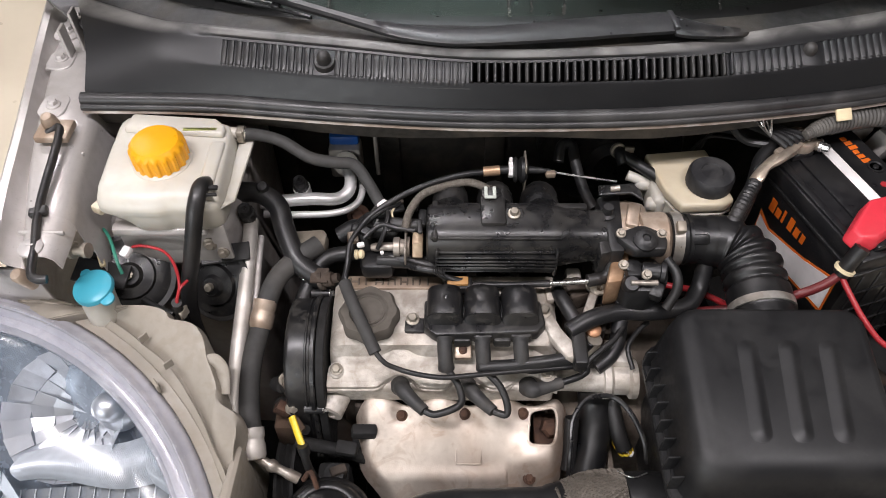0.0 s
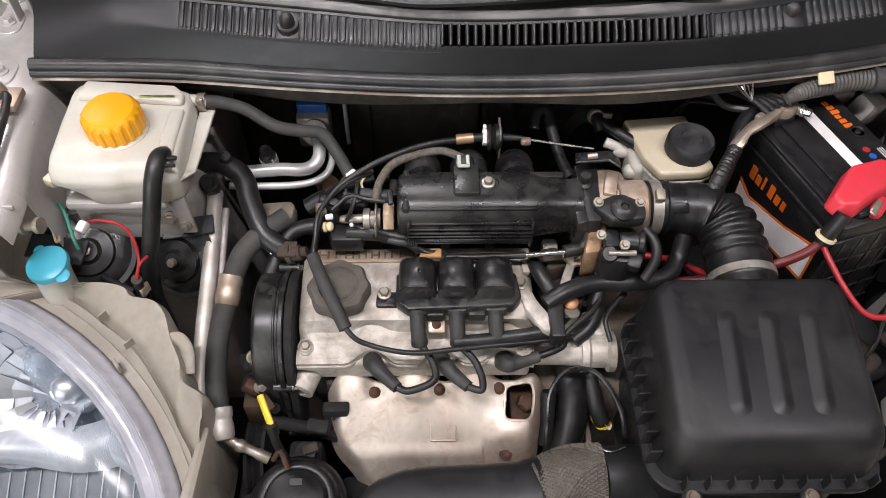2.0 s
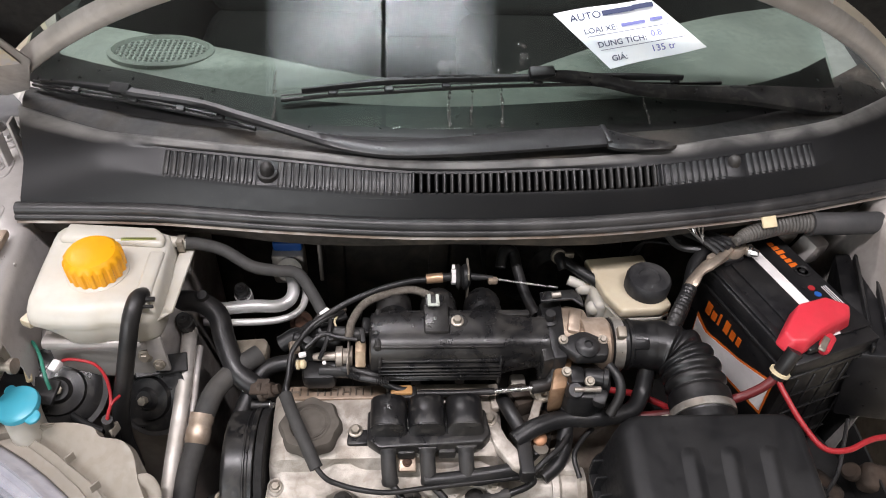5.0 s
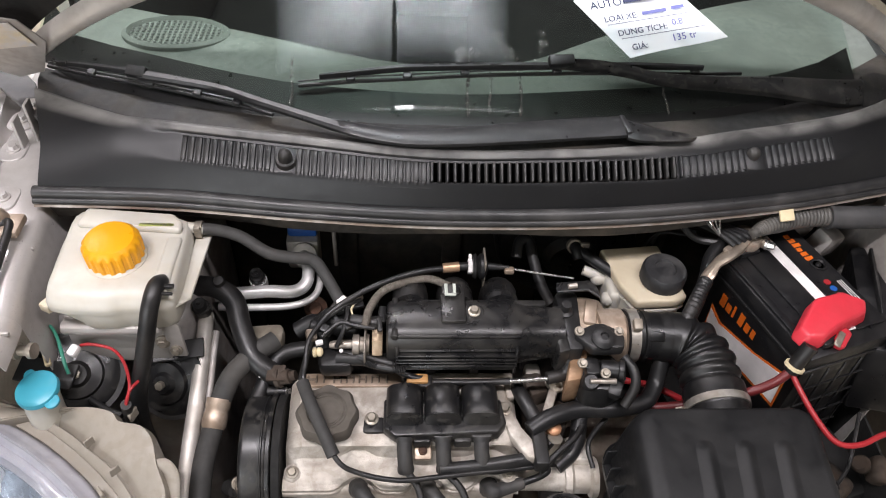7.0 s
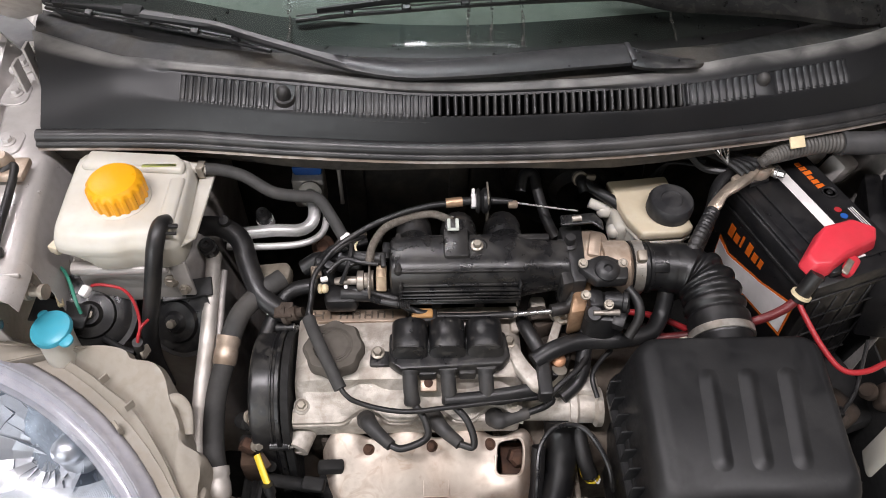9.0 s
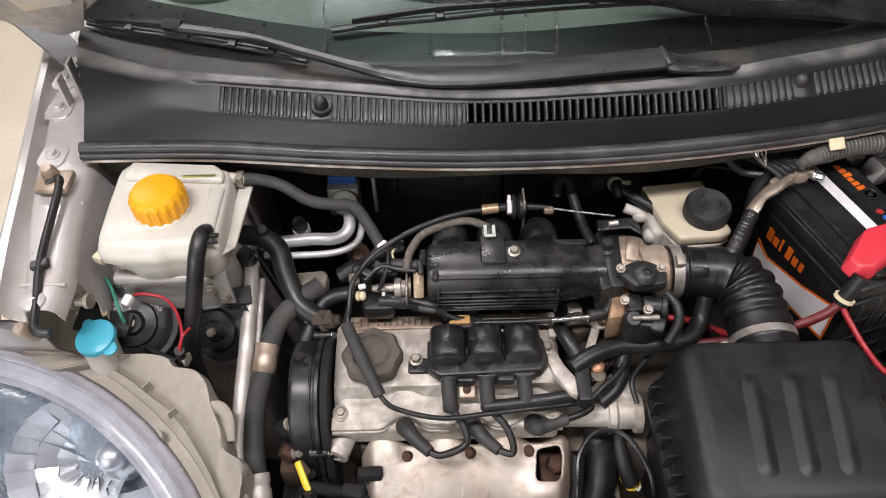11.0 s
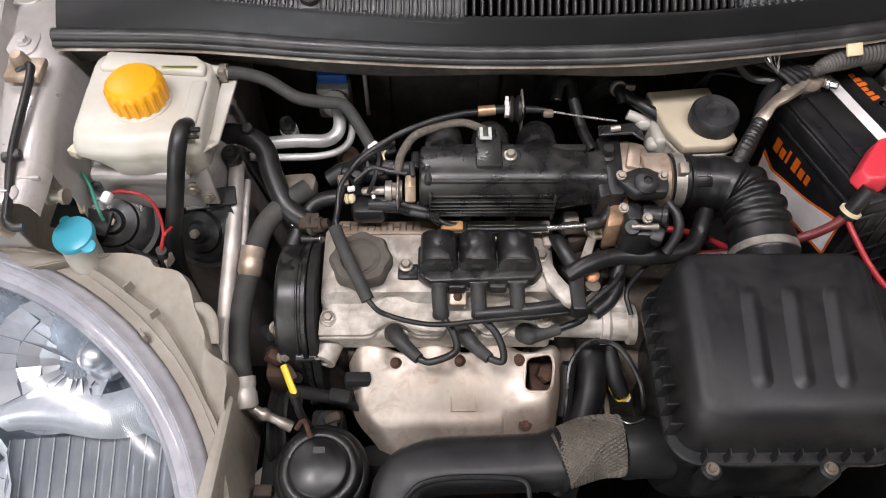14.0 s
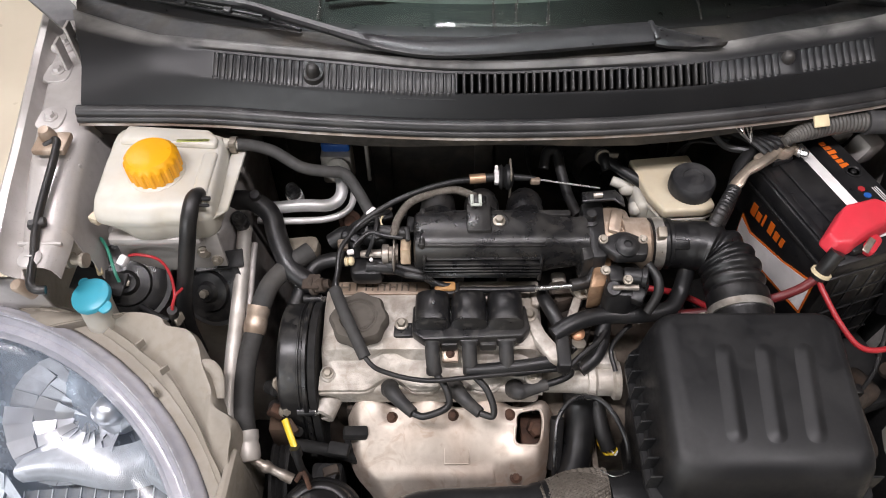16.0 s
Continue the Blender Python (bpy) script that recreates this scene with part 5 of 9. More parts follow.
part("port", bm, M["plastic"], fr)
bm = bmesh.new()
tube(bm, [(-0.037, 0.612, 0.862), (-0.036, 0.618, 0.869), (-0.035, 0.625, 0.863)], 0.0022, 8, 3)
part("clip", bm, dull, fr)
bm = bmesh.new()
lathe(bm, [(0.014, -0.014), (0.0155, -0.004), (0.0155, 0.002), (0.012, 0.006), (0.008, 0.007), (0.006, 0.011), (0, 0.012)], aim((-0.082, 0.596, 0.816), (-0.15, -0.35, 0.9)), 26)
part("diaphragm", bm, M["plastic"], fr, "round black diaphragm housing")
bm = bmesh.new()
rbox(bm, (-0.072, 0.632, 0.842), (0.050, 0.026, 0.024), 0.007, 3, pose(0, 0, 0, 0, 6, -14))
rbox(bm, (-0.060, 0.642, 0.860), (0.034, 0.010, 0.006), 0.002, 2, pose(0, 0, 0, 0, -8, 16))
part("valve", bm, M["plastic"], fr)
bm = bmesh.new()
lathe(bm, [(0.006, 0), (0.0075, 0.001), (0.0075, 0.010), (0.005, 0.012), (0, 0.012)], aim((-0.096, 0.622, 0.848), (-1, 0.1, 0.2)), 16)
part("stub", bm, M["plastic"], fr)
bm = bmesh.new()
tube(bm, [(-0.060, 0.648, 0.864), (-0.056, 0.640, 0.868), (-0.058, 0.632, 0.866), (-0.052, 0.618, 0.862)], 0.0014, 6, 4)
part("wire", bm, M["cream"], fr, "pale bent wire")
for p, s in (((-0.094, 0.597, 0.850), (0.009, 0.006, 0.005)), ((-0.068, 0.585, 0.850), (0.0045, 0.0045, 0.004))):
    bm = bmesh.new()
    rbox(bm, p, s, 0.0015, 2, pose(0, 0, 0, 0, 0, 12))
    part("cap", bm, M["label"], fr, "white plastic cap")
bm = bmesh.new()
lathe(bm, [(0.004, 0), (0.006, 0.001), (0.006, 0.004), (0.004, 0.005), (0.0055, 0.006), (0.0055, 0.010), (0.003, 0.012), (0, 0.012)], aim((-0.102, 0.592, 0.838), (1, 0, 0.1)), 16)
part("union", bm, M["cream"], fr, "yellowish union")
for nm, pts, r in (("convoluted_tube", [(-0.098, 0.606, 0.838), (-0.104, 0.616, 0.840), (-0.102, 0.630, 0.843), (-0.092, 0.642, 0.846), (-0.078, 0.650, 0.848)], 0.0058),
                   ("convoluted_tube", [(-0.042, 0.578, 0.838), (-0.028, 0.572, 0.839), (-0.010, 0.567, 0.840), (0.006, 0.566, 0.838)], 0.0042),
                   ("convoluted_tube", [(-0.041, 0.606, 0.868), (-0.036, 0.627, 0.876), (-0.022, 0.650, 0.880), (0.002, 0.664, 0.880), (0.034, 0.672, 0.880), (0.060, 0.660, 0.880)], 0.0048)):
    bm = bmesh.new()
    tube(bm, pts, r, 10, 16, rf=lambda u, q=16 * (len(pts) - 1) / 2: 1 + 0.10 * math.cos(u * q * 2 * math.pi))
    solo(nm, bm, M["mesh"] if r > 0.0045 and pts[0][2] > 0.85 else M["plastic"], "dusty convoluted wiring tube beside the intake manifold", "wiring tube", "convoluted tubes", ang=70)
bm = bmesh.new()
tube(bm, [(-0.070, 0.594, 0.832), (-0.052, 0.590, 0.834), (-0.032, 0.585, 0.834), (-0.012, 0.580, 0.832), (0.004, 0.577, 0.828)], 0.0068, 12, 5, rf=lambda u: 1 + 0.08 * math.sin(u * 19) + 0.06 * math.sin(u * 43))
solo("taped_loom", bm, M["plastic"], "black taped wiring loom below the fuel fittings", "wiring loom")
for p, sz, rz, mt, nm in (((-0.050, 0.652, 0.866), (0.010, 0.006, 0.008), 20, "rust_zinc", "clip"), ((-0.030, 0.645, 0.868), (0.008, 0.014, 0.010), -10, "plastic", "clip"), ((-0.024, 0.606, 0.872), (0.006, 0.018, 0.006), 8, "plastic", "clip"),
                          ((-0.088, 0.612, 0.856), (0.018, 0.010, 0.010), -30, "plastic", "connector"), ((-0.060, 0.610, 0.864), (0.012, 0.008, 0.007), 35, "satin", "connector"), ((-0.022, 0.630, 0.858), (0.009, 0.022, 0.016), 0, "satin", "connector"), ((-0.104, 0.606, 0.852), (0.012, 0.014, 0.010), 15, "rust_zinc", "clip")):
    bm = bmesh.new()
    rbox(bm, p, sz, 0.0018, 2, pose(0, 0, 0, 12, 8, rz))
    part(nm, bm, M[mt], fr)
for pts in ([(-0.100, 0.612, 0.854), (-0.085, 0.622, 0.866), (-0.066, 0.634, 0.872), (-0.048, 0.648, 0.868)], [(-0.090, 0.600, 0.858), (-0.070, 0.612, 0.868), (-0.050, 0.606, 0.870), (-0.030, 0.604, 0.868)], [(-0.070, 0.650, 0.858), (-0.062, 0.628, 0.872), (-0.066, 0.604, 0.864), (-0.074, 0.590, 0.850)]):
    bm = bmesh.new()
    tube(bm, pts, 0.0026, 8, 6)
    part("wire", bm, M["rubber"], fr)
bm = bmesh.new()
prism(bm, [(-0.196, 0.668), (-0.152, 0.672), (-0.147, 0.662), (-0.148, 0.642), (-0.172, 0.636), (-0.196, 0.645)], 0.772, 0.796, 0.006, 2)
solo("gear_bracket", bm, surf("tan_casting", (0.30, 0.27, 0.22), 0.6, metal=0.3, col2=(0.18, 0.15, 0.11), s1=30, dirt=(0.08, 0.055, 0.035), dirt_amt=0.6, dirt_s=25, bump=0.2), "tan cast bracket behind the timing cover", "bracket")
bm = bmesh.new()
tube(bm, [(-0.180, 0.560, 0.752), (-0.168, 0.590, 0.770), (-0.150, 0.625, 0.785), (-0.118, 0.634, 0.79), (-0.085, 0.632, 0.79)], 0.0105, 12, 6)
solo("heater_return_hose", bm, M["rubber"], "black heater return hose behind the timing cover", "heater hose")
bm = bmesh.new()
lathe(bm, [(0.010, 0), (0.012, 0.001), (0.012, 0.006), (0.009, 0.007), (0.009, 0.018), (0.006, 0.019), (0.006, 0.026), (0, 0.026)], aim((-0.150, 0.590, 0.788), (0.9, 0, 0.3)), 12)
solo("head_stud", bm, M["grime"], "dark stud and nut behind the timing cover", "stud")

# ---- throttle body ----
tb = thing("throttle_valve", (0.24, 0.60, 0.78), "pale alloy throttle body with black sensors", "throttle body")
bm = bmesh.new()
prism(bm, [(0.196, 0.575), (0.190, 0.662), (0.206, 0.668), (0.219, 0.664), (0.213, 0.576)], 0.800, 0.866, 0.004, 2)
part("flange", bm, M["plastic"], tb, "black manifold flange")
bm = bmesh.new()
prism(bm, [(0.205, 0.592), (0.214, 0.660), (0.226, 0.664), (0.248, 0.657), (0.251, 0.640), (0.262, 0.616), (0.268, 0.606), (0.262, 0.590), (0.236, 0.585)], 0.800, 0.862, 0.007, 3)
lathe(bm, [(0.034, 0), (0.034, 0.03), (0.030, 0.034), (0, 0.034)], aim((0.238, 0.617, 0.838), (1, 0, 0)), 30)
rbox(bm, (0.231, 0.634, 0.862), (0.016, 0.040, 0.010), 0.004, 2, pose(0, 0, 0, 0, 0, -14))
part("body", bm, M["alloy"], tb)
bm = bmesh.new()
prism(bm, [(0.191, 0.545), (0.206, 0.602), (0.226, 0.604), (0.221, 0.578), (0.209, 0.548)], 0.800, 0.846, 0.004, 2)
part("bracket", bm, surf("warm_alloy", (0.46, 0.31, 0.20), 0.5, metal=0.5, col2=(0.30, 0.18, 0.10), s1=40, dirt=(0.12, 0.06, 0.03), dirt_amt=0.5, dirt_s=30), tb, "brown-stained bracket")
bm = bmesh.new()
prism(bm, [(0.203, 0.590), (0.206, 0.598), (0.230, 0.609), (0.240, 0.609), (0.258, 0.598), (0.262, 0.588), (0.258, 0.572), (0.222, 0.570)], 0.858, 0.874, 0.004, 2)
sens = part("position_sensor", bm, M["plastic"], tb, "black throttle sensor")
bm = bmesh.new()
lathe(bm, [(0.014, 0), (0.014, 0.005), (0.010, 0.009), (0.005, 0.010), (0.004, 0.007), (0, 0.007)], aim((0.235, 0.584, 0.873), (0, -0.25, 1)), 24)
part("dome", bm, M["plastic"], sens)
bm = bmesh.new()
prism(bm, [(0.211, 0.585), (0.250, 0.588), (0.266, 0.566), (0.262, 0.548), (0.240, 0.534), (0.213, 0.536), (0.206, 0.560)], 0.802, 0.844, 0.006, 2)
lathe(bm, [(0.009, 0), (0.010, 0.002), (0.010, 0.020), (0.012, 0.021), (0.012, 0.026), (0.007, 0.028), (0, 0.028)], aim((0.233, 0.562, 0.848), (1, -0.25, 0.1)), 20)
rbox(bm, (0.222, 0.560, 0.848), (0.018, 0.024, 0.016), 0.004, 2)
lathe(bm, [(0.010, 0), (0.010, 0.012), (0.008, 0.015), (0, 0.015)], aim((0.218, 0.548, 0.838), (0, -0.5, 0.9)), 20)
rbox(bm, (0.248, 0.540, 0.835), (0.016, 0.018, 0.020), 0.004, 2, pose(0, 0, 0, 20, 0, -25))
part("idle_valve", bm, M["plastic"], tb)
bm = bmesh.new()
tube(bm, [(0.262, 0.575, 0.852), (0.272, 0.560, 0.846), (0.273, 0.545, 0.835), (0.262, 0.532, 0.815)], 0.006, 10, 4)
part("plug_lead", bm, M["rubber"], tb)
for p in ((0.2085, 0.594, 0.876), (0.2555, 0.594, 0.875), (0.208, 0.557, 0.864), (0.232, 0.543, 0.864)):
    bolt("screw", p, (0, -0.35, 0.9), 0.0040, M["zinc"], tb, 0.004)
bm = bmesh.new()
tube(bm, [(0.216, 0.5405, 0.852), (0.246, 0.5405, 0.852)], 0.0030, 10, 6, rf=lambda u: 1.15 if int(u * 9) % 2 else 0.95)
part("pin", bm, dull, tb)
bm = bmesh.new()
prism(bm, [(0.189, 0.648), (0.190, 0.664), (0.232, 0.668), (0.240, 0.655), (0.240, 0.640), (0.228, 0.652)], 0.880, 0.884, 0.001, 1)
part("lever", bm, M["satin"], tb, "black throttle lever")
bm = bmesh.new()
lathe(bm, [(0.010, 0), (0.010, 0.010), (0.006, 0.012), (0.006, 0.022), (0, 0.022)], aim((0.199, 0.632, 0.858), (0, 0, 1)), 18)
part("stop", bm, M["plastic"], tb)
bm = bmesh.new()
tube(bm, [(0.203, 0.655, 0.886), (0.214, 0.656, 0.887)], 0.0035, 10, 2)
part("spring", bm, dull, tb)

# ---- hoses and fittings between head and throttle ----
bm = bmesh.new()
lathe(bm, [(0.009, 0), (0.010, 0.003), (0.008, 0.008), (0.0045, 0.009), (0.0045, 0.006), (0, 0.006)], aim((0.190, 0.573, 0.797), (0.2, -0.4, 0.9)), 18, ripple=lambda a, i: 1 + 0.08 * math.sin(5 * a + i))
solo("crusty_fitting", bm, surf("white_corrosion", (0.56, 0.50, 0.42), 0.8, col2=(0.28, 0.22, 0.16), s1=120, bump=0.4), "corroded pale fitting behind the cylinder head", "fitting")
bm = bmesh.new()
rbox(bm, (0.180, 0.552, 0.795), (0.011, 0.032, 0.0025), 0.001, 1, pose(0, 0, 0, 12, 0, -22))
solo("metal_strap", bm, dull, "bright metal strap beside the bent hose", "strap")
bm = bmesh.new()
rbox(bm, (0.166, 0.580, 0.775), (0.026, 0.034, 0.04), 0.006, 2, pose(0, 0, 0, 0, 0, 20))
rbox(bm, (0.193, 0.545, 0.765), (0.022, 0.04, 0.03), 0.005, 2, pose(0, 0, 0, 0, 0, -20))
solo("coolant_flange", bm, M["grime"], "grimy cast coolant flange behind the head", "flange")
for pts, r in (([(0.207, 0.592, 0.800), (0.210, 0.575, 0.804), (0.214, 0.556, 0.802), (0.216, 0.538, 0.793), (0.210, 0.520, 0.780)], 0.0085),
               ([(0.139, 0.585, 0.785), (0.143, 0.562, 0.800), (0.150, 0.545, 0.800), (0.160, 0.526, 0.792), (0.166, 0.50, 0.78)], 0.009),
               ([(0.219, 0.531, 0.788), (0.205, 0.508, 0.788), (0.190, 0.495, 0.788), (0.172, 0.480, 0.785), (0.16, 0.47, 0.775)], 0.0035),
               ([(0.25, 0.54, 0.775), (0.235, 0.525, 0.775), (0.222, 0.505, 0.772), (0.226, 0.482, 0.762)], 0.003)):
    bm = bmesh.new()
    tube(bm, pts, r, 12, 6, rf=(lambda u: 1.15 if u < 0.12 else 1.0))
    solo("small_hose", bm, M["rubber"], "thin black rubber hose between head and throttle body", "hose", "small hoses")
bm = bmesh.new()
rbox(bm, (0.160, 0.497, 0.792), (0.016, 0.062, 0.020), 0.003, 2)
solo("sensor_plug", bm, M["plastic"], "black sensor plug above the water outlet", "plug")
bm = bmesh.new()
lathe(bm, [(0.007, 0), (0.009, 0.001), (0.009, 0.008), (0.006, 0.010), (0, 0.010)], aim((0.181, 0.520, 0.782), (0, -0.2, 1)), 12)
solo("temperature_sender", bm, surf("copper_brown", (0.42, 0.22, 0.12), 0.45, metal=0.6), "coppery temperature sender in the water outlet", "sensor")

# ---- throttle cable ----
cb = thing("throttle_cable", (0.07, 0.68, 0.86), "black throttle cable with a bright inner wire over the manifold", "throttle cable")
bm = bmesh.new()
tube(bm, [(-0.118, 0.58, 0.80), (-0.105, 0.600, 0.842), (-0.088, 0.622, 0.866), (-0.05, 0.648, 0.878), (-0.008, 0.668, 0.884), (0.03, 0.680, 0.886), (0.056, 0.685, 0.885)], 0.0038, 10, 6)
part("sheath", bm, M["rubber"], cb)
bm = bmesh.new()
tube(bm, [(0.052, 0.6855, 0.885), (0.072, 0.687, 0.886)], 0.0062, 12, 1)
part("ferrule", bm, surf("copper_ferrule", (0.58, 0.38, 0.24), 0.4, metal=0.7), cb, "copper-coloured ferrule")
bm = bmesh.new()
tube(bm, [(0.070, 0.687, 0.886), (0.084, 0.688, 0.886)], 0.0052, 10, 1)
tube(bm, [(0.106, 0.688, 0.886), (0.134, 0.686, 0.886)], 0.0046, 12, 3, rf=lambda u: 1.1 - 0.5 * u)
lathe(bm, [(0.006, 0), (0.014, 0.001), (0.016, 0.004), (0.012, 0.007), (0.016, 0.010), (0.016, 0.014), (0.011, 0.018), (0.006, 0.019)], aim((0.088, 0.688, 0.886), (1, 0, 0)), 24)
part("grommet", bm, M["rubber"], cb)
bm = bmesh.new()
lathe(bm, [(0.005, 0), (0.010, 0), (0.010, 0.005), (0.005, 0.005)], aim((0.083, 0.688, 0.886), (1, 0, 0)), 6)
rbox(bm, (0.0855, 0.694, 0.894), (0.004, 0.006, 0.010), 0.001)
part("nut", bm, M["label"], cb, "white lock nut")
bm = bmesh.new()
rbox(bm, (0.103, 0.690, 0.880), (0.0025, 0.03, 0.045), 0.001)
part("bracket", bm, M["zinc"], cb)
bm = bmesh.new()
tube(bm, [(0.128, 0.686, 0.886), (0.17, 0.680, 0.883), (0.214, 0.674, 0.880)], 0.0013, 8, 3)
part("inner_wire", bm, M["steel"], cb, "bright steel inner wire")
bm = bmesh.new()
rbox(bm, (0.134, 0.683, 0.884), (0.012, 0.008, 0.008), 0.002)
part("brass_clip", bm, M["alloy"], cb)
bm = bmesh.new()
tube(bm, [(0.150, 0.728, 0.862), (0.155, 0.745, 0.875), (0.168, 0.748, 0.872), (0.172, 0.725, 0.862), (0.18, 0.69, 0.85), (0.19, 0.66, 0.845)], 0.0070, 12, 6)
solo("vacuum_hose", bm, M["rubber"], "short looped black vacuum hose behind the manifold", "vacuum hose")

# ---- air box ----
ab = thing("air_filter_box", (0.36, 0.40, 0.60), "large dusty black plastic air filter box with three ridges", "air filter box")


def rrect(x0, x1, y0, y1, r, n=5):
    """A rounded outline in plan."""
    out = []
    for cx, cy, a0 in ((x1 - r, y1 - r, 0), (x0 + r, y1 - r, 90), (x0 + r, y0 + r, 180), (x1 - r, y0 + r, 270)):
        for k in range(n + 1):
            a = radians(a0 + 90 * k / n)
            out.append((cx + r * math.cos(a), cy + r * math.sin(a)))
    return out


def slope(y):
    return 0.858 - 0.17 * (0.50 - y)


bm = bmesh.new()
rings = []
for inset, drop, r in ((-0.001, None, 0.026), (0.002, 0.060, 0.024), (0.006, 0.028, 0.023), (0.009, 0.014, 0.022), (0.0125, 0.006, 0.021), (0.018, 0.0015, 0.019), (0.026, 0.0, 0.016)):
    pts = rrect(0.244 + inset, 0.470 - inset * 0.8, 0.312 + inset * 1.25, 0.508 - inset * 0.4, r)
    rings.append([(x, y, 0.770 + 0.012 * (y - 0.31) / 0.2 if drop is None else slope(y) - drop) for x, y in pts])
loft(bm, rings, closed=True)
t = bmesh.new()
t.faces.new([t.verts.new(p) for p in rings[-1]])
add(bm, t)
bmesh.ops.remove_doubles(bm, verts=bm.verts, dist=0.0001)
bmesh.ops.recalc_face_normals(bm, faces=bm.faces)
lid = part("lid", bm, M["airbox"], ab, ang=60)
for k in range(3):
    x0, x1 = 0.327 + 0.043 * k, 0.321 + 0.041 * k
    bm = bmesh.new()
    rows = []
    for q in range(25):
        u = q / 24
        y = 0.466 - 0.112 * u
        win = min(1, u / 0.10, (1 - u) / 0.10)
        win = win * win * (3 - 2 * win)
        xc = x0 + (x1 - x0) * u
        rows.append([(xc + d * 0.0175, y, slope(y) - 0.0005 + 0.0036 * win * math.exp(-(d / 0.46) ** 2)) for d in (k2 / 8 for k2 in range(-8, 9))])
    loft(bm, rows, out=(0, 0, 1))
    part("ridge", bm, M["airbox"], lid, ang=80)
lip = rrect(0.236, 0.476, 0.303, 0.514, 0.034)
bm = bmesh.new()
prism(bm, lip, 0.762, 0.772, 0.002, 1)
part("rim", bm, M["airbox"], ab)
bm = bmesh.new()
prism(bm, rrect(0.250, 0.462, 0.318, 0.50, 0.03), 0.62, 0.762, 0.004, 1)
part("base", bm, M["plastic"], ab)
for k in range(9):
    bm = bmesh.new()
    rbox(bm, (0.268 + 0.0235 * k, 0.309, 0.782), (0.0020, 0.008, 0.022), 0.0006, 1)
    part("gusset", bm, M["airbox"], ab)
for k in range(8):
    bm = bmesh.new()
    rbox(bm, (0.2415, 0.335 + 0.021 * k, 0.785), (0.013, 0.0022, 0.030), 0.0006, 1)
    part("gusset", bm, M["airbox"], ab)
    bm = bmesh.new()
    rbox(bm, (0.4705, 0.335 + 0.021 * k, 0.785), (0.012, 0.0022, 0.030), 0.0006, 1)
    part("gusset", bm, M["airbox"], ab)
for x in (0.277, 0.395):
    bm = bmesh.new()
    lathe(bm, [(0.0105, -0.05), (0.0105, 0.004), (0.008, 0.006), (0, 0.006)], aim((x, 0.299, 0.766), (0, 0, 1)), 18)
    ft = part("screw_post", bm, M["airbox"], ab)
    bolt("screw", (x, 0.299, 0.772), (0, 0, 1), 0.0048, M["rust_zinc"], ft, 0.004)
bm = bmesh.new()
tube(bm, [(0.262, 0.352, 0.690), (0.235, 0.352, 0.692), (0.208, 0.350, 0.693)], 0.034, 24, 3)
part("inlet", bm, M["airbox"], ab)

# ---- intake hose ----
ih = thing("intake_hose", (0.35, 0.56, 0.79), "black rubber intake hose with a ribbed elbow and steel clamps", "intake hose")
bm = bmesh.new()
tube(bm, [(0.272, 0.617, 0.840), (0.30, 0.617, 0.840), (0.326, 0.615, 0.839)], 0.0295, 24, 5, rf=lambda u: 1.08 if u < 0.1 else 1.0 + 0.06 * (u > 0.82))
lathe(bm, [(0.0295, 0), (0.0318, 0.001), (0.0318, 0.005), (0.0295, 0.006)], aim((0.292, 0.617, 0.840), (1, 0, 0)), 36)
rbox(bm, (0.304, 0.598, 0.861), (0.022, 0.012, 0.006), 0.002, 2, pose(0, 0, 0, 42))
part("cuff", bm, M["elbow"], ih)
bm = bmesh.new()
tube(bm, [(0.322, 0.616, 0.839), (0.343, 0.612, 0.839), (0.359, 0.600, 0.838), (0.3655, 0.579, 0.835), (0.367, 0.554, 0.831), (0.367, 0.530, 0.827), (0.367, 0.505, 0.822)], 0.0326, 28, 14,
     rf=lambda u: 0.94 + 0.17 * min(1, u * 2.0) - (0.15 * (0.5 - 0.5 * math.cos((u - 0.20) / 0.54 * 2 * math.pi * 5)) ** 1.5 if 0.20 < u < 0.74 else 0) - 0.04 * (u > 0.9))
part("elbow", bm, M["elbow"], ih, ang=70)


def clamp(p, d, r, parent, w=0.010, tilt=0):
    b = bmesh.new()
    lathe(b, [(r, 0), (r + 0.0012, 0), (r + 0.0012, w), (r, w)], aim(p, d), 40)
    c = part("clamp", b, M["clamp"], parent, "steel hose clamp")
    q = aim(p, d) @ pose(0, 0, 0, 0, 0, tilt)
    b = bmesh.new()
    rbox(b, (0, 0, 0), (0.010, 0.014, w * 0.9), 0.002, 2)
    b.transform(q @ Matrix.Translation((r + 0.006, 0, w / 2)))
    part("screw_housing", b, M["zinc"], c)
    return c


clamp((0.274, 0.617, 0.840), (1, 0, 0), 0.0315, ih, 0.012, 110)
clamp((0.367, 0.528, 0.8267), (0, -1, -0.17), 0.0362, ih, 0.009, 200)
bm = bmesh.new()
tube(bm, [(0.322, 0.600, 0.825), (0.318, 0.585, 0.805), (0.312, 0.572, 0.795), (0.295, 0.552, 0.792), (0.255, 0.541, 0.795), (0.21, 0.537, 0.800), (0.175, 0.524, 0.803), (0.150, 0.510, 0.798)], 0.0105, 14, 6)
solo("breather_hose", bm, M["rubber"], "curved black rubber breather hose to the valve cover", "breather hose")
bm = bmesh.new()
tube(bm, [(0.205, 0.575, 0.80), (0.212, 0.56, 0.79), (0.215, 0.53, 0.775), (0.205, 0.505, 0.76), (0.185, 0.490, 0.752)], 0.0095, 12, 6)
solo("coolant_hose_small", bm, M["rubber"], "bent black coolant hose beside the cylinder head", "coolant hose")
bm = bmesh.new()
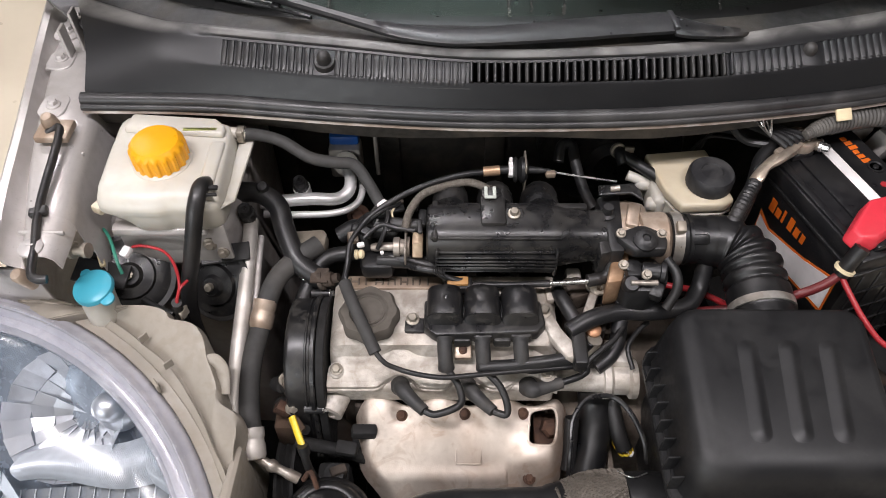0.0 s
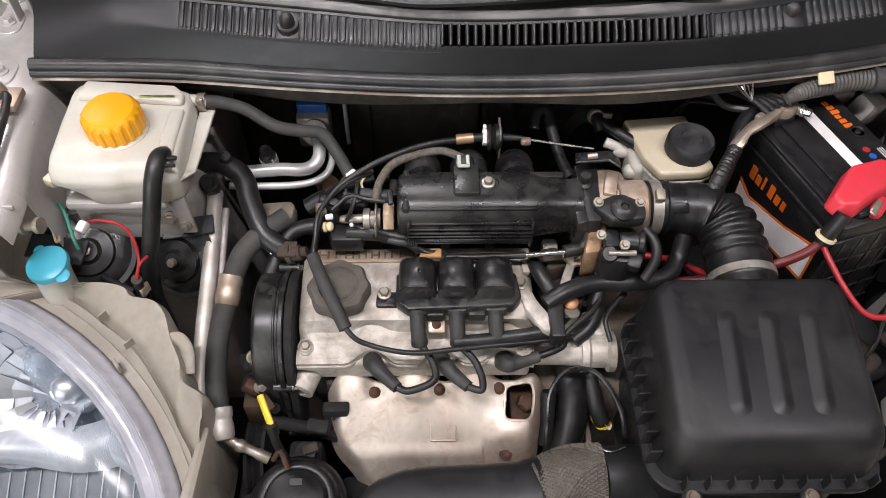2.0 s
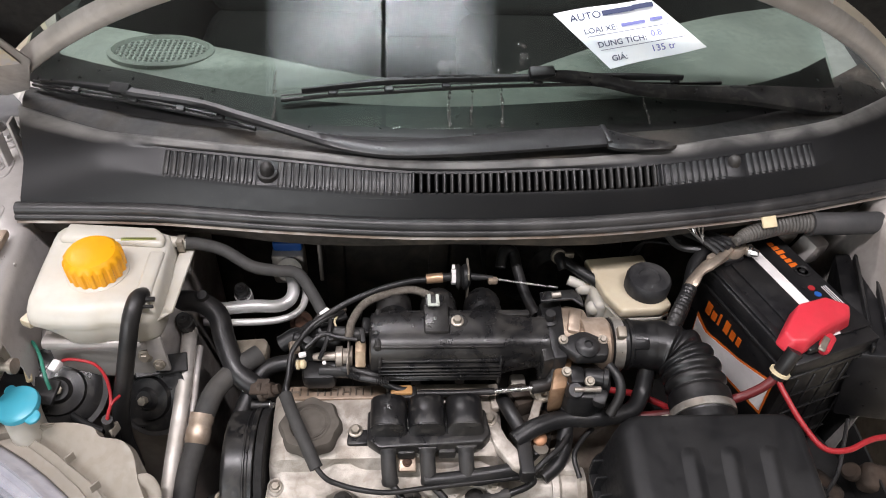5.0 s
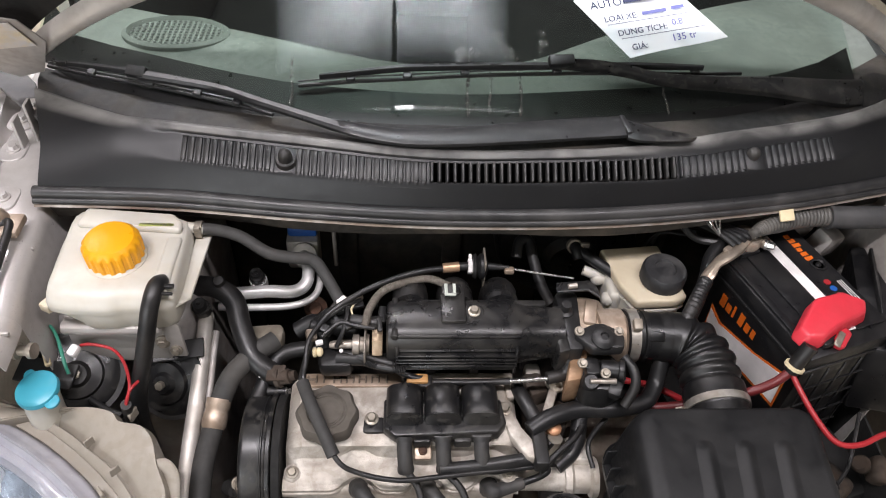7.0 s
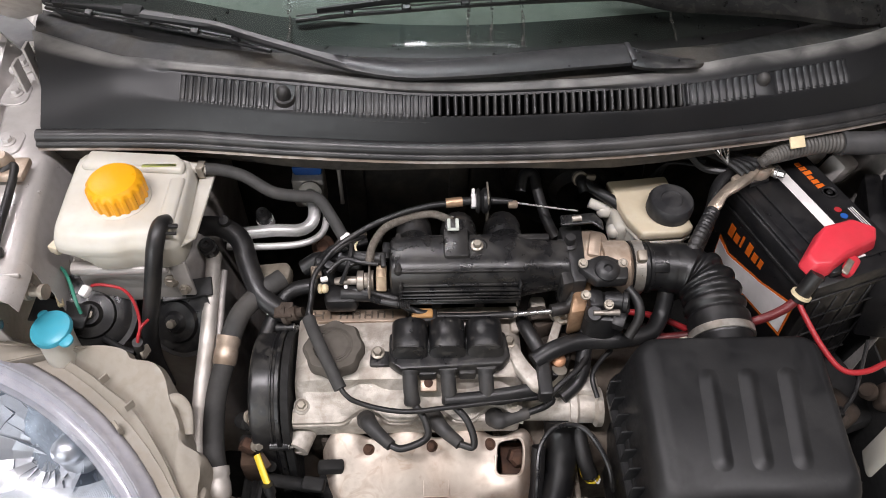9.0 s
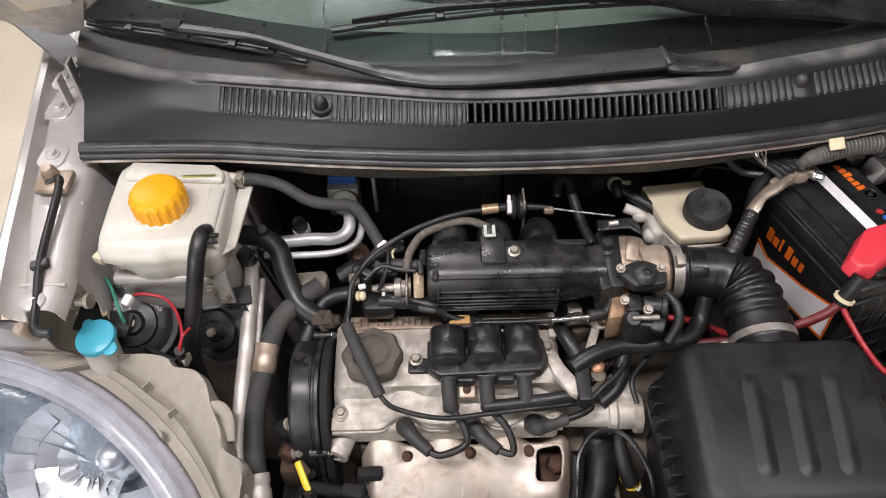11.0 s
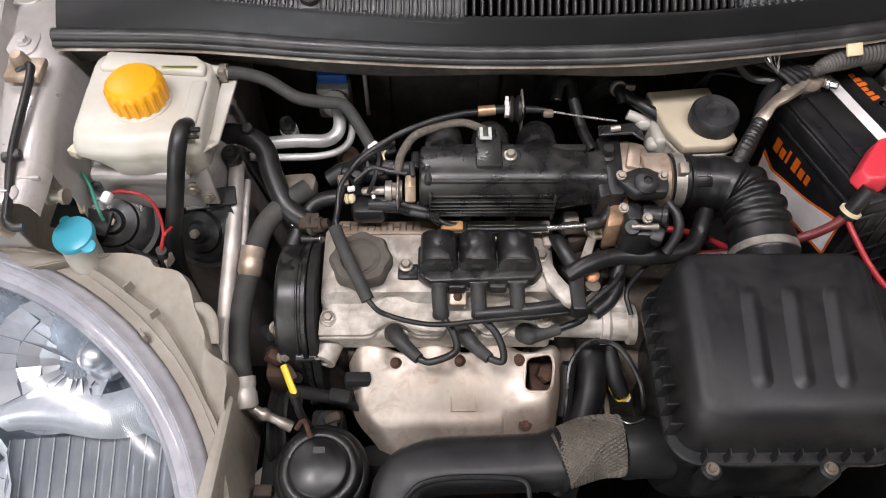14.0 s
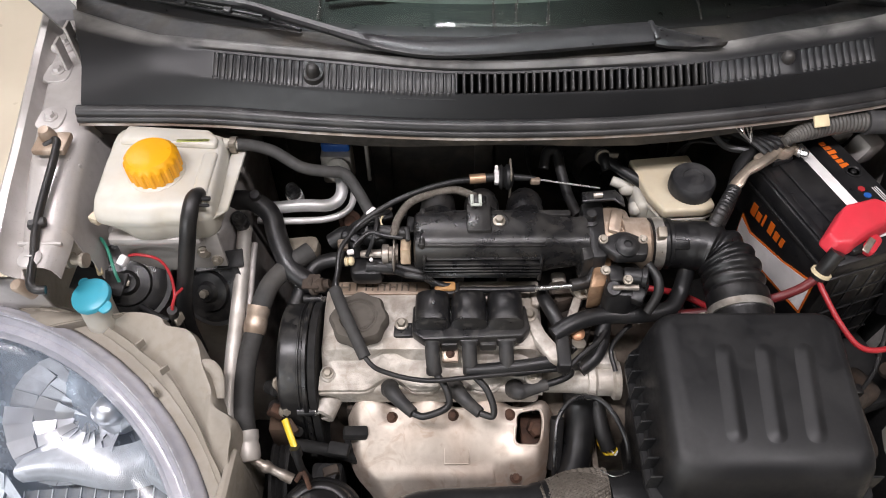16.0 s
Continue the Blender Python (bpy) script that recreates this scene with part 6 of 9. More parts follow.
tube(bm, [(0.188, 0.488, 0.715), (0.191, 0.478, 0.695), (0.190, 0.450, 0.675), (0.182, 0.415, 0.655), (0.165, 0.375, 0.630), (0.15, 0.33, 0.60)], 0.0205, 20, 6)
solo("radiator_hose", bm, M["elbow"], "thick black radiator hose below the water outlet", "radiator hose")
bm = bmesh.new()
tube(bm, [(0.15, 0.385, 0.69), (0.151, 0.404, 0.715), (0.156, 0.435, 0.73), (0.175, 0.457, 0.738), (0.203, 0.459, 0.738), (0.221, 0.443, 0.734), (0.235, 0.415, 0.722), (0.24, 0.394, 0.7)], 0.0030, 8, 8)
solo("black_wire", bm, M["satin"], "thin black wire looping over the radiator hose", "wire")
bm = bmesh.new()
tube(bm, [(0.160, 0.452, 0.70), (0.158, 0.425, 0.67), (0.155, 0.405, 0.655)], 0.0085, 12, 4)
solo("sensor_cable_boot", bm, M["rubber"], "black oxygen sensor cable sleeve", "cable sleeve")
for k in range(3):
    bm = bmesh.new()
    tube(bm, [(0.215 + 0.004 * k, 0.46, 0.69), (0.212 + 0.006 * k, 0.435, 0.672), (0.222 + 0.005 * k, 0.420, 0.664), (0.236, 0.428 - 0.002 * k, 0.667)], 0.0014, 6, 6)
    solo("yellow_wire", bm, M["handle"] if k < 2 else M["label"], "thin yellow wire beside the air box", "wire", "yellow wires")
bm = bmesh.new()
tube(bm, [(0.210, 0.475, 0.70), (0.216, 0.445, 0.685), (0.224, 0.425, 0.67)], 0.010, 12, 5)
solo("loom_tube", bm, M["plastic"], "black loom tube beside the air box", "loom tube")

# ---- front duct with woven sleeve ----
fd = thing("air_duct", (0.08, 0.34, 0.62), "black plastic fresh air duct across the front of the engine", "air duct")


bm = bmesh.new()
line = spline([(-0.045, 0.285, 0.66), (-0.035, 0.318, 0.672), (-0.005, 0.334, 0.678), (0.05, 0.337, 0.680), (0.11, 0.338, 0.682), (0.14, 0.341, 0.684)], 4)
rows = []
for i, p in enumerate(line):
    d = (line[min(i + 1, len(line) - 1)] - line[max(i - 1, 0)]).normalized()
    q = 1.0 if i < len(line) - 3 else 1.06
    side = d.cross(V((0, 0, 1))).normalized()
    up = side.cross(d)
    rows.append([p + 0.030 * q * math.copysign(abs(math.cos(a)) ** 0.6, math.cos(a)) * side + 0.027 * q * math.copysign(abs(math.sin(a)) ** 0.6, math.sin(a)) * up for a in (2 * math.pi * k / 28 for k in range(28))])
loft(bm, rows, closed=True, cap=True)
part("duct", bm, M["airbox"], fd, ang=45)
bm = bmesh.new()
tube(bm, [(-0.035, 0.288, 0.694), (-0.015, 0.306, 0.705), (0.02, 0.313, 0.707), (0.07, 0.313, 0.707), (0.098, 0.308, 0.706), (0.102, 0.285, 0.70)], 0.003, 8, 5)
part("bead", bm, M["airbox"], fd)
bm = bmesh.new()
tube(bm, [(0.136, 0.340, 0.684), (0.142, 0.341, 0.684)], 0.036, 28, 1, flat=0.9)
part("collar", bm, M["airbox"], fd)
bm = bmesh.new()
tube(bm, [(0.140, 0.341, 0.684), (0.158, 0.347, 0.687), (0.180, 0.353, 0.690), (0.210, 0.354, 0.692)], 0.0325, 32, 16, rf=lambda u: 1 + 0.018 * math.sin(u * 190) + 0.03 * math.sin(u * 3))
part("sleeve", bm, M["mesh"], fd, "grey woven flexible sleeve", ang=70)
bm = bmesh.new()
axis = spline([(0.140, 0.341, 0.684), (0.158, 0.347, 0.687), (0.180, 0.353, 0.690), (0.210, 0.354, 0.692)], 10)
for hand in (1, -1):
    for k in range(46):
        pts = []
        for i, p in enumerate(axis):
            u = i / (len(axis) - 1)
            d = (axis[min(i + 1, len(axis) - 1)] - axis[max(i - 1, 0)]).normalized()
            e1 = d.cross(V((0, 0, 1))).normalized()
            e2 = e1.cross(d)
            a = 2 * math.pi * k / 46 + hand * 1.5 * u
            r = 0.0325 * (1 + 0.03 * math.sin(u * 3)) + 0.0004 + 0.0005 * math.cos(i * math.pi + (math.pi if hand < 0 else 0))
            pts.append(p + e1 * r * math.cos(a) + e2 * r * math.sin(a))
        tube(bm, pts, 0.0011, 4, 1, flat=0.6)
part("weave", bm, surf("woven_thread", (0.17, 0.152, 0.128), 0.7, metal=0.2, col2=(0.11, 0.096, 0.078), s1=60, dirt=(0.10, 0.08, 0.06), dirt_amt=0.5, dirt_s=25), fd, "crossing grey threads of the sleeve", ang=80)
bm = bmesh.new()
tube(bm, [(0.200, 0.375, 0.722), (0.214, 0.365, 0.728), (0.232, 0.372, 0.724)], 0.0009, 6, 6)
part("tie_wire", bm, M["steel"], fd)

# ---- battery ----
bat = thing("car_battery", (0.50, 0.62, 0.665), "black car battery with an orange-lettered white striped label", "battery")
BA, BB = V((0.32, -0.947, 0)).normalized(), V((0.947, 0.32, 0)).normalized()
B0 = V((0.412, 0.733, 0))
BL, BW, BT = 0.190, 0.128, 0.875
BM = Matrix(((BB.x, -BA.x, 0, B0.x), (BB.y, -BA.y, 0, B0.y), (0, 0, 1, 0), (0, 0, 0, 1)))


bm = bmesh.new()
rbox(bm, (BW / 2, -BL / 2, 0.765), (BW - 0.006, BL - 0.006, 0.198), 0.004)
bm.transform(BM)
part("case", bm, M["battery"], bat)
bm = bmesh.new()
rbox(bm, (BW / 2, -BL / 2, BT - 0.013), (BW, BL, 0.024), 0.004)
rbox(bm, (BW / 2, -BL / 2, BT - 0.027), (BW + 0.002, BL + 0.002, 0.005), 0.0015)
bm.transform(BM)
part("lid", bm, M["battery"], bat)
bm = bmesh.new()
rbox(bm, (0.008, -BL / 2, BT + 0.0005), (0.010, BL - 0.012, 0.004), 0.0015)
rbox(bm, (0.056, -BL / 2 + 0.01, BT + 0.0005), (0.05, BL - 0.07, 0.004), 0.0015)
bm.transform(BM)
part("raised_panel", bm, M["battery"], bat)
# ribs of the short side
for k in range(4):
    bm = bmesh.new()
    rbox(bm, (BW / 2, -BL - 0.0012, 0.700 + 0.037 * k), (BW - 0.012, 0.0028, 0.0022), 0.0008, 1)
    bm.transform(BM)
    part("rib", bm, M["battery"], bat)
for k in range(5):
    bm = bmesh.new()
    rbox(bm, (0.014 + 0.025 * k, -BL - 0.0012, 0.762), (0.0022, 0.0028, 0.165), 0.0008, 1)
    bm.transform(BM)
    part("rib", bm, M["battery"], bat)


def decal(name, pts, material, lift, label=""):
    """A thin sticker on the long face: (a, z) corners."""
    b = bmesh.new()
    vs = [b.verts.new((-lift, -a, z)) for a, z in pts]
    b.faces.new(vs)
    ex = bmesh.ops.extrude_face_region(b, geom=b.faces[:])
    bmesh.ops.translate(b, vec=(-0.0004, 0, 0), verts=[v for v in ex["geom"] if isinstance(v, bmesh.types.BMVert)])
    bmesh.ops.recalc_face_normals(b, faces=b.faces)
    b.transform(BM)
    return part(name, b, material, bat, label)


off = 0.025
decal("label_edge", [(0.005 + off, 0.800), (0.008 + off, 0.748), (0.152 + off, 0.760), (0.149 + off, 0.822), (0.095 + off, 0.802), (0.030 + off, 0.788)], M["orange"], -0.0022, "orange-edged sticker border")
decal("label", [(0.007 + off, 0.793), (0.010 + off, 0.752), (0.149 + off, 0.765), (0.146 + off, 0.817), (0.095 + off, 0.799), (0.029 + off, 0.784)], M["label"], -0.0016, "white sticker")
# maker's mark as plain bars
for k, (w, h) in enumerate(((0.010, 0.020), (0.009, 0.014), (0.004, 0.020), (0.009, 0.020), (0.009, 0.014), (0.007, 0.014))):
    a = 0.015 + off + 0.0125 * k
    z0 = 0.811 + 0.0006 * k
    decal("mark", [(a, z0), (a + w, z0), (a + w, z0 + h), (a, z0 + h)], M["orange"], -0.0022)


def top_decal(name, a0, a1, b0, b1, material, label=""):
    b = bmesh.new()
    rbox(b, ((b0 + b1) / 2, -(a0 + a1) / 2, BT + 0.0024), (abs(b1 - b0), abs(a1 - a0), 0.0016), 0.0003, 1)
    b.transform(BM)
    return part(name, b, material, bat, label)


top_decal("sticker", 0.002, 0.172, 0.082, BW - 0.001, M["battery"], "black warning sticker")
top_decal("stripe", 0.003, 0.170, 0.066, 0.0815, M["label"], "white stripe")
for k in range(6):
    top_decal("mark", 0.010 + 0.0085 * k, 0.0165 + 0.0085 * k, 0.1015, 0.109 + 0.002 * (k % 3), M["orange"]).location.z += 0.0008
for k, mt in enumerate(("wire_red", "blue", "wire_red", "handle", "blue")):
    b = bmesh.new()
    lathe(b, [(0.0045, 0), (0.0045, 0.0008), (0, 0.0008)], BM @ Matrix.Translation((0.100, -(0.098 + 0.0115 * k), BT + 0.0033)), 20)
    part("warning_sign", b, M[mt], bat, "round coloured warning symbol")
for k in range(3):
    top_decal("text_bar", 0.10, 0.135, 0.1135 + 0.003 * k, 0.1145 + 0.003 * k, M["label"]).location.z += 0.0008
for k in range(2):
    top_decal("text_bar", 0.008, 0.022 - 0.004 * k, 0.069 + 0.005 * k, 0.0715 + 0.005 * k, M["ink"]).location.z += 0.0010
b = bmesh.new()
lathe(b, [(0.0105, 0), (0.0105, 0.0026), (0.0085, 0.003), (0.007, 0.001), (0.004, 0.001), (0.003, 0.003), (0, 0.003)], BM @ Matrix.Translation((0.111, -0.069, BT + 0.0022)), 24)
part("vent_plug", b, M["battery"], bat)
for a in (0.012, BL - 0.022):
    b = bmesh.new()
    rbox(b, (0.036, -a, BT + 0.004), (0.03, 0.03, 0.010), 0.003)
    b.transform(BM)
    part("post_base", b, M["battery"], bat)

# negative clamp and cable
nc = thing("battery_clamp", BM @ V((0.035, -0.015, BT + 0.005)), "oxidised brass-coloured negative battery clamp with its cable", "battery clamp")
b = bmesh.new()
C = BM @ V((0.040, -0.006, BT + 0.012))
lathe(b, [(0.010, -0.006), (0.020, -0.006), (0.021, 0.003), (0.019, 0.008), (0.010, 0.010), (0.009, 0.004), (0, 0.004)], Matrix.Translation(C), 26)
tube(b, [C + V((-0.004, 0.0, 0.0)), (0.430, 0.716, 0.892), (0.410, 0.700, 0.892), (0.393, 0.687, 0.890), (0.381, 0.672, 0.886), (0.376, 0.664, 0.884)], 0.0125, 14, 5, rf=lambda u: 1.15 - 0.45 * u + 0.10 * math.cos(u * 16), flat=0.5)
rbox(b, (0.425, 0.712, 0.894), (0.026, 0.020, 0.008), 0.003, 2, pose(0, 0, 0, 0, 8, 40))
rbox(b, C + V((0.018, -0.004, 0.0)), (0.018, 0.010, 0.012), 0.003, 2, pose(0, 0, 0, 0, 0, -40))
part("clamp", b, surf("oxidised_brass", (0.52, 0.43, 0.34), 0.42, metal=0.6, col2=(0.30, 0.25, 0.20), s1=60, dirt=(0.5, 0.45, 0.38), dirt_amt=0.3, dirt_s=50), nc)
bolt("bolt", C + V((0.0, 0.0, 0.009)), (0, 0, 1), 0.0072, M["zinc"], nc, 0.006)
bolt("bolt", C + V((0.024, -0.012, 0.002)), (0.8, -0.6, 0.2), 0.005, M["steel"], nc, 0.010)
b = bmesh.new()
tube(b, [(0.379, 0.668, 0.885), (0.366, 0.650, 0.878), (0.351, 0.628, 0.868), (0.336, 0.607, 0.845), (0.33, 0.60, 0.81)], 0.0085, 14, 14, rf=lambda u: 1 + (0.07 * math.sin(u * 130) if u < 0.55 else 0))
part("cable", b, M["rubber"], nc, "black ribbed cable")
b = bmesh.new()
tube(b, [(0.420, 0.735, 0.888), (0.398, 0.712, 0.882), (0.384, 0.680, 0.872), (0.368, 0.650, 0.855), (0.352, 0.63, 0.82)], 0.0085, 12, 6)
part("loom", b, M["rubber"], nc)

# red positive cover and cables
pc = thing("terminal_cover", BM @ V((0.05, -0.15, BT)), "red plastic cover over the positive battery terminal", "terminal cover")
b = bmesh.new()
t = bmesh.new()
outl = [(-0.008, -0.156), (0.042, -0.124), (0.088, -0.126), (0.110, -0.150), (0.098, -0.166), (0.042, -0.174), (0.014, -0.182), (-0.006, -0.174)]
prism(t, outl, 0.877, 0.903, 0.0, 1, None, 0.84)
for v in t.verts:
    if v.co.z > 0.9 and v.co.x < 0.02:
        v.co.z -= 0.007
    if v.co.z > 0.9 and v.co.y < -0.16 and v.co.x > 0.02:
        v.co.z -= 0.004
soften(t, 0.0045, 3)
add(b, t)
b.transform(BM)
cov = part("cover", b, M["red"], pc, ang=50)
b = bmesh.new()
rbox(b, (0.050, -0.178, 0.880), (0.032, 0.016, 0.014), 0.006, 2, pose(0, 0, 0, 18, 0, 30))
b.transform(BM)
part("flap", b, M["red"], cov)
b = bmesh.new()
rbox(b, (0.040, -0.182, 0.888), (0.026, 0.008, 0.003), 0.0015, 1, pose(0, 0, 0, 10, 0, 32))
b.transform(BM)
part("cable_lug", b, M["zinc"], pc)
S = BM @ V((0.002, -0.178, 0.886))
E0 = V((0.458, 0.556, 0.850))
b = bmesh.new()
tube(b, [S, S.lerp(E0, 0.5) + V((0, 0, 0.004)), E0], 0.0090, 14, 5)
part("cable_boot", b, M["rubber"], pc)
b = bmesh.new()
lathe(b, [(0.0095, 0), (0.0118, 0), (0.0118, 0.004), (0.0095, 0.004)], aim(S.lerp(E0, 0.8) + V((0, 0, 0.002)), E0 - S), 24)
part("tie", b, M["cream"], pc, "cream cable tie")
b = bmesh.new()
tube(b, [E0, E0 + V((-0.02, -0.010, -0.008)), E0 + V((-0.05, -0.016, -0.020)), E0 + V((-0.09, -0.006, -0.055)), E0 + V((-0.15, 0.0, -0.075)), E0 + V((-0.24, 0.0, -0.075))], 0.0055, 12, 6)
part("main_cable", b, surf("dark_red_cable", (0.13, 0.014, 0.015), 0.5), pc, "dark red main cable")
b = bmesh.new()
tube(b, [E0, E0 + V((0.004, -0.018, -0.006)), E0 + V((0.016, -0.052, -0.018)), E0 + V((0.034, -0.078, -0.028)), E0 + V((0.062, -0.080, -0.030)), E0 + V((0.10, -0.066, -0.030)), E0 + V((0.16, -0.05, -0.05))], 0.0034, 10, 6)
part("thin_cable", b, M["wire_red"], pc, "bright red thin cable")

b = bmesh.new()
tube(b, [(0.250, 0.606, 0.772), (0.285, 0.600, 0.770), (0.320, 0.595, 0.766), (0.356, 0.579, 0.760), (0.372, 0.572, 0.752)], 0.0042, 10, 6)
solo("starter_cable", b, M["wire_red"], "red cable running behind the intake hose", "cable")

# ---- brake fluid tank ----
br = thing("brake_fluid_tank", (0.32, 0.71, 0.78), "yellowed brake fluid tank with a black screw cap", "brake fluid tank")
bm = bmesh.new()
outl = [(0.268, 0.757), (0.350, 0.766), (0.366, 0.672), (0.352, 0.664), (0.298, 0.661), (0.283, 0.690)]
prism(bm, outl, 0.836, 0.851, 0.004, 3)
part("top", bm, M["tank2"], br)
bm = bmesh.new()
prism(bm, [(0.318 + (x - 0.318) * 0.93, 0.715 + (y - 0.715) * 0.93) for x, y in outl], 0.785, 0.838, 0.004, 2)
prism(bm, [(0.318 + (x - 0.318) * 0.99, 0.715 + (y - 0.715) * 0.99) for x, y in outl], 0.829, 0.834, 0.001, 1)
rbox(bm, (0.281, 0.708, 0.812), (0.020, 0.044, 0.046), 0.008, 3)
part("body", bm, M["tank"], br)
bm = bmesh.new()
rbox(bm, (0.266, 0.728, 0.824), (0.022, 0.020, 0.018), 0.008, 4)
rbox(bm, (0.272, 0.694, 0.820), (0.016, 0.018, 0.018), 0.0075, 4)
tube(bm, [(0.245, 0.735, 0.832), (0.265, 0.728, 0.828)], 0.007, 12, 1)
part("socket", bm, M["tank"], br, "milky level sensor socket")
bm = bmesh.new()
lathe(bm, [(0.026, 0.0), (0.0285, 0.002), (0.0285, 0.019), (0.026, 0.0225), (0.014, 0.0235), (0.013, 0.0215), (0, 0.0215)], aim((0.338, 0.700, 0.851), (0.0, -0.05, 1)), 72, lambda a, i: 1 + (0.012 * math.cos(36 * a) if 1 <= i <= 2 else 0))
part("screw_cap", bm, surf("worn_black_cap", (0.016, 0.016, 0.0175), 0.55, dirt=(0.11, 0.108, 0.104), dirt_amt=0.45, dirt_s=30), br, "worn black screw cap")
bm = bmesh.new()
tube(bm, [(0.33, 0.77, 0.84), (0.36, 0.79, 0.85), (0.40, 0.785, 0.85)], 0.002, 8, 5)
tube(bm, [(0.345, 0.775, 0.842), (0.37, 0.80, 0.852), (0.41, 0.79, 0.852)], 0.0025, 8, 5)
part("cable", bm, M["rubber"], br)
bb = thing("brake_booster", (0.24, 0.84, 0.68), "black round brake servo on the firewall", "brake servo")
bm = bmesh.new()
lathe(bm, [(0.105, -0.01), (0.105, 0.02), (0.10, 0.032), (0.075, 0.045), (0.04, 0.052), (0.03, 0.065), (0, 0.065)], aim((0.245, 0.86, 0.785), (0, -1, 0)), 40)
part("shell", bm, M["satin"], bb)
bm = bmesh.new()
tube(bm, [(0.325, 0.80, 0.785), (0.322, 0.74, 0.785), (0.32, 0.68, 0.785)], 0.018, 18, 2)
part("master_cylinder", bm, M["grime"], bb)
bm = bmesh.new()
tube(bm, [(0.232, 0.775, 0.842), (0.236, 0.757, 0.850), (0.240, 0.745, 0.843)], 0.0085, 14, 4)
part("vacuum_elbow", bm, M["rubber"], bb)
bm = bmesh.new()
lathe(bm, [(0.0090, 0), (0.0105, 0), (0.0105, 0.006), (0.0090, 0.006)], aim((0.234, 0.766, 0.848), (0.1, -0.7, 0.3)), 20)
rbox(bm, (0.247, 0.757, 0.857), (0.012, 0.004, 0.008), 0.001)
part("spring_clip", bm, M["zinc"], bb)
bm = bmesh.new()
tube(bm, [(0.236, 0.757, 0.850), (0.262, 0.735, 0.846), (0.285, 0.720, 0.838), (0.305, 0.705, 0.82)], 0.0075, 12, 5)
part("vacuum_hose", bm, M["rubber"], bb)

# ---- wiring over the battery ----
wc = thing("wiring_harness", (0.55, 0.75, 0.90), "grey corrugated wiring harness with tape along the cowl", "wiring harness")
bm = bmesh.new()
tube(bm, [(0.446, 0.724, 0.910), (0.462, 0.732, 0.914), (0.49, 0.742, 0.917), (0.525, 0.750, 0.918), (0.560, 0.752, 0.918)], 0.0120, 20, 30, rf=lambda u: 0.42 + 0.62 * min(1, u * 2.2) + 0.02 * u + 0.06 * math.sin(u * 175))
part("corrugated_tube", bm, surf("pale_grey_conduit", (0.085, 0.081, 0.074), 0.5, col2=(0.04, 0.038, 0.034), s1=30, dirt=(0.24, 0.22, 0.19), dirt_amt=0.4, dirt_s=25), wc, ang=80)
bm = bmesh.new()
tube(bm, [(0.556, 0.7515, 0.918), (0.60, 0.752, 0.917), (0.66, 0.760, 0.912)], 0.0150, 20, 5)
lathe(bm, [(0.010, 0), (0.0162, 0), (0.0162, 0.006), (0.010, 0.006)], aim((0.554, 0.7515, 0.918), (1, 0.03, 0)), 24)
part("taped_part", bm, surf("grey_tape", (0.055, 0.055, 0.056), 0.55, dirt=(0.14, 0.13, 0.12), dirt_amt=0.4), wc, "dark grey taped section")
bm = bmesh.new()
rbox(bm, (0.4875, 0.737, 0.936), (0.020, 0.020, 0.004), 0.0015, 2, pose(0, 0, 0, 42, 0, 10))
part("tag", bm, M["cream"], wc, "cream paper tag")
for k in range(5):
    bm = bmesh.new()
    tube(bm, [(0.425 + 0.008 * k, 0.715 + 0.004 * k, 0.90), (0.41 + 0.01 * k, 0.73, 0.905), (0.40, 0.755 + 0.004 * k, 0.895), (0.385, 0.79, 0.88)], 0.004, 8, 5)
    part("branch", bm, M["rubber"], wc)
bm = bmesh.new()
tube(bm, [(0.367, 0.79, 0.925), (0.368, 0.765, 0.90), (0.385, 0.745, 0.885), (0.41, 0.73, 0.89)], 0.005, 8, 5)
part("branch", bm, M["rubber"], wc)
bm = bmesh.new()
for k in range(6):
    a = k * 1.1
    tube(bm, [(0.408, 0.728, 0.905), (0.400 + 0.008 * math.cos(a), 0.738 + 0.006 * math.sin(a), 0.916), (0.392 + 0.014 * math.cos(a), 0.744 + 0.010 * math.sin(a), 0.92 + 0.004 * k % 3)], 0.0012, 6, 4)
part("bare_strands", bm, M["steel"], wc)

# ---- things beside the battery ----
fb = thing("fuse_box", (0.635, 0.66, 0.75), "black slatted plastic fuse box beside the battery", "fuse box")
bm = bmesh.new()
rbox(bm, (0.655, 0.66, 0.80), (0.11, 0.19, 0.12), 0.006, 2, pose(0, 0, 0, 0, -10, -18))
part("box", bm, M["battery"], fb)
for k in range(5):
    bm = bmesh.new()
    rbox(bm, (0.61 + 0.021 * k, 0.665, 0.862 + 0.003 * k), (0.004, 0.17, 0.012), 0.001, 1, pose(0, 0, 0, 0, -10, -18))
    part("slat", bm, M["plastic"], fb)
bm = bmesh.new()
for p, s in (((0.548, 0.795, 0.86), (0.06, 0.03, 0.03)), ((0.585, 0.772, 0.855), (0.04, 0.03, 0.04))):
    rbox(bm, p, s, 0.008, 2, pose(0, 0, 0, 10, 15, 30))
solo("wing_bracket", bm, M["body"], "dull grey bracket behind the battery", "bracket")
bm = bmesh.new()
rbox(bm, (0.50, 0.60, 0.645), (0.20, 0.26, 0.03), 0.008, 2, pose(0, 0, 0, 0, 0, 18))
rbox(bm, (0.50, 0.60, 0.47), (0.10, 0.16, 0.34), 0.01, 2, pose(0, 0, 0, 0, 0, 18))
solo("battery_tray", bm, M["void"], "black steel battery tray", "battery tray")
# added near-black sheet that hides the silver wing and keeps this side dark
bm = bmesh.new()
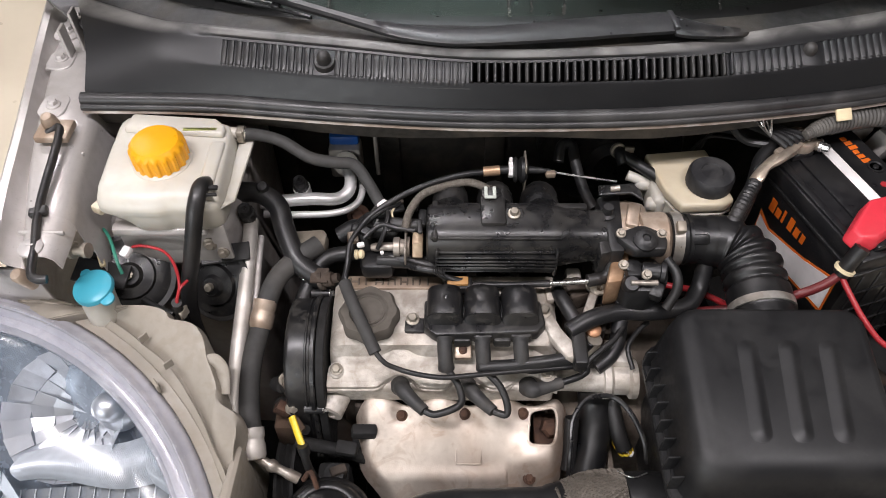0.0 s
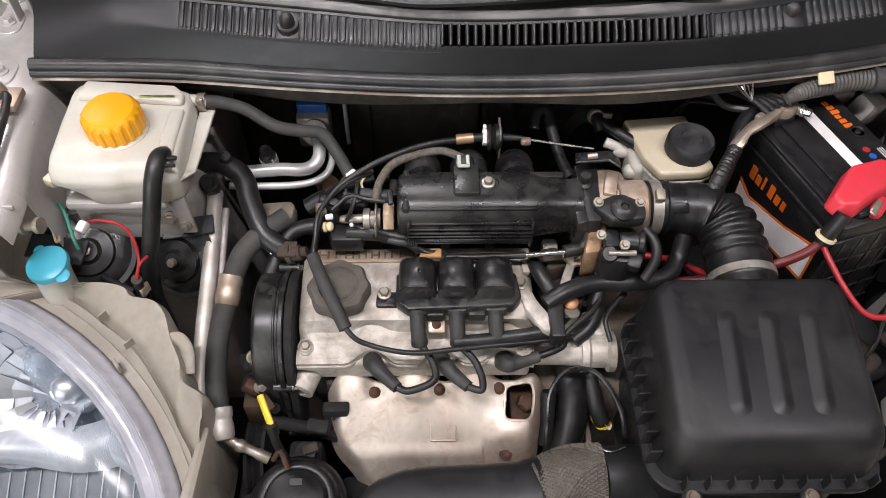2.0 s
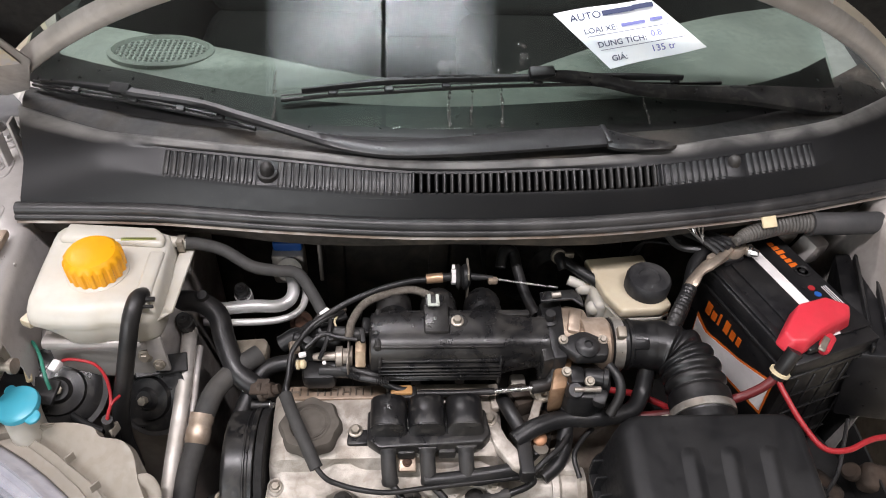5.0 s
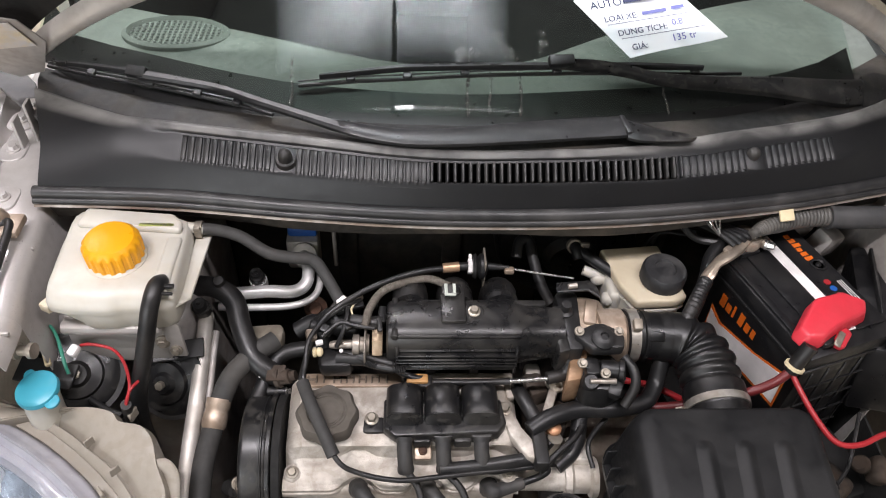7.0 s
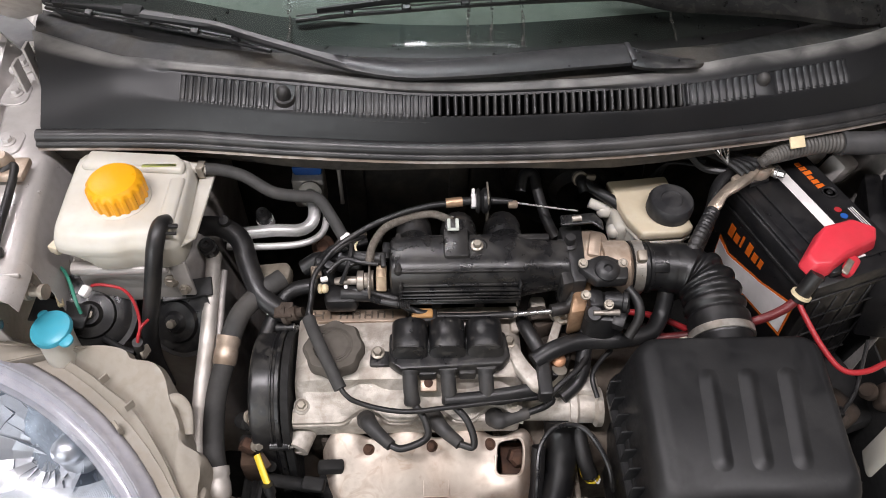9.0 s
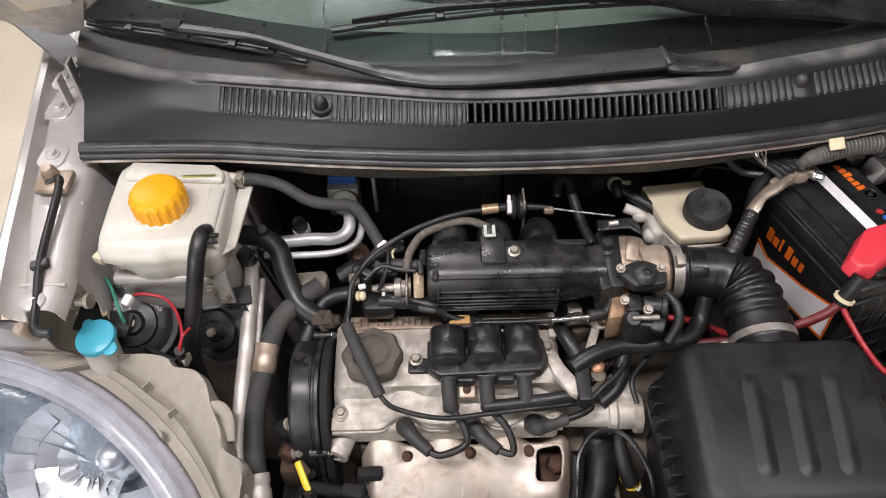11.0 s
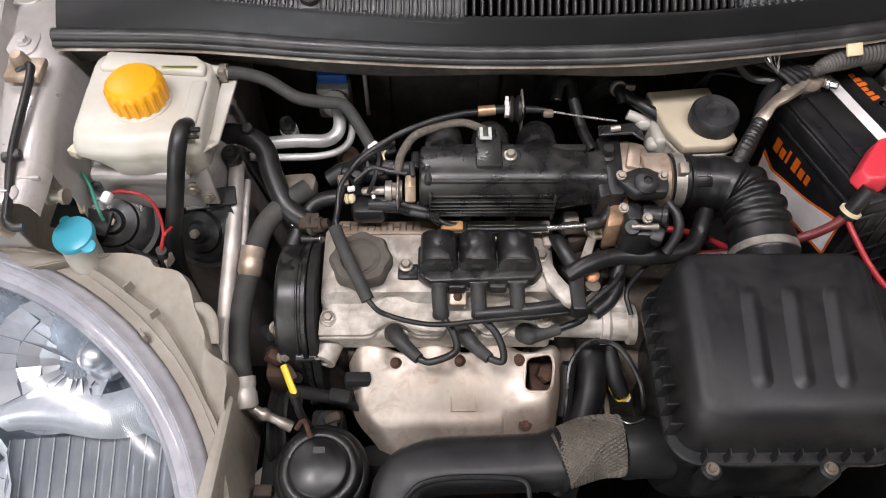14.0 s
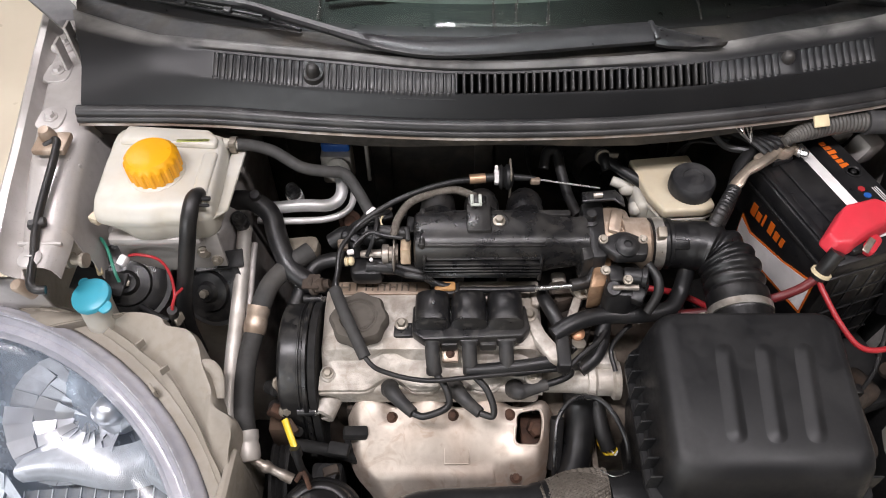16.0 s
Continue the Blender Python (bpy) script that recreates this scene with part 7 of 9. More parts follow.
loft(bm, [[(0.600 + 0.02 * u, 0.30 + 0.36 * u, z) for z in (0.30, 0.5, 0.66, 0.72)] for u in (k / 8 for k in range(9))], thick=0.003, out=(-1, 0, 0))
solo("dark_side_sheet", bm, M["void"], "near-black sheet added to darken the wing side", "liner")
sb = thing("washer_pipe_box", (0.60, 0.46, 0.60), "off-white plastic box against the wing", "plastic box")
bm = bmesh.new()
rbox(bm, (0.646, 0.468, 0.648), (0.075, 0.070, 0.10), 0.012, 3, pose(0, 0, 0, 0, 0, -12))
part("box", bm, M["tank"], sb)
bm = bmesh.new()
rbox(bm, (0.615, 0.505, 0.705), (0.035, 0.035, 0.035), 0.010, 3, pose(0, 0, 0, 20, 0, -20))
lathe(bm, [(0.010, 0), (0.012, 0.01), (0.009, 0.015), (0, 0.015)], aim((0.592, 0.512, 0.705), (-0.6, 0, 0.7)), 18)
part("lug", bm, M["grime"], sb)
bm = bmesh.new()
rbox(bm, (0.548, 0.502, 0.672), (0.07, 0.05, 0.04), 0.012, 3, pose(0, 0, 0, 0, 15, 30))
rbox(bm, (0.52, 0.46, 0.60), (0.08, 0.1, 0.16), 0.015, 3)
solo("gearbox_mount", bm, M["grime"], "grimy rust-stained gearbox mount", "mount")
cn = thing("connector", (0.512, 0.475, 0.715), "black plastic wiring connector", "connector")
bm = bmesh.new()
rbox(bm, (0.512, 0.475, 0.725), (0.022, 0.018, 0.016), 0.003)
rbox(bm, (0.525, 0.475, 0.727), (0.014, 0.014, 0.012), 0.002)
part("body", bm, M["satin"], cn)
bm = bmesh.new()
tube(bm, [(0.532, 0.475, 0.728), (0.545, 0.49, 0.745), (0.56, 0.52, 0.76), (0.575, 0.55, 0.77)], 0.0025, 8, 6)
part("cable", bm, M["rubber"], cn)

# ---- coolant tank ----
ct = thing("coolant_tank", (-0.315, 0.66, 0.86), "milky white coolant expansion tank with a yellow screw cap", "coolant tank")
TC = (-0.318, 0.668)


def tank_ring(z, k, front=0.0, cut=0.0):
    """The tank's outline at height z, scaled by k, its front drawn back, its front left corner cut."""
    o = [(-0.389, 0.640), (-0.391, 0.690), (-0.386, 0.736), (-0.330, 0.733), (-0.264, 0.726), (-0.250, 0.712), (-0.246, 0.660), (-0.246, 0.612), (-0.252, 0.598), (-0.268, 0.592), (-0.300, 0.594), (-0.318, 0.590), (-0.345, 0.591), (-0.372, 0.594), (-0.386, 0.604)]
    out = []
    for x, y in o:
        if y < 0.63:
            y += front * (0.63 - y) / 0.04
        if x < -0.36 and y < 0.66:
            x, y = x + cut, y + cut * 0.7
        out.append(V((TC[0] + (x - TC[0]) * k, TC[1] + (y - TC[1]) * k, z)))
    return spline(out + [out[0]], 4)[:-1]


bm = bmesh.new()
loft(bm, [tank_ring(z, k, f) for z, k, f in ((0.905, 1.0, 0.0), (0.910, 1.004, 0.0), (0.914, 1.0, 0.0), (0.920, 0.985, 0.003), (0.926, 0.96, 0.008), (0.9295, 0.925, 0.014), (0.931, 0.86, 0.02), (0.9315, 0.5, 0.02))], closed=True, cap=True)
part("upper_shell", bm, M["tank"], ct, ang=60)
bm = bmesh.new()
loft(bm, [tank_ring(z, k, f, c) for z, k, f, c in ((0.872, 0.90, 0.004, 0.020), (0.876, 0.95, 0.002, 0.016), (0.882, 0.972, 0.001, 0.012), (0.897, 0.988, 0.0, 0.004), (0.9055, 0.992, 0.0, 0.0))], closed=True, cap=True)
part("lower_shell", bm, M["tank"], ct, ang=60)
bm = bmesh.new()
prism(bm, [(-0.378, 0.702), (-0.373, 0.731), (-0.270, 0.722), (-0.256, 0.708), (-0.256, 0.692)], 0.928, 0.939, 0.005, 3)
rbox(bm, (-0.262, 0.645, 0.929), (0.018, 0.085, 0.010), 0.0045, 3)
part("step", bm, M["tank"], ct)
bm = bmesh.new()
prism(bm, [(-0.247, 0.730), (-0.229, 0.724), (-0.234, 0.615), (-0.250, 0.600)], 0.904, 0.9075, 0.001, 1)
part("flange", bm, M["tank"], ct)
bm = bmesh.new()
prism(bm, [(-0.399, 0.606), (-0.386, 0.600), (-0.376, 0.616), (-0.388, 0.628)], 0.894, 0.906, 0.003, 2)
part("lug", bm, M["tank2"], ct)
bm = bmesh.new()
lathe(bm, [(0.034, 0), (0.034, 0.004), (0.029, 0.006), (0.029, 0.012)], aim((-0.320, 0.655, 0.929), (0, -0.04, 1)), 36)
part("neck", bm, M["tank"], ct)
bm = bmesh.new()


def lobes(a, i):
    return 1 + (0.035 * (1 if math.cos(18 * a) > 0.0 else -0.7) if 0 < i < 5 else 0)


lathe(bm, [(0.028, 0.0), (0.0305, 0.001), (0.0308, 0.010), (0.0308, 0.020), (0.0300, 0.0225), (0.0285, 0.0255), (0.0255, 0.0285), (0.018, 0.0305), (0, 0.031)], aim((-0.320, 0.655, 0.9335), (0, -0.04, 1)), 108, lobes)
part("screw_cap", bm, M["yellow"], ct, "bright yellow ribbed screw cap", ang=30)
bm = bmesh.new()
tube(bm, [(-0.268, 0.716, 0.922), (-0.238, 0.7175, 0.916)], 0.0070, 14, 1)
part("spigot", bm, M["tank"], ct)
bm = bmesh.new()
tube(bm, [(-0.262, 0.612, 0.925), (-0.258, 0.60, 0.924)], 0.006, 12, 1)
part("spigot", bm, M["tank"], ct)
bm = bmesh.new()
rbox(bm, (-0.285, 0.7005, 0.9385), (0.040, 0.005, 0.001), 0.0002, 1)
part("level_line", bm, surf("faded_green_print", (0.42, 0.46, 0.14), 0.5), ct, "faded green level line")

# hoses of the tank
h1 = thing("overflow_hose", (-0.15, 0.69, 0.86), "grey-black rubber overflow hose from the coolant tank", "coolant hose")
bm = bmesh.new()
tube(bm, [(-0.250, 0.7175, 0.916), (-0.225, 0.718, 0.915), (-0.195, 0.714, 0.908), (-0.160, 0.698, 0.896), (-0.130, 0.696, 0.890), (-0.106, 0.697, 0.884), (-0.088, 0.676, 0.872), (-0.072, 0.650, 0.861)], 0.0074, 16, 8)
part("hose", bm, M["hose_grey"], h1)
bm = bmesh.new()
lathe(bm, [(0.0092, 0), (0.0106, 0), (0.0106, 0.008), (0.0092, 0.008)], aim((-0.247, 0.7175, 0.916), (1, 0, -0.03)), 20)
rbox(bm, (-0.243, 0.709, 0.925), (0.008, 0.006, 0.006), 0.001)
part("spring_clip", bm, M["zinc"], h1)
bm = bmesh.new()
rbox(bm, (-0.0705, 0.648, 0.866), (0.008, 0.014, 0.008), 0.002, 1, pose(0, 0, 0, 0, 0, -40))
part("end_clip", bm, M["label"], h1)
h2 = thing("tank_hose", (-0.27, 0.57, 0.75), "glossy black rubber hose from the tank outlet", "coolant hose")
bm = bmesh.new()
tube(bm, [(-0.262, 0.626, 0.922), (-0.264, 0.606, 0.936), (-0.268, 0.586, 0.926), (-0.274, 0.573, 0.900), (-0.284, 0.563, 0.862), (-0.298, 0.556, 0.812), (-0.305, 0.550, 0.762), (-0.305, 0.548, 0.70)], 0.0095, 16, 8)
part("hose", bm, M["rubber"], h2)
bm = bmesh.new()
rbox(bm, (-0.251, 0.606, 0.936), (0.012, 0.005, 0.004), 0.001)
rbox(bm, (-0.251, 0.597, 0.934), (0.012, 0.003, 0.004), 0.001)
part("spring_clip", bm, M["rubber"], h2)
h3 = thing("heater_hose", (-0.19, 0.64, 0.76), "thick black rubber heater hose beside the tank", "coolant hose")
bm = bmesh.new()
tube(bm, [(-0.290, 0.700, 0.826), (-0.255, 0.702, 0.832), (-0.228, 0.696, 0.832), (-0.208, 0.680, 0.826), (-0.197, 0.650, 0.814), (-0.178, 0.614, 0.798), (-0.155, 0.600, 0.785), (-0.135, 0.60, 0.77)], 0.0132, 18, 8)
part("hose", bm, M["rubber"], h3)
bm = bmesh.new()
lathe(bm, [(0.0075, 0), (0.0075, 0.010), (0.006, 0.013), (0.0, 0.013)], aim((-0.227, 0.698, 0.840), (0, -0.4, 1)), 16)
part("stub", bm, M["rubber"], h3)
bm = bmesh.new()
tube(bm, [(-0.13, 0.655, 0.80), (-0.105, 0.66, 0.81), (-0.085, 0.63, 0.80), (-0.08, 0.60, 0.78)], 0.011, 14, 6)
solo("bypass_hose", bm, M["rubber"], "short curved black bypass hose", "coolant hose")

# ---- air conditioning lines ----
ac = thing("ac_pipe", (-0.24, 0.56, 0.60), "bare aluminium air conditioning pipe with a black service cap", "air conditioning pipe")


def service_cap(p, d, parent, s=1.0):
    b = bmesh.new()
    lathe(b, [(0.0095 * s, -0.012), (0.0105 * s, -0.010), (0.0105 * s, 0.004), (0.0085 * s, 0.006), (0.0085 * s, 0.014), (0.007 * s, 0.016), (0.003 * s, 0.0155), (0.002 * s, 0.014), (0, 0.014)], aim(p, d), 40, lambda a, i: 1 + (0.05 * math.cos(14 * a) if 0 < i < 3 else 0))
    return part("service_cap", b, M["rubber"], parent, "black service cap")


service_cap((-0.247, 0.670, 0.826), (0, -0.35, 1), ac)
bm = bmesh.new()
tube(bm, [(-0.246, 0.673, 0.806), (-0.244, 0.655, 0.804), (-0.243, 0.620, 0.792), (-0.244, 0.575, 0.772), (-0.247, 0.51, 0.742), (-0.247, 0.45, 0.715), (-0.243, 0.37, 0.68), (-0.235, 0.30, 0.64)], 0.0096, 14, 6)
tube(bm, [(-0.2455, 0.676, 0.80), (-0.246, 0.668, 0.812)], 0.009, 12, 1)
part("pipe", bm, M["tube_alloy"], ac)
bm = bmesh.new()
tube(bm, [(-0.231, 0.655, 0.798), (-0.231, 0.620, 0.786), (-0.232, 0.575, 0.764), (-0.236, 0.51, 0.734), (-0.236, 0.45, 0.707), (-0.232, 0.37, 0.672)], 0.0045, 10, 6)
part("thin_pipe", bm, M["body"], ac)
ah = thing("ac_hose", (-0.22, 0.48, 0.60), "dusty grey air conditioning hose with crimped alloy collars", "air conditioning hose")
bm = bmesh.new()
tube(bm, [(-0.155, 0.64, 0.80), (-0.180, 0.618, 0.798), (-0.203, 0.595, 0.788), (-0.216, 0.565, 0.772)], 0.0128, 18, 8)
tube(bm, [(-0.220, 0.545, 0.760), (-0.228, 0.505, 0.742), (-0.228, 0.46, 0.722), (-0.221, 0.42, 0.706)], 0.0124, 18, 8)
part("hose", bm, M["hose_grey"], ah)
for p, d in (((-0.2175, 0.562, 0.770), (-0.15, -0.85, -0.5)), ((-0.2205, 0.421, 0.7065), (0.15, -0.85, -0.4))):
    bm = bmesh.new()
    q = p[1] > 0.5
    lathe(bm, [(0.0124, -0.010), (0.0146, -0.010), (0.0146, 0.0), (0.0134, 0.002), (0.0134, 0.006), (0.0146, 0.009), (0.0146, 0.022), (0.0124, 0.026), (0.008, 0.027)], aim(p, d), 24)
    part("collar", bm, M["alloy"] if q else M["tube_alloy"], ah)
bm = bmesh.new()
tube(bm, [(-0.2175, 0.405, 0.700), (-0.213, 0.402, 0.692), (-0.204, 0.398, 0.687), (-0.189, 0.393, 0.680), (-0.166, 0.385, 0.671)], 0.0056, 12, 6, rf=lambda u: 1.35 if 0.55 < u < 0.70 else (1.2 if u > 0.86 else 1.0))
part("pipe_end", bm, dull, ah)
a2 = thing("ac_valve_pipes", (-0.18, 0.75, 0.74), "pair of aluminium evaporator pipes with a black cap", "air conditioning pipe")
service_cap((-0.195, 0.757, 0.789), (0, -0.3, 1), a2)
bm = bmesh.new()
tube(bm, [(-0.250, 0.736, 0.776), (-0.225, 0.738, 0.777), (-0.18, 0.742, 0.778), (-0.146, 0.742, 0.778), (-0.130, 0.752, 0.782), (-0.127, 0.772, 0.788), (-0.135, 0.80, 0.790), (-0.140, 0.84, 0.786)], 0.0088, 14, 8)
tube(bm, [(-0.245, 0.724, 0.766), (-0.20, 0.725, 0.764), (-0.15, 0.728, 0.764), (-0.122, 0.738, 0.768), (-0.112, 0.760, 0.772), (-0.116, 0.80, 0.776)], 0.0050, 12, 8)
lathe(bm, [(0.012, -0.02), (0.012, -0.004), (0, -0.004)], aim((-0.195, 0.757, 0.789), (0, -0.3, 1)), 18)
part("pipe", bm, surf("bright_alloy_tube", (0.74, 0.73, 0.72), 0.42, metal=0.45, col2=(0.62, 0.61, 0.59), s1=30, bump=0.05), a2)
bm = bmesh.new()
rbox(bm, (-0.139, 0.826, 0.778), (0.046, 0.03, 0.055), 0.005)
lathe(bm, [(0.018, 0), (0.018, 0.010), (0.012, 0.012), (0, 0.012)], aim((-0.136, 0.808, 0.785), (0, -1, 0.6)), 22)
part("valve_block", bm, M["tube_alloy"], a2)
bm = bmesh.new()
rbox(bm, (-0.139, 0.832, 0.813), (0.042, 0.022, 0.016), 0.004)
part("blue_cap", bm, M["blue"], a2, "blue plastic cap")
bm = bmesh.new()
tube(bm, [(-0.098, 0.845, 0.84), (-0.096, 0.835, 0.80), (-0.094, 0.82, 0.75)], 0.003, 8, 4)
part("strip", bm, M["body"], a2)
bm = bmesh.new()
lathe(bm, [(0.016, 0), (0.016, 0.004), (0.010, 0.006), (0.008, 0.010), (0, 0.010)], aim((-0.118, 0.745, 0.742), (0, -0.8, 0.6)), 20)
solo("firewall_bolt", bm, M["rust"], "rusty bolt and washer below the pipes", "bolt")
bm = bmesh.new()
tube(bm, [(-0.21, 0.68, 0.752), (-0.18, 0.682, 0.752), (-0.155, 0.68, 0.754)], 0.010, 12, 3)
solo("heater_pipe_stub", bm, M["alloy"], "dull metal heater pipe stub", "pipe")

# ---- horns, wires, washer filler ----
def horn(c, d, label, k=1.0):
    h = thing("horn", c, label, "horn", "car horns")
    m = aim(c, d) @ Matrix.Scale(k, 4)
    b = bmesh.new()
    lathe(b, [(0.02, -0.022), (0.044, -0.020), (0.050, -0.006), (0.050, 0.0), (0.044, 0.004), (0.030, 0.006), (0.028, 0.012), (0.016, 0.014), (0.012, 0.020), (0, 0.020)], m, 36)
    part("body", b, M["satin"], h)
    b = bmesh.new()
    lathe(b, [(0.047, -0.004), (0.053, -0.004), (0.053, 0.002), (0.047, 0.002)], m, 40)
    part("rim", b, M["plastic"], h)
    b = bmesh.new()
    lathe(b, [(0.006, 0.018), (0.006, 0.027), (0, 0.028)], m, 6)
    part("nut", b, M["zinc"], h)
    return h


horn((-0.380, 0.588, 0.800), (0.25, -0.55, 0.8), "black disc horn with spade terminals behind the washer filler", 1.0)
horn((-0.282, 0.600, 0.770), (-0.25, -0.75, 0.6), "black disc horn below the tank hose", 0.92)
bm = bmesh.new()
rbox(bm, (-0.405, 0.575, 0.822), (0.07, 0.03, 0.004), 0.001, 1, pose(0, 0, 0, 20, 0, -12))
solo("horn_bracket", bm, M["plastic"], "flat black steel horn bracket on the wing", "bracket")
bm = bmesh.new()
rbox(bm, (-0.268, 0.618, 0.808), (0.06, 0.024, 0.004), 0.001, 1, pose(0, 0, 0, 20, 0, 10))
solo("horn_bracket", bm, M["plastic"], "flat black steel horn bracket", "bracket")
bm = bmesh.new()
tube(bm, [(-0.405, 0.588, 0.840), (-0.408, 0.596, 0.846), (-0.413, 0.611, 0.850), (-0.407, 0.620, 0.851), (-0.393, 0.603, 0.850), (-0.379, 0.575, 0.842), (-0.374, 0.566, 0.832)], 0.0020, 8, 6)
solo("green_wire", bm, M["wire_green"], "looped green horn wire", "wire")
bm = bmesh.new()
tube(bm, [(-0.366, 0.596, 0.846), (-0.352, 0.594, 0.850), (-0.327, 0.587, 0.850), (-0.309, 0.568, 0.850), (-0.297, 0.541, 0.846), (-0.300, 0.527, 0.832), (-0.306, 0.532, 0.806)], 0.0018, 8, 6)
tube(bm, [(-0.290, 0.548, 0.843), (-0.296, 0.536, 0.843), (-0.302, 0.527, 0.828), (-0.307, 0.532, 0.806)], 0.0018, 8, 5)
solo("red_wire", bm, M["wire_red"], "thin red horn wire", "wire")
bm = bmesh.new()
tube(bm, [(-0.301, 0.526, 0.830), (-0.306, 0.532, 0.805), (-0.312, 0.545, 0.760)], 0.006, 10, 4)
tube(bm, [(-0.36, 0.56, 0.79), (-0.335, 0.545, 0.79), (-0.318, 0.538, 0.79)], 0.004, 10, 4)
solo("loom_sleeve", bm, M["rubber"], "black wire sleeve beside the horn", "wire sleeve")
bm = bmesh.new()
rbox(bm, (-0.371, 0.588, 0.846), (0.011, 0.014, 0.010), 0.003, 2, pose(0, 0, 0, 20, 0, -25))
solo("spade_terminal", bm, M["label"], "white insulated spade terminal on the horn", "terminal")
bm = bmesh.new()
rbox(bm, (-0.402, 0.583, 0.838), (0.007, 0.02, 0.006), 0.002, 2, pose(0, 0, 0, 20, 0, 25))
solo("spade_terminal", bm, M["cream"], "yellowed spade terminal on the horn", "terminal")
bm = bmesh.new()
lathe(bm, [(0.010, 0), (0.010, 0.004), (0.006, 0.005), (0.006, 0.016), (0.009, 0.017), (0.009, 0.022), (0, 0.022)], aim((-0.415, 0.562, 0.880), (1, -0.1, 0.1)), 14)
solo("wing_bolt", bm, M["zinc"], "brassy bolt in the inner wing", "bolt")

wf = thing("washer_filler", (-0.40, 0.543, 0.74), "washer filler neck with a turquoise flip cap", "washer filler")
bm = bmesh.new()
tube(bm, [(-0.3983, 0.5340, 0.7550), (-0.3963, 0.5345, 0.8000), (-0.3938, 0.5355, 0.8420)], 0.0195, 24, 3, rf=lambda u: 1.0 if u < 0.9 else 1.08)
part("neck", bm, M["tank"], wf)
bm = bmesh.new()
cm = aim((-0.3933, 0.5356, 0.8420), (-0.08, -0.14, 1)) @ Matrix.Scale(0.95, 4)
lathe(bm, [(0.0215, 0), (0.0242, 0.001), (0.0242, 0.005), (0.0232, 0.0075), (0.0195, 0.0092), (0.012, 0.0100), (0, 0.0103)], cm, 40)
fc = part("flip_cap", bm, M["cyan"], wf, "turquoise flip cap")
for px, py, r in ((0.0255, -0.003, 0.0085), (-0.0235, 0.010, 0.0065)):
    bm = bmesh.new()
    lathe(bm, [(r * 0.9, 0.0), (r, 0.001), (r, 0.004), (r * 0.8, 0.005), (0, 0.005)], cm @ Matrix.Translation((px, py, 0)), 18)
    part("tab", bm, M["cyan"], fc)

# ---- fittings on the wing ----
pr = thing("cable_on_wing", (-0.44, 0.60, 0.93), "black bonnet release cable clipped along the silver wing", "cable")
bm = bmesh.new()
tube(bm, [(-0.462, 0.690, 0.940), (-0.452, 0.697, 0.944), (-0.446, 0.690, 0.944), (-0.444, 0.66, 0.938), (-0.440, 0.60, 0.930), (-0.436, 0.565, 0.924), (-0.431, 0.54, 0.919), (-0.425, 0.512, 0.917), (-0.421, 0.498, 0.916), (-0.413, 0.493, 0.915), (-0.404, 0.494, 0.914)], 0.0048, 12, 6)
part("cable", bm, M["rubber"], pr)
bm = bmesh.new()
rbox(bm, (-0.438, 0.578, 0.926), (0.020, 0.012, 0.008), 0.002, 1, pose(0, 0, 0, 0, 0, 20))
part("clip", bm, M["rubber"], pr)
bm = bmesh.new()
rbox(bm, (-0.456, 0.697, 0.938), (0.04, 0.034, 0.010), 0.003)
lathe(bm, [(0.010, 0), (0.009, 0.010), (0.006, 0.016), (0, 0.018)], aim((-0.460, 0.703, 0.943), (0, -0.2, 1)), 14)
part("bracket", bm, M["alloy"], pr, "pale metal bracket")
for x, y in ((-0.479, 0.752), (-0.497, 0.84), (-0.506, 0.90)):
    h = thing("wing_washer", (x, y, 0.922), "painted silver bolt and plate on the wing flange", "bolt", "wing bolts")
    bm = bmesh.new()
    z = 0.912 + 0.030 * (y - 0.45) / 0.5
    prism(bm, rrect(x - 0.017, x + 0.017, y - 0.022, y + 0.022, 0.014), z - 0.001, z + 0.0025, 0.0008, 1)
    part("plate", bm, M["paint"], h)
    bolt("bolt", (x, y, z + 0.0035), (0, 0, 1), 0.006, M["paint"], h, 0.006)
bm = bmesh.new()
lathe(bm, [(0.013, 0), (0.013, 0.003), (0.009, 0.0055), (0, 0.0055)], aim((-0.4335, 0.533, 0.9165), (0, 0, 1)), 20)
rbox(bm, (-0.4335, 0.5335, 0.923), (0.008, 0.002, 0.001), 0.0003, 1)
solo("wing_screw", bm, M["paint"], "cross-head screw in the silver wing", "screw")
bm = bmesh.new()
lathe(bm, [(0.008, -0.02), (0.008, 0.006), (0.006, 0.009), (0, 0.009)], aim((-0.446, 0.512, 0.895), (-0.2, -0.3, 1)), 20)
solo("rusty_bracket", bm, M["alloy"], "coppery fastener behind the headlight", "fastener")

# ---- bonnet hinge ----
hg = thing("steel_hinge", (-0.50, 0.87, 0.93), "silver painted bonnet hinge arm with bolts", "bonnet hinge")
bm = bmesh.new()
prism(bm, [(-0.464, 0.862), (-0.470, 0.895), (-0.495, 0.945), (-0.560, 1.02), (-0.66, 1.10), (-0.69, 1.06), (-0.60, 0.995), (-0.525, 0.92)], 0.966, 0.971, 0.001, 1)
# dark grey paints in the shade on the arm's near side
part("arm", bm, surf("shaded_hinge_grey", (0.13, 0.128, 0.13), 0.5, metal=0.3, dirt=(0.22, 0.20, 0.18), dirt_amt=0.4), hg, "silver hinge arm coloured dark grey for its shaded side")
bm = bmesh.new()
rbox(bm, (-0.474, 0.868, 0.955), (0.004, 0.018, 0.075), 0.001)
rbox(bm, (-0.486, 0.850, 0.950), (0.004, 0.018, 0.06), 0.001)
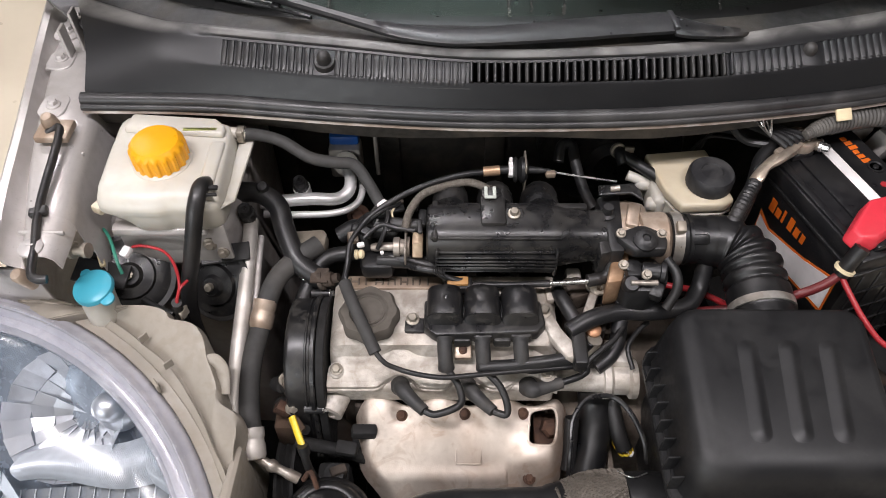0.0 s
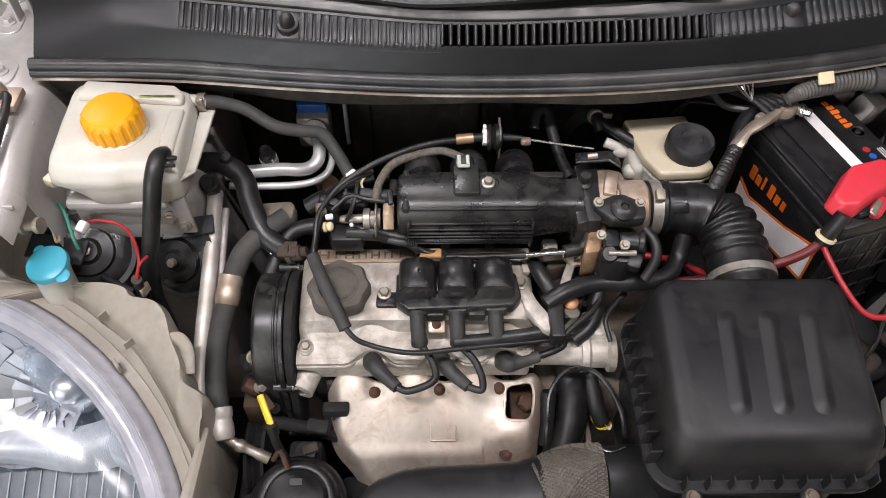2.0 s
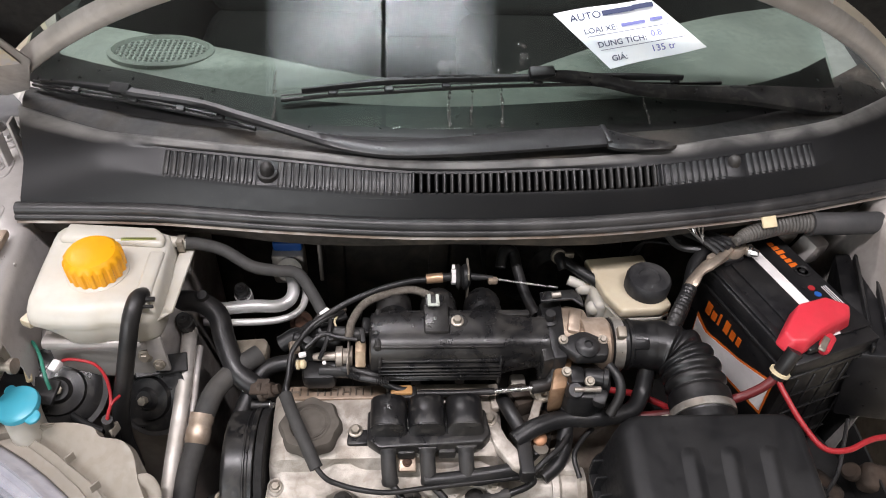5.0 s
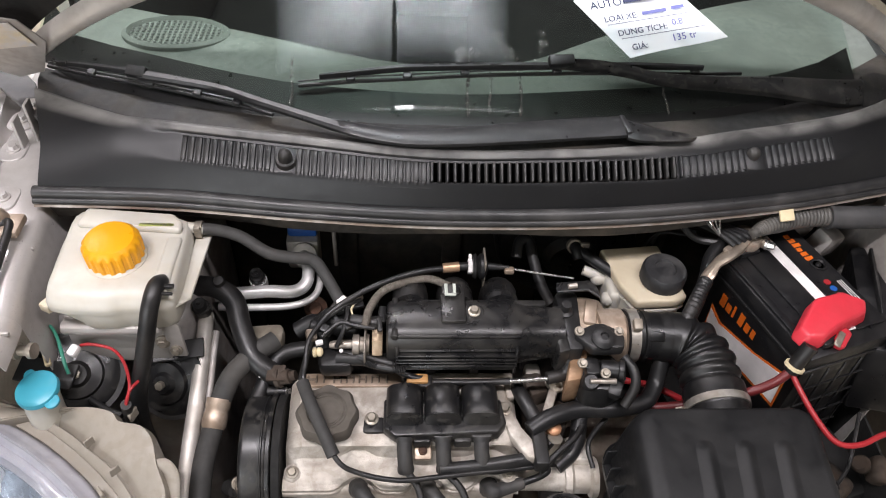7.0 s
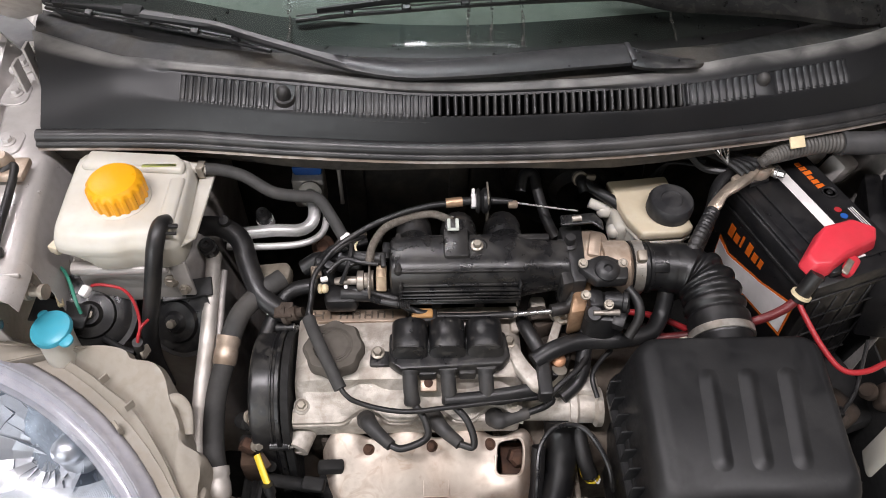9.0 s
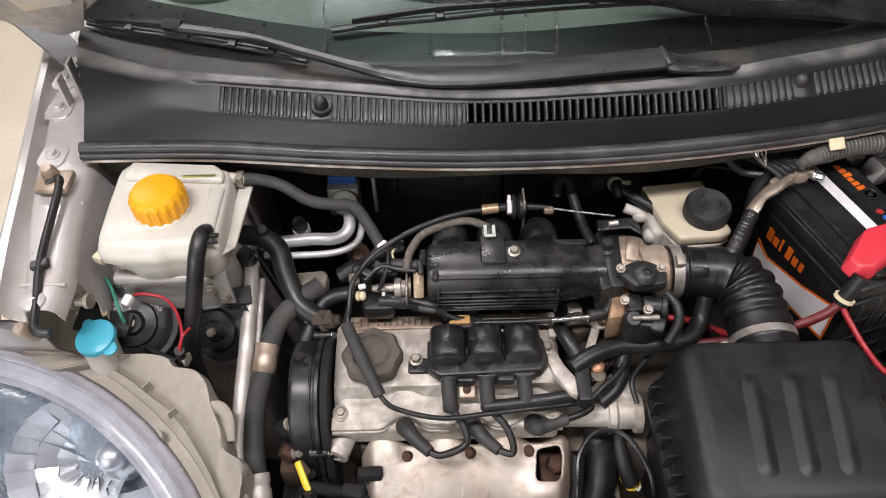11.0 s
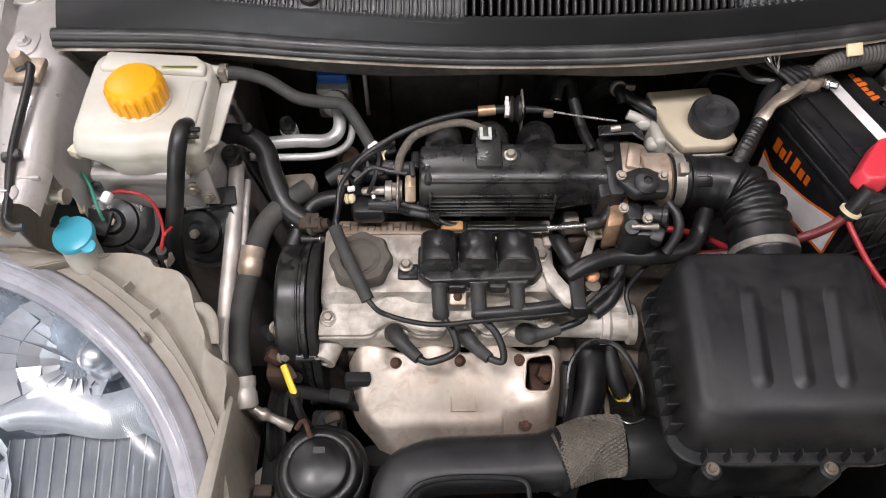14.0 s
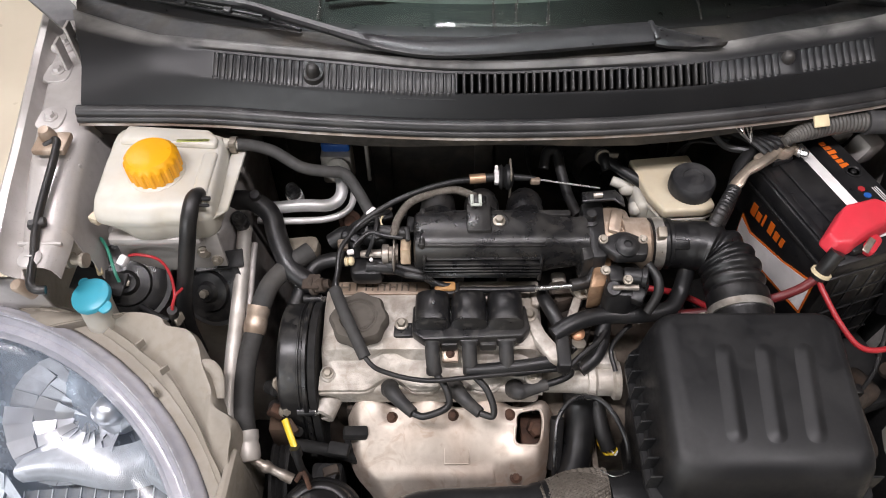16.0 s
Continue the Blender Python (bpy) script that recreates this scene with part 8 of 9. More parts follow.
rbox(bm, (-0.492, 0.852, 0.930), (0.05, 0.05, 0.004), 0.001)
part("pivot_plate", bm, M["paint"], hg)
for q in ((-0.575, 1.005, 0.972), (-0.62, 1.045, 0.972), (-0.478, 0.890, 0.972)):
    bolt("bolt", q, (0, 0, 1), 0.008, M["paint"], hg, 0.007)
bm = bmesh.new()
prism(bm, [(-0.500, -0.005), (-0.462, 0.012), (-0.428, 0.085), (-0.442, 0.130), (-0.52, 0.150), (-0.62, 0.09)], 0.0, 0.002, 0.0005, 1)
bm.transform(Matrix(((1, BD.x, BNRM.x, 0), (0, BD.y, BNRM.y, 0.93), (0, BD.z, BNRM.z, 1.0), (0, 0, 0, 1))) @ Matrix.Translation((0, 0, 0.006)))
part("corner_plate", bm, M["body"], hg)
bm = bmesh.new()
rbox(bm, (0, 0, 0), (0.072, 0.050, 0.0012), 0.0004, 1)
bm.transform(Matrix(((1, BD.x, BNRM.x, 0), (0, BD.y, BNRM.y, 0.93), (0, BD.z, BNRM.z, 1.0), (0, 0, 0, 1))) @ Matrix.Translation((-0.482, 0.096, 0.0095)) @ pose(0, 0, 0, 0, 0, 12))
part("sticker", bm, surf("faded_sticker", (0.66, 0.58, 0.46), 0.6, col2=(0.55, 0.53, 0.55), s1=40, dirt=(0.62, 0.48, 0.22), dirt_amt=0.6, dirt_s=45), hg, "faded yellowish sticker")

# ---- headlight ----
hl = thing("headlight", (-0.50, 0.30, 0.55), "clear teardrop headlight with chrome reflectors in a beige housing", "headlight")
HN = V((-0.15, -0.50, 0.85)).normalized()
HU = V((0, 1, 0)).cross(HN).normalized()
HV = HN.cross(HU)
HP = V((-0.38, 0.50, 0.80)) + HU * -0.17 + HV * -0.235


def hp(u, v, w=0.0):
    return HP + HU * u + HV * v + HN * w


def outline(s, a, w):
    """A point of the teardrop outline: long towards the bay, short towards the wing."""
    s += 0.36 * (1 - s) * min(1, s / 0.8)
    c = math.cos(a)
    return hp(-0.10 + s * (0.396 if c > 0 else 0.19) * c, -0.03 + s * 0.341 * math.sin(a), w)


def oval(s, w, n=72):
    return [outline(s, 2 * math.pi * k / n, w) for k in range(n)]


bm = bmesh.new()
loft(bm, [oval(s, w) for s, w in ((0.955, 0.006), (0.965, 0.015), (0.978, 0.017), (0.990, 0.013), (0.994, 0.004), (1.002, 0.003), (1.006, -0.004), (1.0, -0.02), (0.97, -0.03))], closed=True)
part("lens_rim", bm, M["clear_rim"], hl, "milky clear lens rim", ang=60)
bm = bmesh.new()
loft(bm, [oval(s, w) for s, w in ((0.822, -0.014), (0.830, -0.004), (0.842, -0.001), (0.870, 0.0015), (0.874, 0.0042), (0.912, 0.0048), (0.918, 0.0030), (0.955, 0.006))], closed=True)
part("rim_step", bm, M["clear_rim"], hl, ang=60)
bm = bmesh.new()
loft(bm, [oval(s, w) for s, w in ((0.985, -0.018), (1.015, -0.006), (1.065, -0.008), (1.065, -0.05), (1.0, -0.12), (0.80, -0.18), (0.4, -0.20))], closed=True)
part("housing_rim", bm, M["beige"], hl, ang=50)
bm = bmesh.new()
lens_r = [(0.945, 0.010), (0.9, 0.026), (0.8, 0.044), (0.65, 0.060), (0.45, 0.073), (0.22, 0.080), (0.04, 0.082)]
loft(bm, [oval(s, w) for s, w in lens_r], closed=True, out=HN)
ob = part("lens", bm, M["lens"], hl, "clear plastic lens", ang=80)
ob.visible_shadow = False
bm = bmesh.new()
loft(bm, [oval(s, w) for s, w in ((0.835, -0.010), (0.822, -0.008), (0.812, -0.016), (0.80, -0.030), (0.79, -0.048))], closed=True)
part("bezel", bm, M["ring"], hl, "grey-blue metallic bezel", ang=60)
bm = bmesh.new()
loft(bm, [oval(s, w) for s, w in ((0.80, -0.05), (0.6, -0.085), (0.3, -0.10), (0.02, -0.105))], closed=True)
part("back_shell", bm, M["ring"], hl, ang=60)


def facet_bowl(cu, cv, r, depth, nseg, nring, name="reflector"):
    """A bowl of flat chrome facets, each tilted a little."""
    b = bmesh.new()
    rnd = random.Random(5)
    for i in range(nring):
        for k in range(nseg):
            r0, r1 = r * i / nring, r * (i + 1) / nring
            a0, a1 = 2 * math.pi * k / nseg, 2 * math.pi * (k + 1) / nseg
            q = []
            for rr, aa in ((r0, a0), (r1, a0), (r1, a1), (r0, a1)):
                q.append((cu + rr * math.cos(aa), cv + rr * math.sin(aa), -0.095 + depth * (rr / r) ** 2 + 0.010 * rnd.random()))
            if i == 0:
                q = q[1:]
            b.faces.new([b.verts.new(hp(*c)) for c in q])
    return part(name, b, M["chrome"], hl, "faceted chrome reflector", ang=5)


facet_bowl(0.085, 0.150, 0.080, 0.055, 22, 4)
facet_bowl(-0.06, 0.02, 0.10, 0.06, 16, 3)
facet_bowl(-0.10, 0.20, 0.06, 0.05, 12, 2)
bm = bmesh.new()
lathe(bm, [(0.030, -0.01), (0.026, 0.004), (0.019, 0.010), (0.018, 0.020), (0.014, 0.030), (0.007, 0.035), (0, 0.036)], aim(hp(0.150, 0.155, -0.045), HN), 30)
part("bulb_cap", bm, M["chrome"], hl, "round chrome bulb cap")
# fluted lower reflector
bm = bmesh.new()
rows = []
for i in range(181):
    u = i / 180
    row = []
    for j in range(7):
        v = j / 6
        top = 0.108 + 0.026 * u * u - 0.05 * max(0, u - 0.82) * 4 + 0.006 * math.sin(u * 7)
        row.append(hp(0.030 + 0.205 * u, top - v * (0.030 + 0.035 * u), -0.040 + 0.020 * math.sin(v * 3.0) + 0.006 * math.sin(u * 5) + 0.0005 * math.cos(i * math.pi)))
    rows.append(row)
loft(bm, rows, out=HN)
part("fluted_reflector", bm, surf("satin_chrome", (0.60, 0.64, 0.68), 0.45, metal=0.5, bump=0.0), hl, "fluted silver reflector panel", ang=60)
for k in range(11):
    bm = bmesh.new()
    u0 = 0.020 + 0.0195 * k
    loft(bm, [[hp(u0 + du - 0.10 * v * 0.25, 0.066 - 0.20 * v, -0.055 + 0.012 * v + 0.003 * math.sin(du / 0.019 * math.pi)) for v in (0, 0.25, 0.5, 0.75, 1)] for du in (0.0, 0.004, 0.0095, 0.015, 0.0188)], out=HN)
    part("facet", bm, M["smoked"], hl, ang=60)
    bm = bmesh.new()
    tube(bm, [hp(u0 - 0.025 * v, 0.066 - 0.20 * v, -0.0525 + 0.012 * v) for v in (0, 0.3 + 0.05 * (k % 3), 0.8)], 0.0008, 6, 2)
    part("facet_ridge", bm, M["chrome"], hl)
# beige housing behind the lamp
HO = [(-0.459, 0.514, 0.812), (-0.42, 0.522, 0.815), (-0.375, 0.528, 0.817), (-0.359, 0.531, 0.818), (-0.337, 0.53, 0.818), (-0.319, 0.525, 0.816), (-0.311, 0.517, 0.811), (-0.288, 0.514, 0.807), (-0.273, 0.499, 0.802), (-0.263, 0.472, 0.795), (-0.251, 0.449, 0.787), (-0.246, 0.43, 0.775), (-0.227, 0.42, 0.76), (-0.228, 0.398, 0.745), (-0.234, 0.366, 0.72), (-0.236, 0.326, 0.69), (-0.238, 0.25, 0.66)]
bm = bmesh.new()
rows = []
HO = spline(HO, 4)
for k, q in enumerate(HO):
    rim = outline(1.055, radians(72 - 77 * k / (len(HO) - 1)), -0.010)
    q = V(q)
    rows.append([rim, rim.lerp(q, 0.20) + V((0, 0, 0.004)), rim.lerp(q, 0.215) + V((0, 0, -0.007)), rim.lerp(q, 0.27) + V((0, 0, -0.009)), rim.lerp(q, 0.33) + V((0, 0, -0.006)), rim.lerp(q, 0.6) + V((0, 0, -0.002 + 0.004 * math.sin(k * 0.475))), rim.lerp(q, 0.88) + V((0, 0, 0.002)), q, q + V((0.004, 0.003, -0.012)), q + V((0.006, 0.004, -0.16))])
rows = [row + [p + V((-0.0012, -0.0012, -0.002)) for p in reversed(row)] for row in rows]
loft(bm, rows, closed=True, cap=True)
part("housing", bm, M["beige"], hl, "beige plastic housing", ang=40)
for x, y, w in ((-0.380, 0.527, 60), (-0.340, 0.497, 50), (-0.303, 0.462, 45)):
    bm = bmesh.new()
    rbox(bm, (x, y, 0.801), (0.011, 0.002, 0.012), 0.0006, 1, pose(0, 0, 0, 0, 0, w))
    part("fin", bm, M["beige"], hl)
for x, y, z, w in ((-0.300, 0.530, 0.805, -20), (-0.318, 0.446, 0.782, 40)):
    bm = bmesh.new()
    rbox(bm, (x, y, z), (0.004, 0.014, 0.014), 0.001, 1, pose(0, 0, 0, 0, 0, w))
    part("clip", bm, M["beige"], hl)
bm = bmesh.new()
tube(bm, [(-0.264, 0.474, 0.788), (-0.254, 0.473, 0.790), (-0.246, 0.463, 0.783), (-0.245, 0.444, 0.768)], 0.0085, 14, 5, flat=0.5)
part("hook", bm, M["beige"], hl)
bm = bmesh.new()
prism(bm, [(-0.232, 0.405), (-0.220, 0.395), (-0.226, 0.27), (-0.246, 0.26)], 0.60, 0.735, 0.008, 2)
part("side_wall", bm, M["beige"], hl)

# ---- front engine mount ----
em = thing("engine_mount", (-0.128, 0.335, 0.55), "round black domed engine mount at the front", "engine mount")
bm = bmesh.new()
mm = aim((-0.128, 0.335, 0.655), (0, -0.12, 1))
lathe(bm, [(0.048, -0.06), (0.052, 0.0), (0.054, 0.004), (0.054, 0.012), (0.051, 0.016), (0.048, 0.017), (0.046, 0.026), (0.043, 0.031), (0.037, 0.0325), (0.035, 0.0315), (0.033, 0.0365), (0.030, 0.0385), (0.0, 0.0395)], mm, 48)
part("dome", bm, M["elbow"], em, ang=50)
bm = bmesh.new()
rbox(bm, (0, 0, 0), (0.014, 0.008, 0.0012), 0.0004, 1)
bm.transform(mm @ Matrix.Translation((0, 0.018, 0.0393)))
part("stamp", bm, M["plastic"], em)
bm = bmesh.new()
tube(bm, [(-0.075, 0.345, 0.58), (-0.072, 0.37, 0.62)], 0.02, 16, 1)
rbox(bm, (-0.128, 0.31, 0.585), (0.14, 0.06, 0.03), 0.006)
part("arm", bm, M["void"], em)
bm = bmesh.new()
rbox(bm, (-0.195, 0.318, 0.648), (0.022, 0.014, 0.01), 0.003)
rbox(bm, (-0.19, 0.312, 0.632), (0.04, 0.02, 0.02), 0.004)
solo("mount_connector", bm, M["grime"], "rusty bracket beside the engine mount", "bracket")
bm = bmesh.new()
tube(bm, [(-0.19, 0.30, 0.62), (-0.13, 0.285, 0.625), (-0.06, 0.30, 0.625)], 0.006, 10, 5)
solo("yellow_fuel_pipe", bm, M["cream"], "yellowed plastic pipe below the mount", "pipe")
bm = bmesh.new()
rbox(bm, (-0.20, 0.40, 0.56), (0.02, 0.2, 0.10), 0.004)
for k in range(5):
    rbox(bm, (-0.2105, 0.40, 0.52 + 0.02 * k), (0.003, 0.19, 0.003), 0.001)
solo("drive_belt", bm, M["void"], "ribbed black drive belt on the engine side", "drive belt")

# ---- wipers ----
def strip(b, back, front, rise, drop, sub=6):
    """A pressed channel between a back and a front edge line: arched on top, with turned-down sides."""
    P, Q = spline(back, sub), spline(front, sub)
    rows = []
    for p, q in zip(P, Q):
        up = V((0, -0.25, 1)).normalized()
        rows.append([p - up * drop, p, p.lerp(q, 0.22) + up * rise, p.lerp(q, 0.78) + up * rise, q + up * 0.0003, q - up * drop])
    loft(b, rows, closed=True, cap=True)
    return b


def along(line, lift):
    return [on_glass(x, v, lift) for x, v in line]


w1 = thing("wiper", (0.30, 0.79, 1.0), "black wiper resting at the foot of the windscreen", "wiper")
w2 = thing("wiper", (0.64, 0.91, 1.0), "black wiper lying across the windscreen foot with a slotted blade", "wiper")
BL1 = [(-0.466, -0.006), (-0.40, 0.006), (-0.32, 0.012), (-0.257, 0.010), (-0.206, 0.004), (-0.161, -0.005)]
BL2 = [(-0.132, 0.039), (-0.066, 0.050), (0.006, 0.058), (0.08, 0.065), (0.201, 0.069), (0.31, 0.066), (0.39, 0.060), (0.458, 0.053)]
for w, line, lo in ((w1, BL1, 0.004), (w2, BL2, 0.003)):
    b = bmesh.new()
    tube(b, along(line, lo), 0.0026, 8, 6, flat=1.5)
    part("rubber_lip", b, M["rubber"], w)
    b = bmesh.new()
    tube(b, along([(x, v + 0.0022) for x, v in line[:-1]], lo + 0.0045), 0.0011, 6, 6)
    part("spine", b, M["spine"], w, "grey metal spine")
    for i in range(1, len(line) - 1):
        b = bmesh.new()
        x, v = line[i]
        p = on_glass(x, v + 0.001, lo + 0.004)
        d = on_glass(line[i + 1][0], line[i + 1][1], lo) - on_glass(line[i - 1][0], line[i - 1][1], lo)
        rbox(b, p, (0.012, 0.010, 0.006), 0.0015, 1, pose(0, 0, 0, 20, 0, math.degrees(math.atan2(d.y, d.x))))
        part("claw", b, M["wiper"], w)
# bridges of the blades
b = bmesh.new()
strip(b, along([(-0.455, 0.000), (-0.413, 0.013), (-0.35, 0.023), (-0.297, 0.026), (-0.252, 0.024), (-0.215, 0.018)], 0.012), along([(-0.452, -0.003), (-0.413, 0.008), (-0.35, 0.016), (-0.297, 0.019), (-0.252, 0.017), (-0.215, 0.013)], 0.012), 0.002, 0.004)
part("blade_bridge", b, M["wiper"], w1)
b = bmesh.new()
strip(b, along([(-0.105, 0.046), (-0.06, 0.056), (-0.002, 0.067), (0.05, 0.071), (0.10, 0.0735), (0.16, 0.0745), (0.24, 0.0735), (0.32, 0.070), (0.40, 0.061)], 0.014), along([(-0.105, 0.043), (-0.06, 0.051), (-0.002, 0.060), (0.05, 0.064), (0.10, 0.0665), (0.16, 0.0675), (0.24, 0.067), (0.32, 0.064), (0.40, 0.057)], 0.014), 0.0025, 0.004)
br2 = part("blade_bridge", b, M["wiper"], w2)
for k in range(5):
    b = bmesh.new()
    x = 0.025 + 0.0215 * k
    p, q = on_glass(x, 0.0672 + 0.0012 * k * (1 - 0.12 * k), 0.0168), on_glass(x + 0.016, 0.0680 + 0.0012 * k * (1 - 0.12 * k), 0.0168)
    rbox(b, (p + q) / 2, (0.0155, 0.0026, 0.0012), 0.0004, 1, pose(0, 0, 0, 26, 0, math.degrees(math.atan2(q.y - p.y, q.x - p.x))))
    part("slot", b, M["void"], br2)
# arms
b = bmesh.new()
strip(b, [(-0.338, 0.901, 1.022), (-0.236, 0.874, 1.021), (-0.183, 0.849, 1.021), (-0.131, 0.823, 1.021), (-0.088, 0.804, 1.021), (-0.047, 0.794, 1.021), (0.008, 0.785, 1.021), (0.077, 0.790, 1.022), (0.147, 0.802, 1.022), (0.22, 0.813, 1.022), (0.277, 0.819, 1.022)],
      [(-0.334, 0.886, 1.020), (-0.234, 0.862, 1.019), (-0.181, 0.835, 1.019), (-0.130, 0.810, 1.019), (-0.087, 0.788, 1.019), (-0.046, 0.769, 1.019), (0.008, 0.757, 1.019), (0.075, 0.758, 1.020), (0.143, 0.765, 1.020), (0.214, 0.774, 1.020), (0.273, 0.781, 1.020)], 0.0035, 0.0045)
part("arm", b, M["wiper"], w1)
b = bmesh.new()
rbox(b, on_glass(-0.338, 0.017, 0.015), (0.026, 0.015, 0.009), 0.002, 2, pose(0, 0, 0, 29, 0, -14))
part("coupling", b, M["void"], w1)
b = bmesh.new()
rbox(b, (0.274, 0.799, 1.0215), (0.008, 0.038, 0.009), 0.003, 2, pose(0, 0, 0, 0, 0, 6))
part("knuckle", b, M["wiper"], w1)
b = bmesh.new()
strip(b, [(0.277, 0.814, 1.021), (0.292, 0.805, 1.021), (0.317, 0.793, 1.021), (0.340, 0.790, 1.020), (0.353, 0.787, 1.019), (0.359, 0.780, 1.018)], [(0.273, 0.776, 1.020), (0.288, 0.771, 1.020), (0.312, 0.770, 1.020), (0.336, 0.772, 1.019), (0.350, 0.775, 1.018), (0.358, 0.779, 1.018)], 0.003, 0.004)
part("pivot_cover", b, M["satin"], w1)
b = bmesh.new()
strip(b, along([(0.198, 0.071), (0.244, 0.070), (0.291, 0.061), (0.343, 0.046), (0.423, 0.036), (0.51, 0.021), (0.60, -0.004), (0.648, -0.019)], 0.022), along([(0.198, 0.064), (0.243, 0.059), (0.289, 0.050), (0.342, 0.034), (0.422, 0.020), (0.504, -0.002), (0.588, -0.034), (0.632, -0.050)], 0.020), 0.0035, 0.007)
part("arm", b, M["satin"], w2)
b = bmesh.new()
rbox(b, on_glass(0.205, 0.070, 0.020), (0.034, 0.016, 0.012), 0.003, 2, pose(0, 0, 0, 26, 0, 6))
part("coupling", b, M["plastic"], w2)
b = bmesh.new()
strip(b, along([(0.640, -0.012), (0.665, -0.016), (0.69, -0.032), (0.725, -0.058)], 0.022), along([(0.628, -0.052), (0.648, -0.068), (0.668, -0.080), (0.70, -0.10)], 0.020), 0.004, 0.020)
part("pivot_cover", b, M["satin"], w2)

# dried water runs on the glass
runs = dust_coat("dried_dirt", (0.16, 0.155, 0.14), 260, 0.42, 0.60, 0.55)
rnd = random.Random(11)
for x, v0, n in ((-0.142, 0.012, 0.075), (0.084, 0.008, 0.09), (0.112, 0.014, 0.07), (0.151, 0.010, 0.085), (0.345, 0.006, 0.05)):
    b = bmesh.new()
    rows = []
    for k in range(15):
        u = k / 14
        w = (0.0012 + 0.0022 * rnd.random()) * (1 - 0.4 * u)
        dx = 0.0015 * math.sin(u * 5 + x * 40) + 0.0012 * rnd.random()
        rows.append([on_glass(x + dx - w, v0 + n * u, 0.0012), on_glass(x + dx + w, v0 + n * u, 0.0012)])
    loft(b, rows, thick=-0.0003, out=(0, 0, 1))
    part("dirt_run", b, runs, ws, "dried dirty water run")

# ---- cabin behind the glass ----
DASH = lerp_table([(-0.50, 1.14), (-0.348, 1.094), (-0.285, 1.070), (-0.20, 1.040), (-0.13, 1.012), (-0.04, 0.980), (0.08, 0.962), (0.18, 0.985), (0.28, 1.05), (0.40, 1.12), (0.55, 1.19), (0.72, 1.24)])
bm = bmesh.new()
dx = [-0.47 + 0.0425 * k for k in range(29)]
loft(bm, [[(x, (GLASS(max(-0.5, min(0.64, x))) - 0.005) * (1 - u) + DASH(x) * u + e, z) for x in dx] for u, e, z in ((0.0, 0, 0.975), (0.25, 0, 0.986), (0.5, 0, 0.995), (0.8, 0, 1.0), (0.95, 0, 0.9985), (1.0, 0, 0.992), (1.0, 0.006, 0.975), (1.0, 0.012, 0.93), (1.0, 0.03, 0.80), (1.0, 0.10, 0.60))], thick=-0.004, out=(0, 0, 1))
solo("dashboard", bm, M["dash"], "pale grey-green dashboard top behind the windscreen", "dashboard")
sp = thing("speaker_grille", (-0.32, 1.03, 0.99), "oval dashboard speaker grille", "speaker grille")
bm = bmesh.new()
lathe(bm, [(0.075, 0), (0.075, 0.008), (0.068, 0.012), (0.064, 0.006), (0, 0.008)], Matrix.Translation((-0.32, 1.03, 0.997)) @ Matrix.Diagonal((1, 0.6, 1, 1)), 48)
part("frame", bm, M["dash"], sp)
bm = bmesh.new()
for i in range(-8, 9):
    for j in range(-5, 6):
        x, y = 0.0075 * i, 0.0075 * j
        if (x / 0.062) ** 2 + (y / 0.037) ** 2 < 1:
            rbox(bm, (-0.32 + x, 1.03 + y, 1.0055), (0.004, 0.004, 0.001), 0.0003, 1)
part("grille_holes", bm, surf("grille_shadow", (0.10, 0.114, 0.102), 0.8), sp)
for cx, lab in ((-0.25, "dark cloth front seat seen through the windscreen"), (0.42, "dark cloth front seat seen through the windscreen")):
    st = thing("front_seat", (cx, 1.9, 0.3), lab, "car seat", "front seats")
    bm = bmesh.new()
    rbox(bm, (cx, 1.75, 0.55), (0.48, 0.50, 0.18), 0.06, 4)
    part("seat", bm, M["seat"], st)
    bm = bmesh.new()
    rbox(bm, (cx, 2.05, 0.92), (0.46, 0.14, 0.62), 0.06, 4, pose(0, 0, 0, -14))
    part("backrest", bm, M["seat"], st)
    bm = bmesh.new()
    rbox(bm, (cx, 2.15, 1.30), (0.26, 0.10, 0.16), 0.04, 4, pose(0, 0, 0, -14))
    part("headrest", bm, M["seat"], st)
# unseen bench added to hide the bright tail and darken the cabin
rs = thing("rear_seat", (0.11, 2.5, 0.3), "unseen dark rear bench that hides the bright tail", "car seat")
bm = bmesh.new()
rbox(bm, (0.11, 2.42, 0.52), (1.20, 0.46, 0.20), 0.06, 4)
part("seat", bm, M["seat"], rs)
bm = bmesh.new()
rbox(bm, (0.11, 2.68, 0.92), (1.20, 0.16, 0.86), 0.06, 4, pose(0, 0, 0, -10))
part("backrest", bm, M["seat"], rs)
bm = bmesh.new()
rbox(bm, (0.08, 1.75, 0.28), (1.3, 1.6, 0.04), 0.01)
rbox(bm, (-0.55, 1.92, 0.6), (0.04, 1.26, 0.7), 0.01)
rbox(bm, (0.78, 1.75, 0.6), (0.04, 1.6, 0.7), 0.01)
solo("cabin_shell", bm, M["seat"], "dark lower cabin shell", "car body", kind="structure")
# unseen roof, sides and tail, added to shut light out of the cabin
cb2 = thing("wall_car_body", (0.11, 1.9, 0.3), "unseen silver car roof, sides and tail that keep the cabin dark", "car body", kind="structure")
bm = bmesh.new()
loft(bm, [[(0.11 + 0.60 * math.sin(radians(a)), y, z + 0.07 * math.cos(radians(a)) - 0.07) for a in range(-84, 85, 12)] for y, z in ((1.46, 1.385), (1.7, 1.44), (2.1, 1.47), (2.5, 1.455), (2.85, 1.40))], thick=0.012, out=(0, 0, 1))
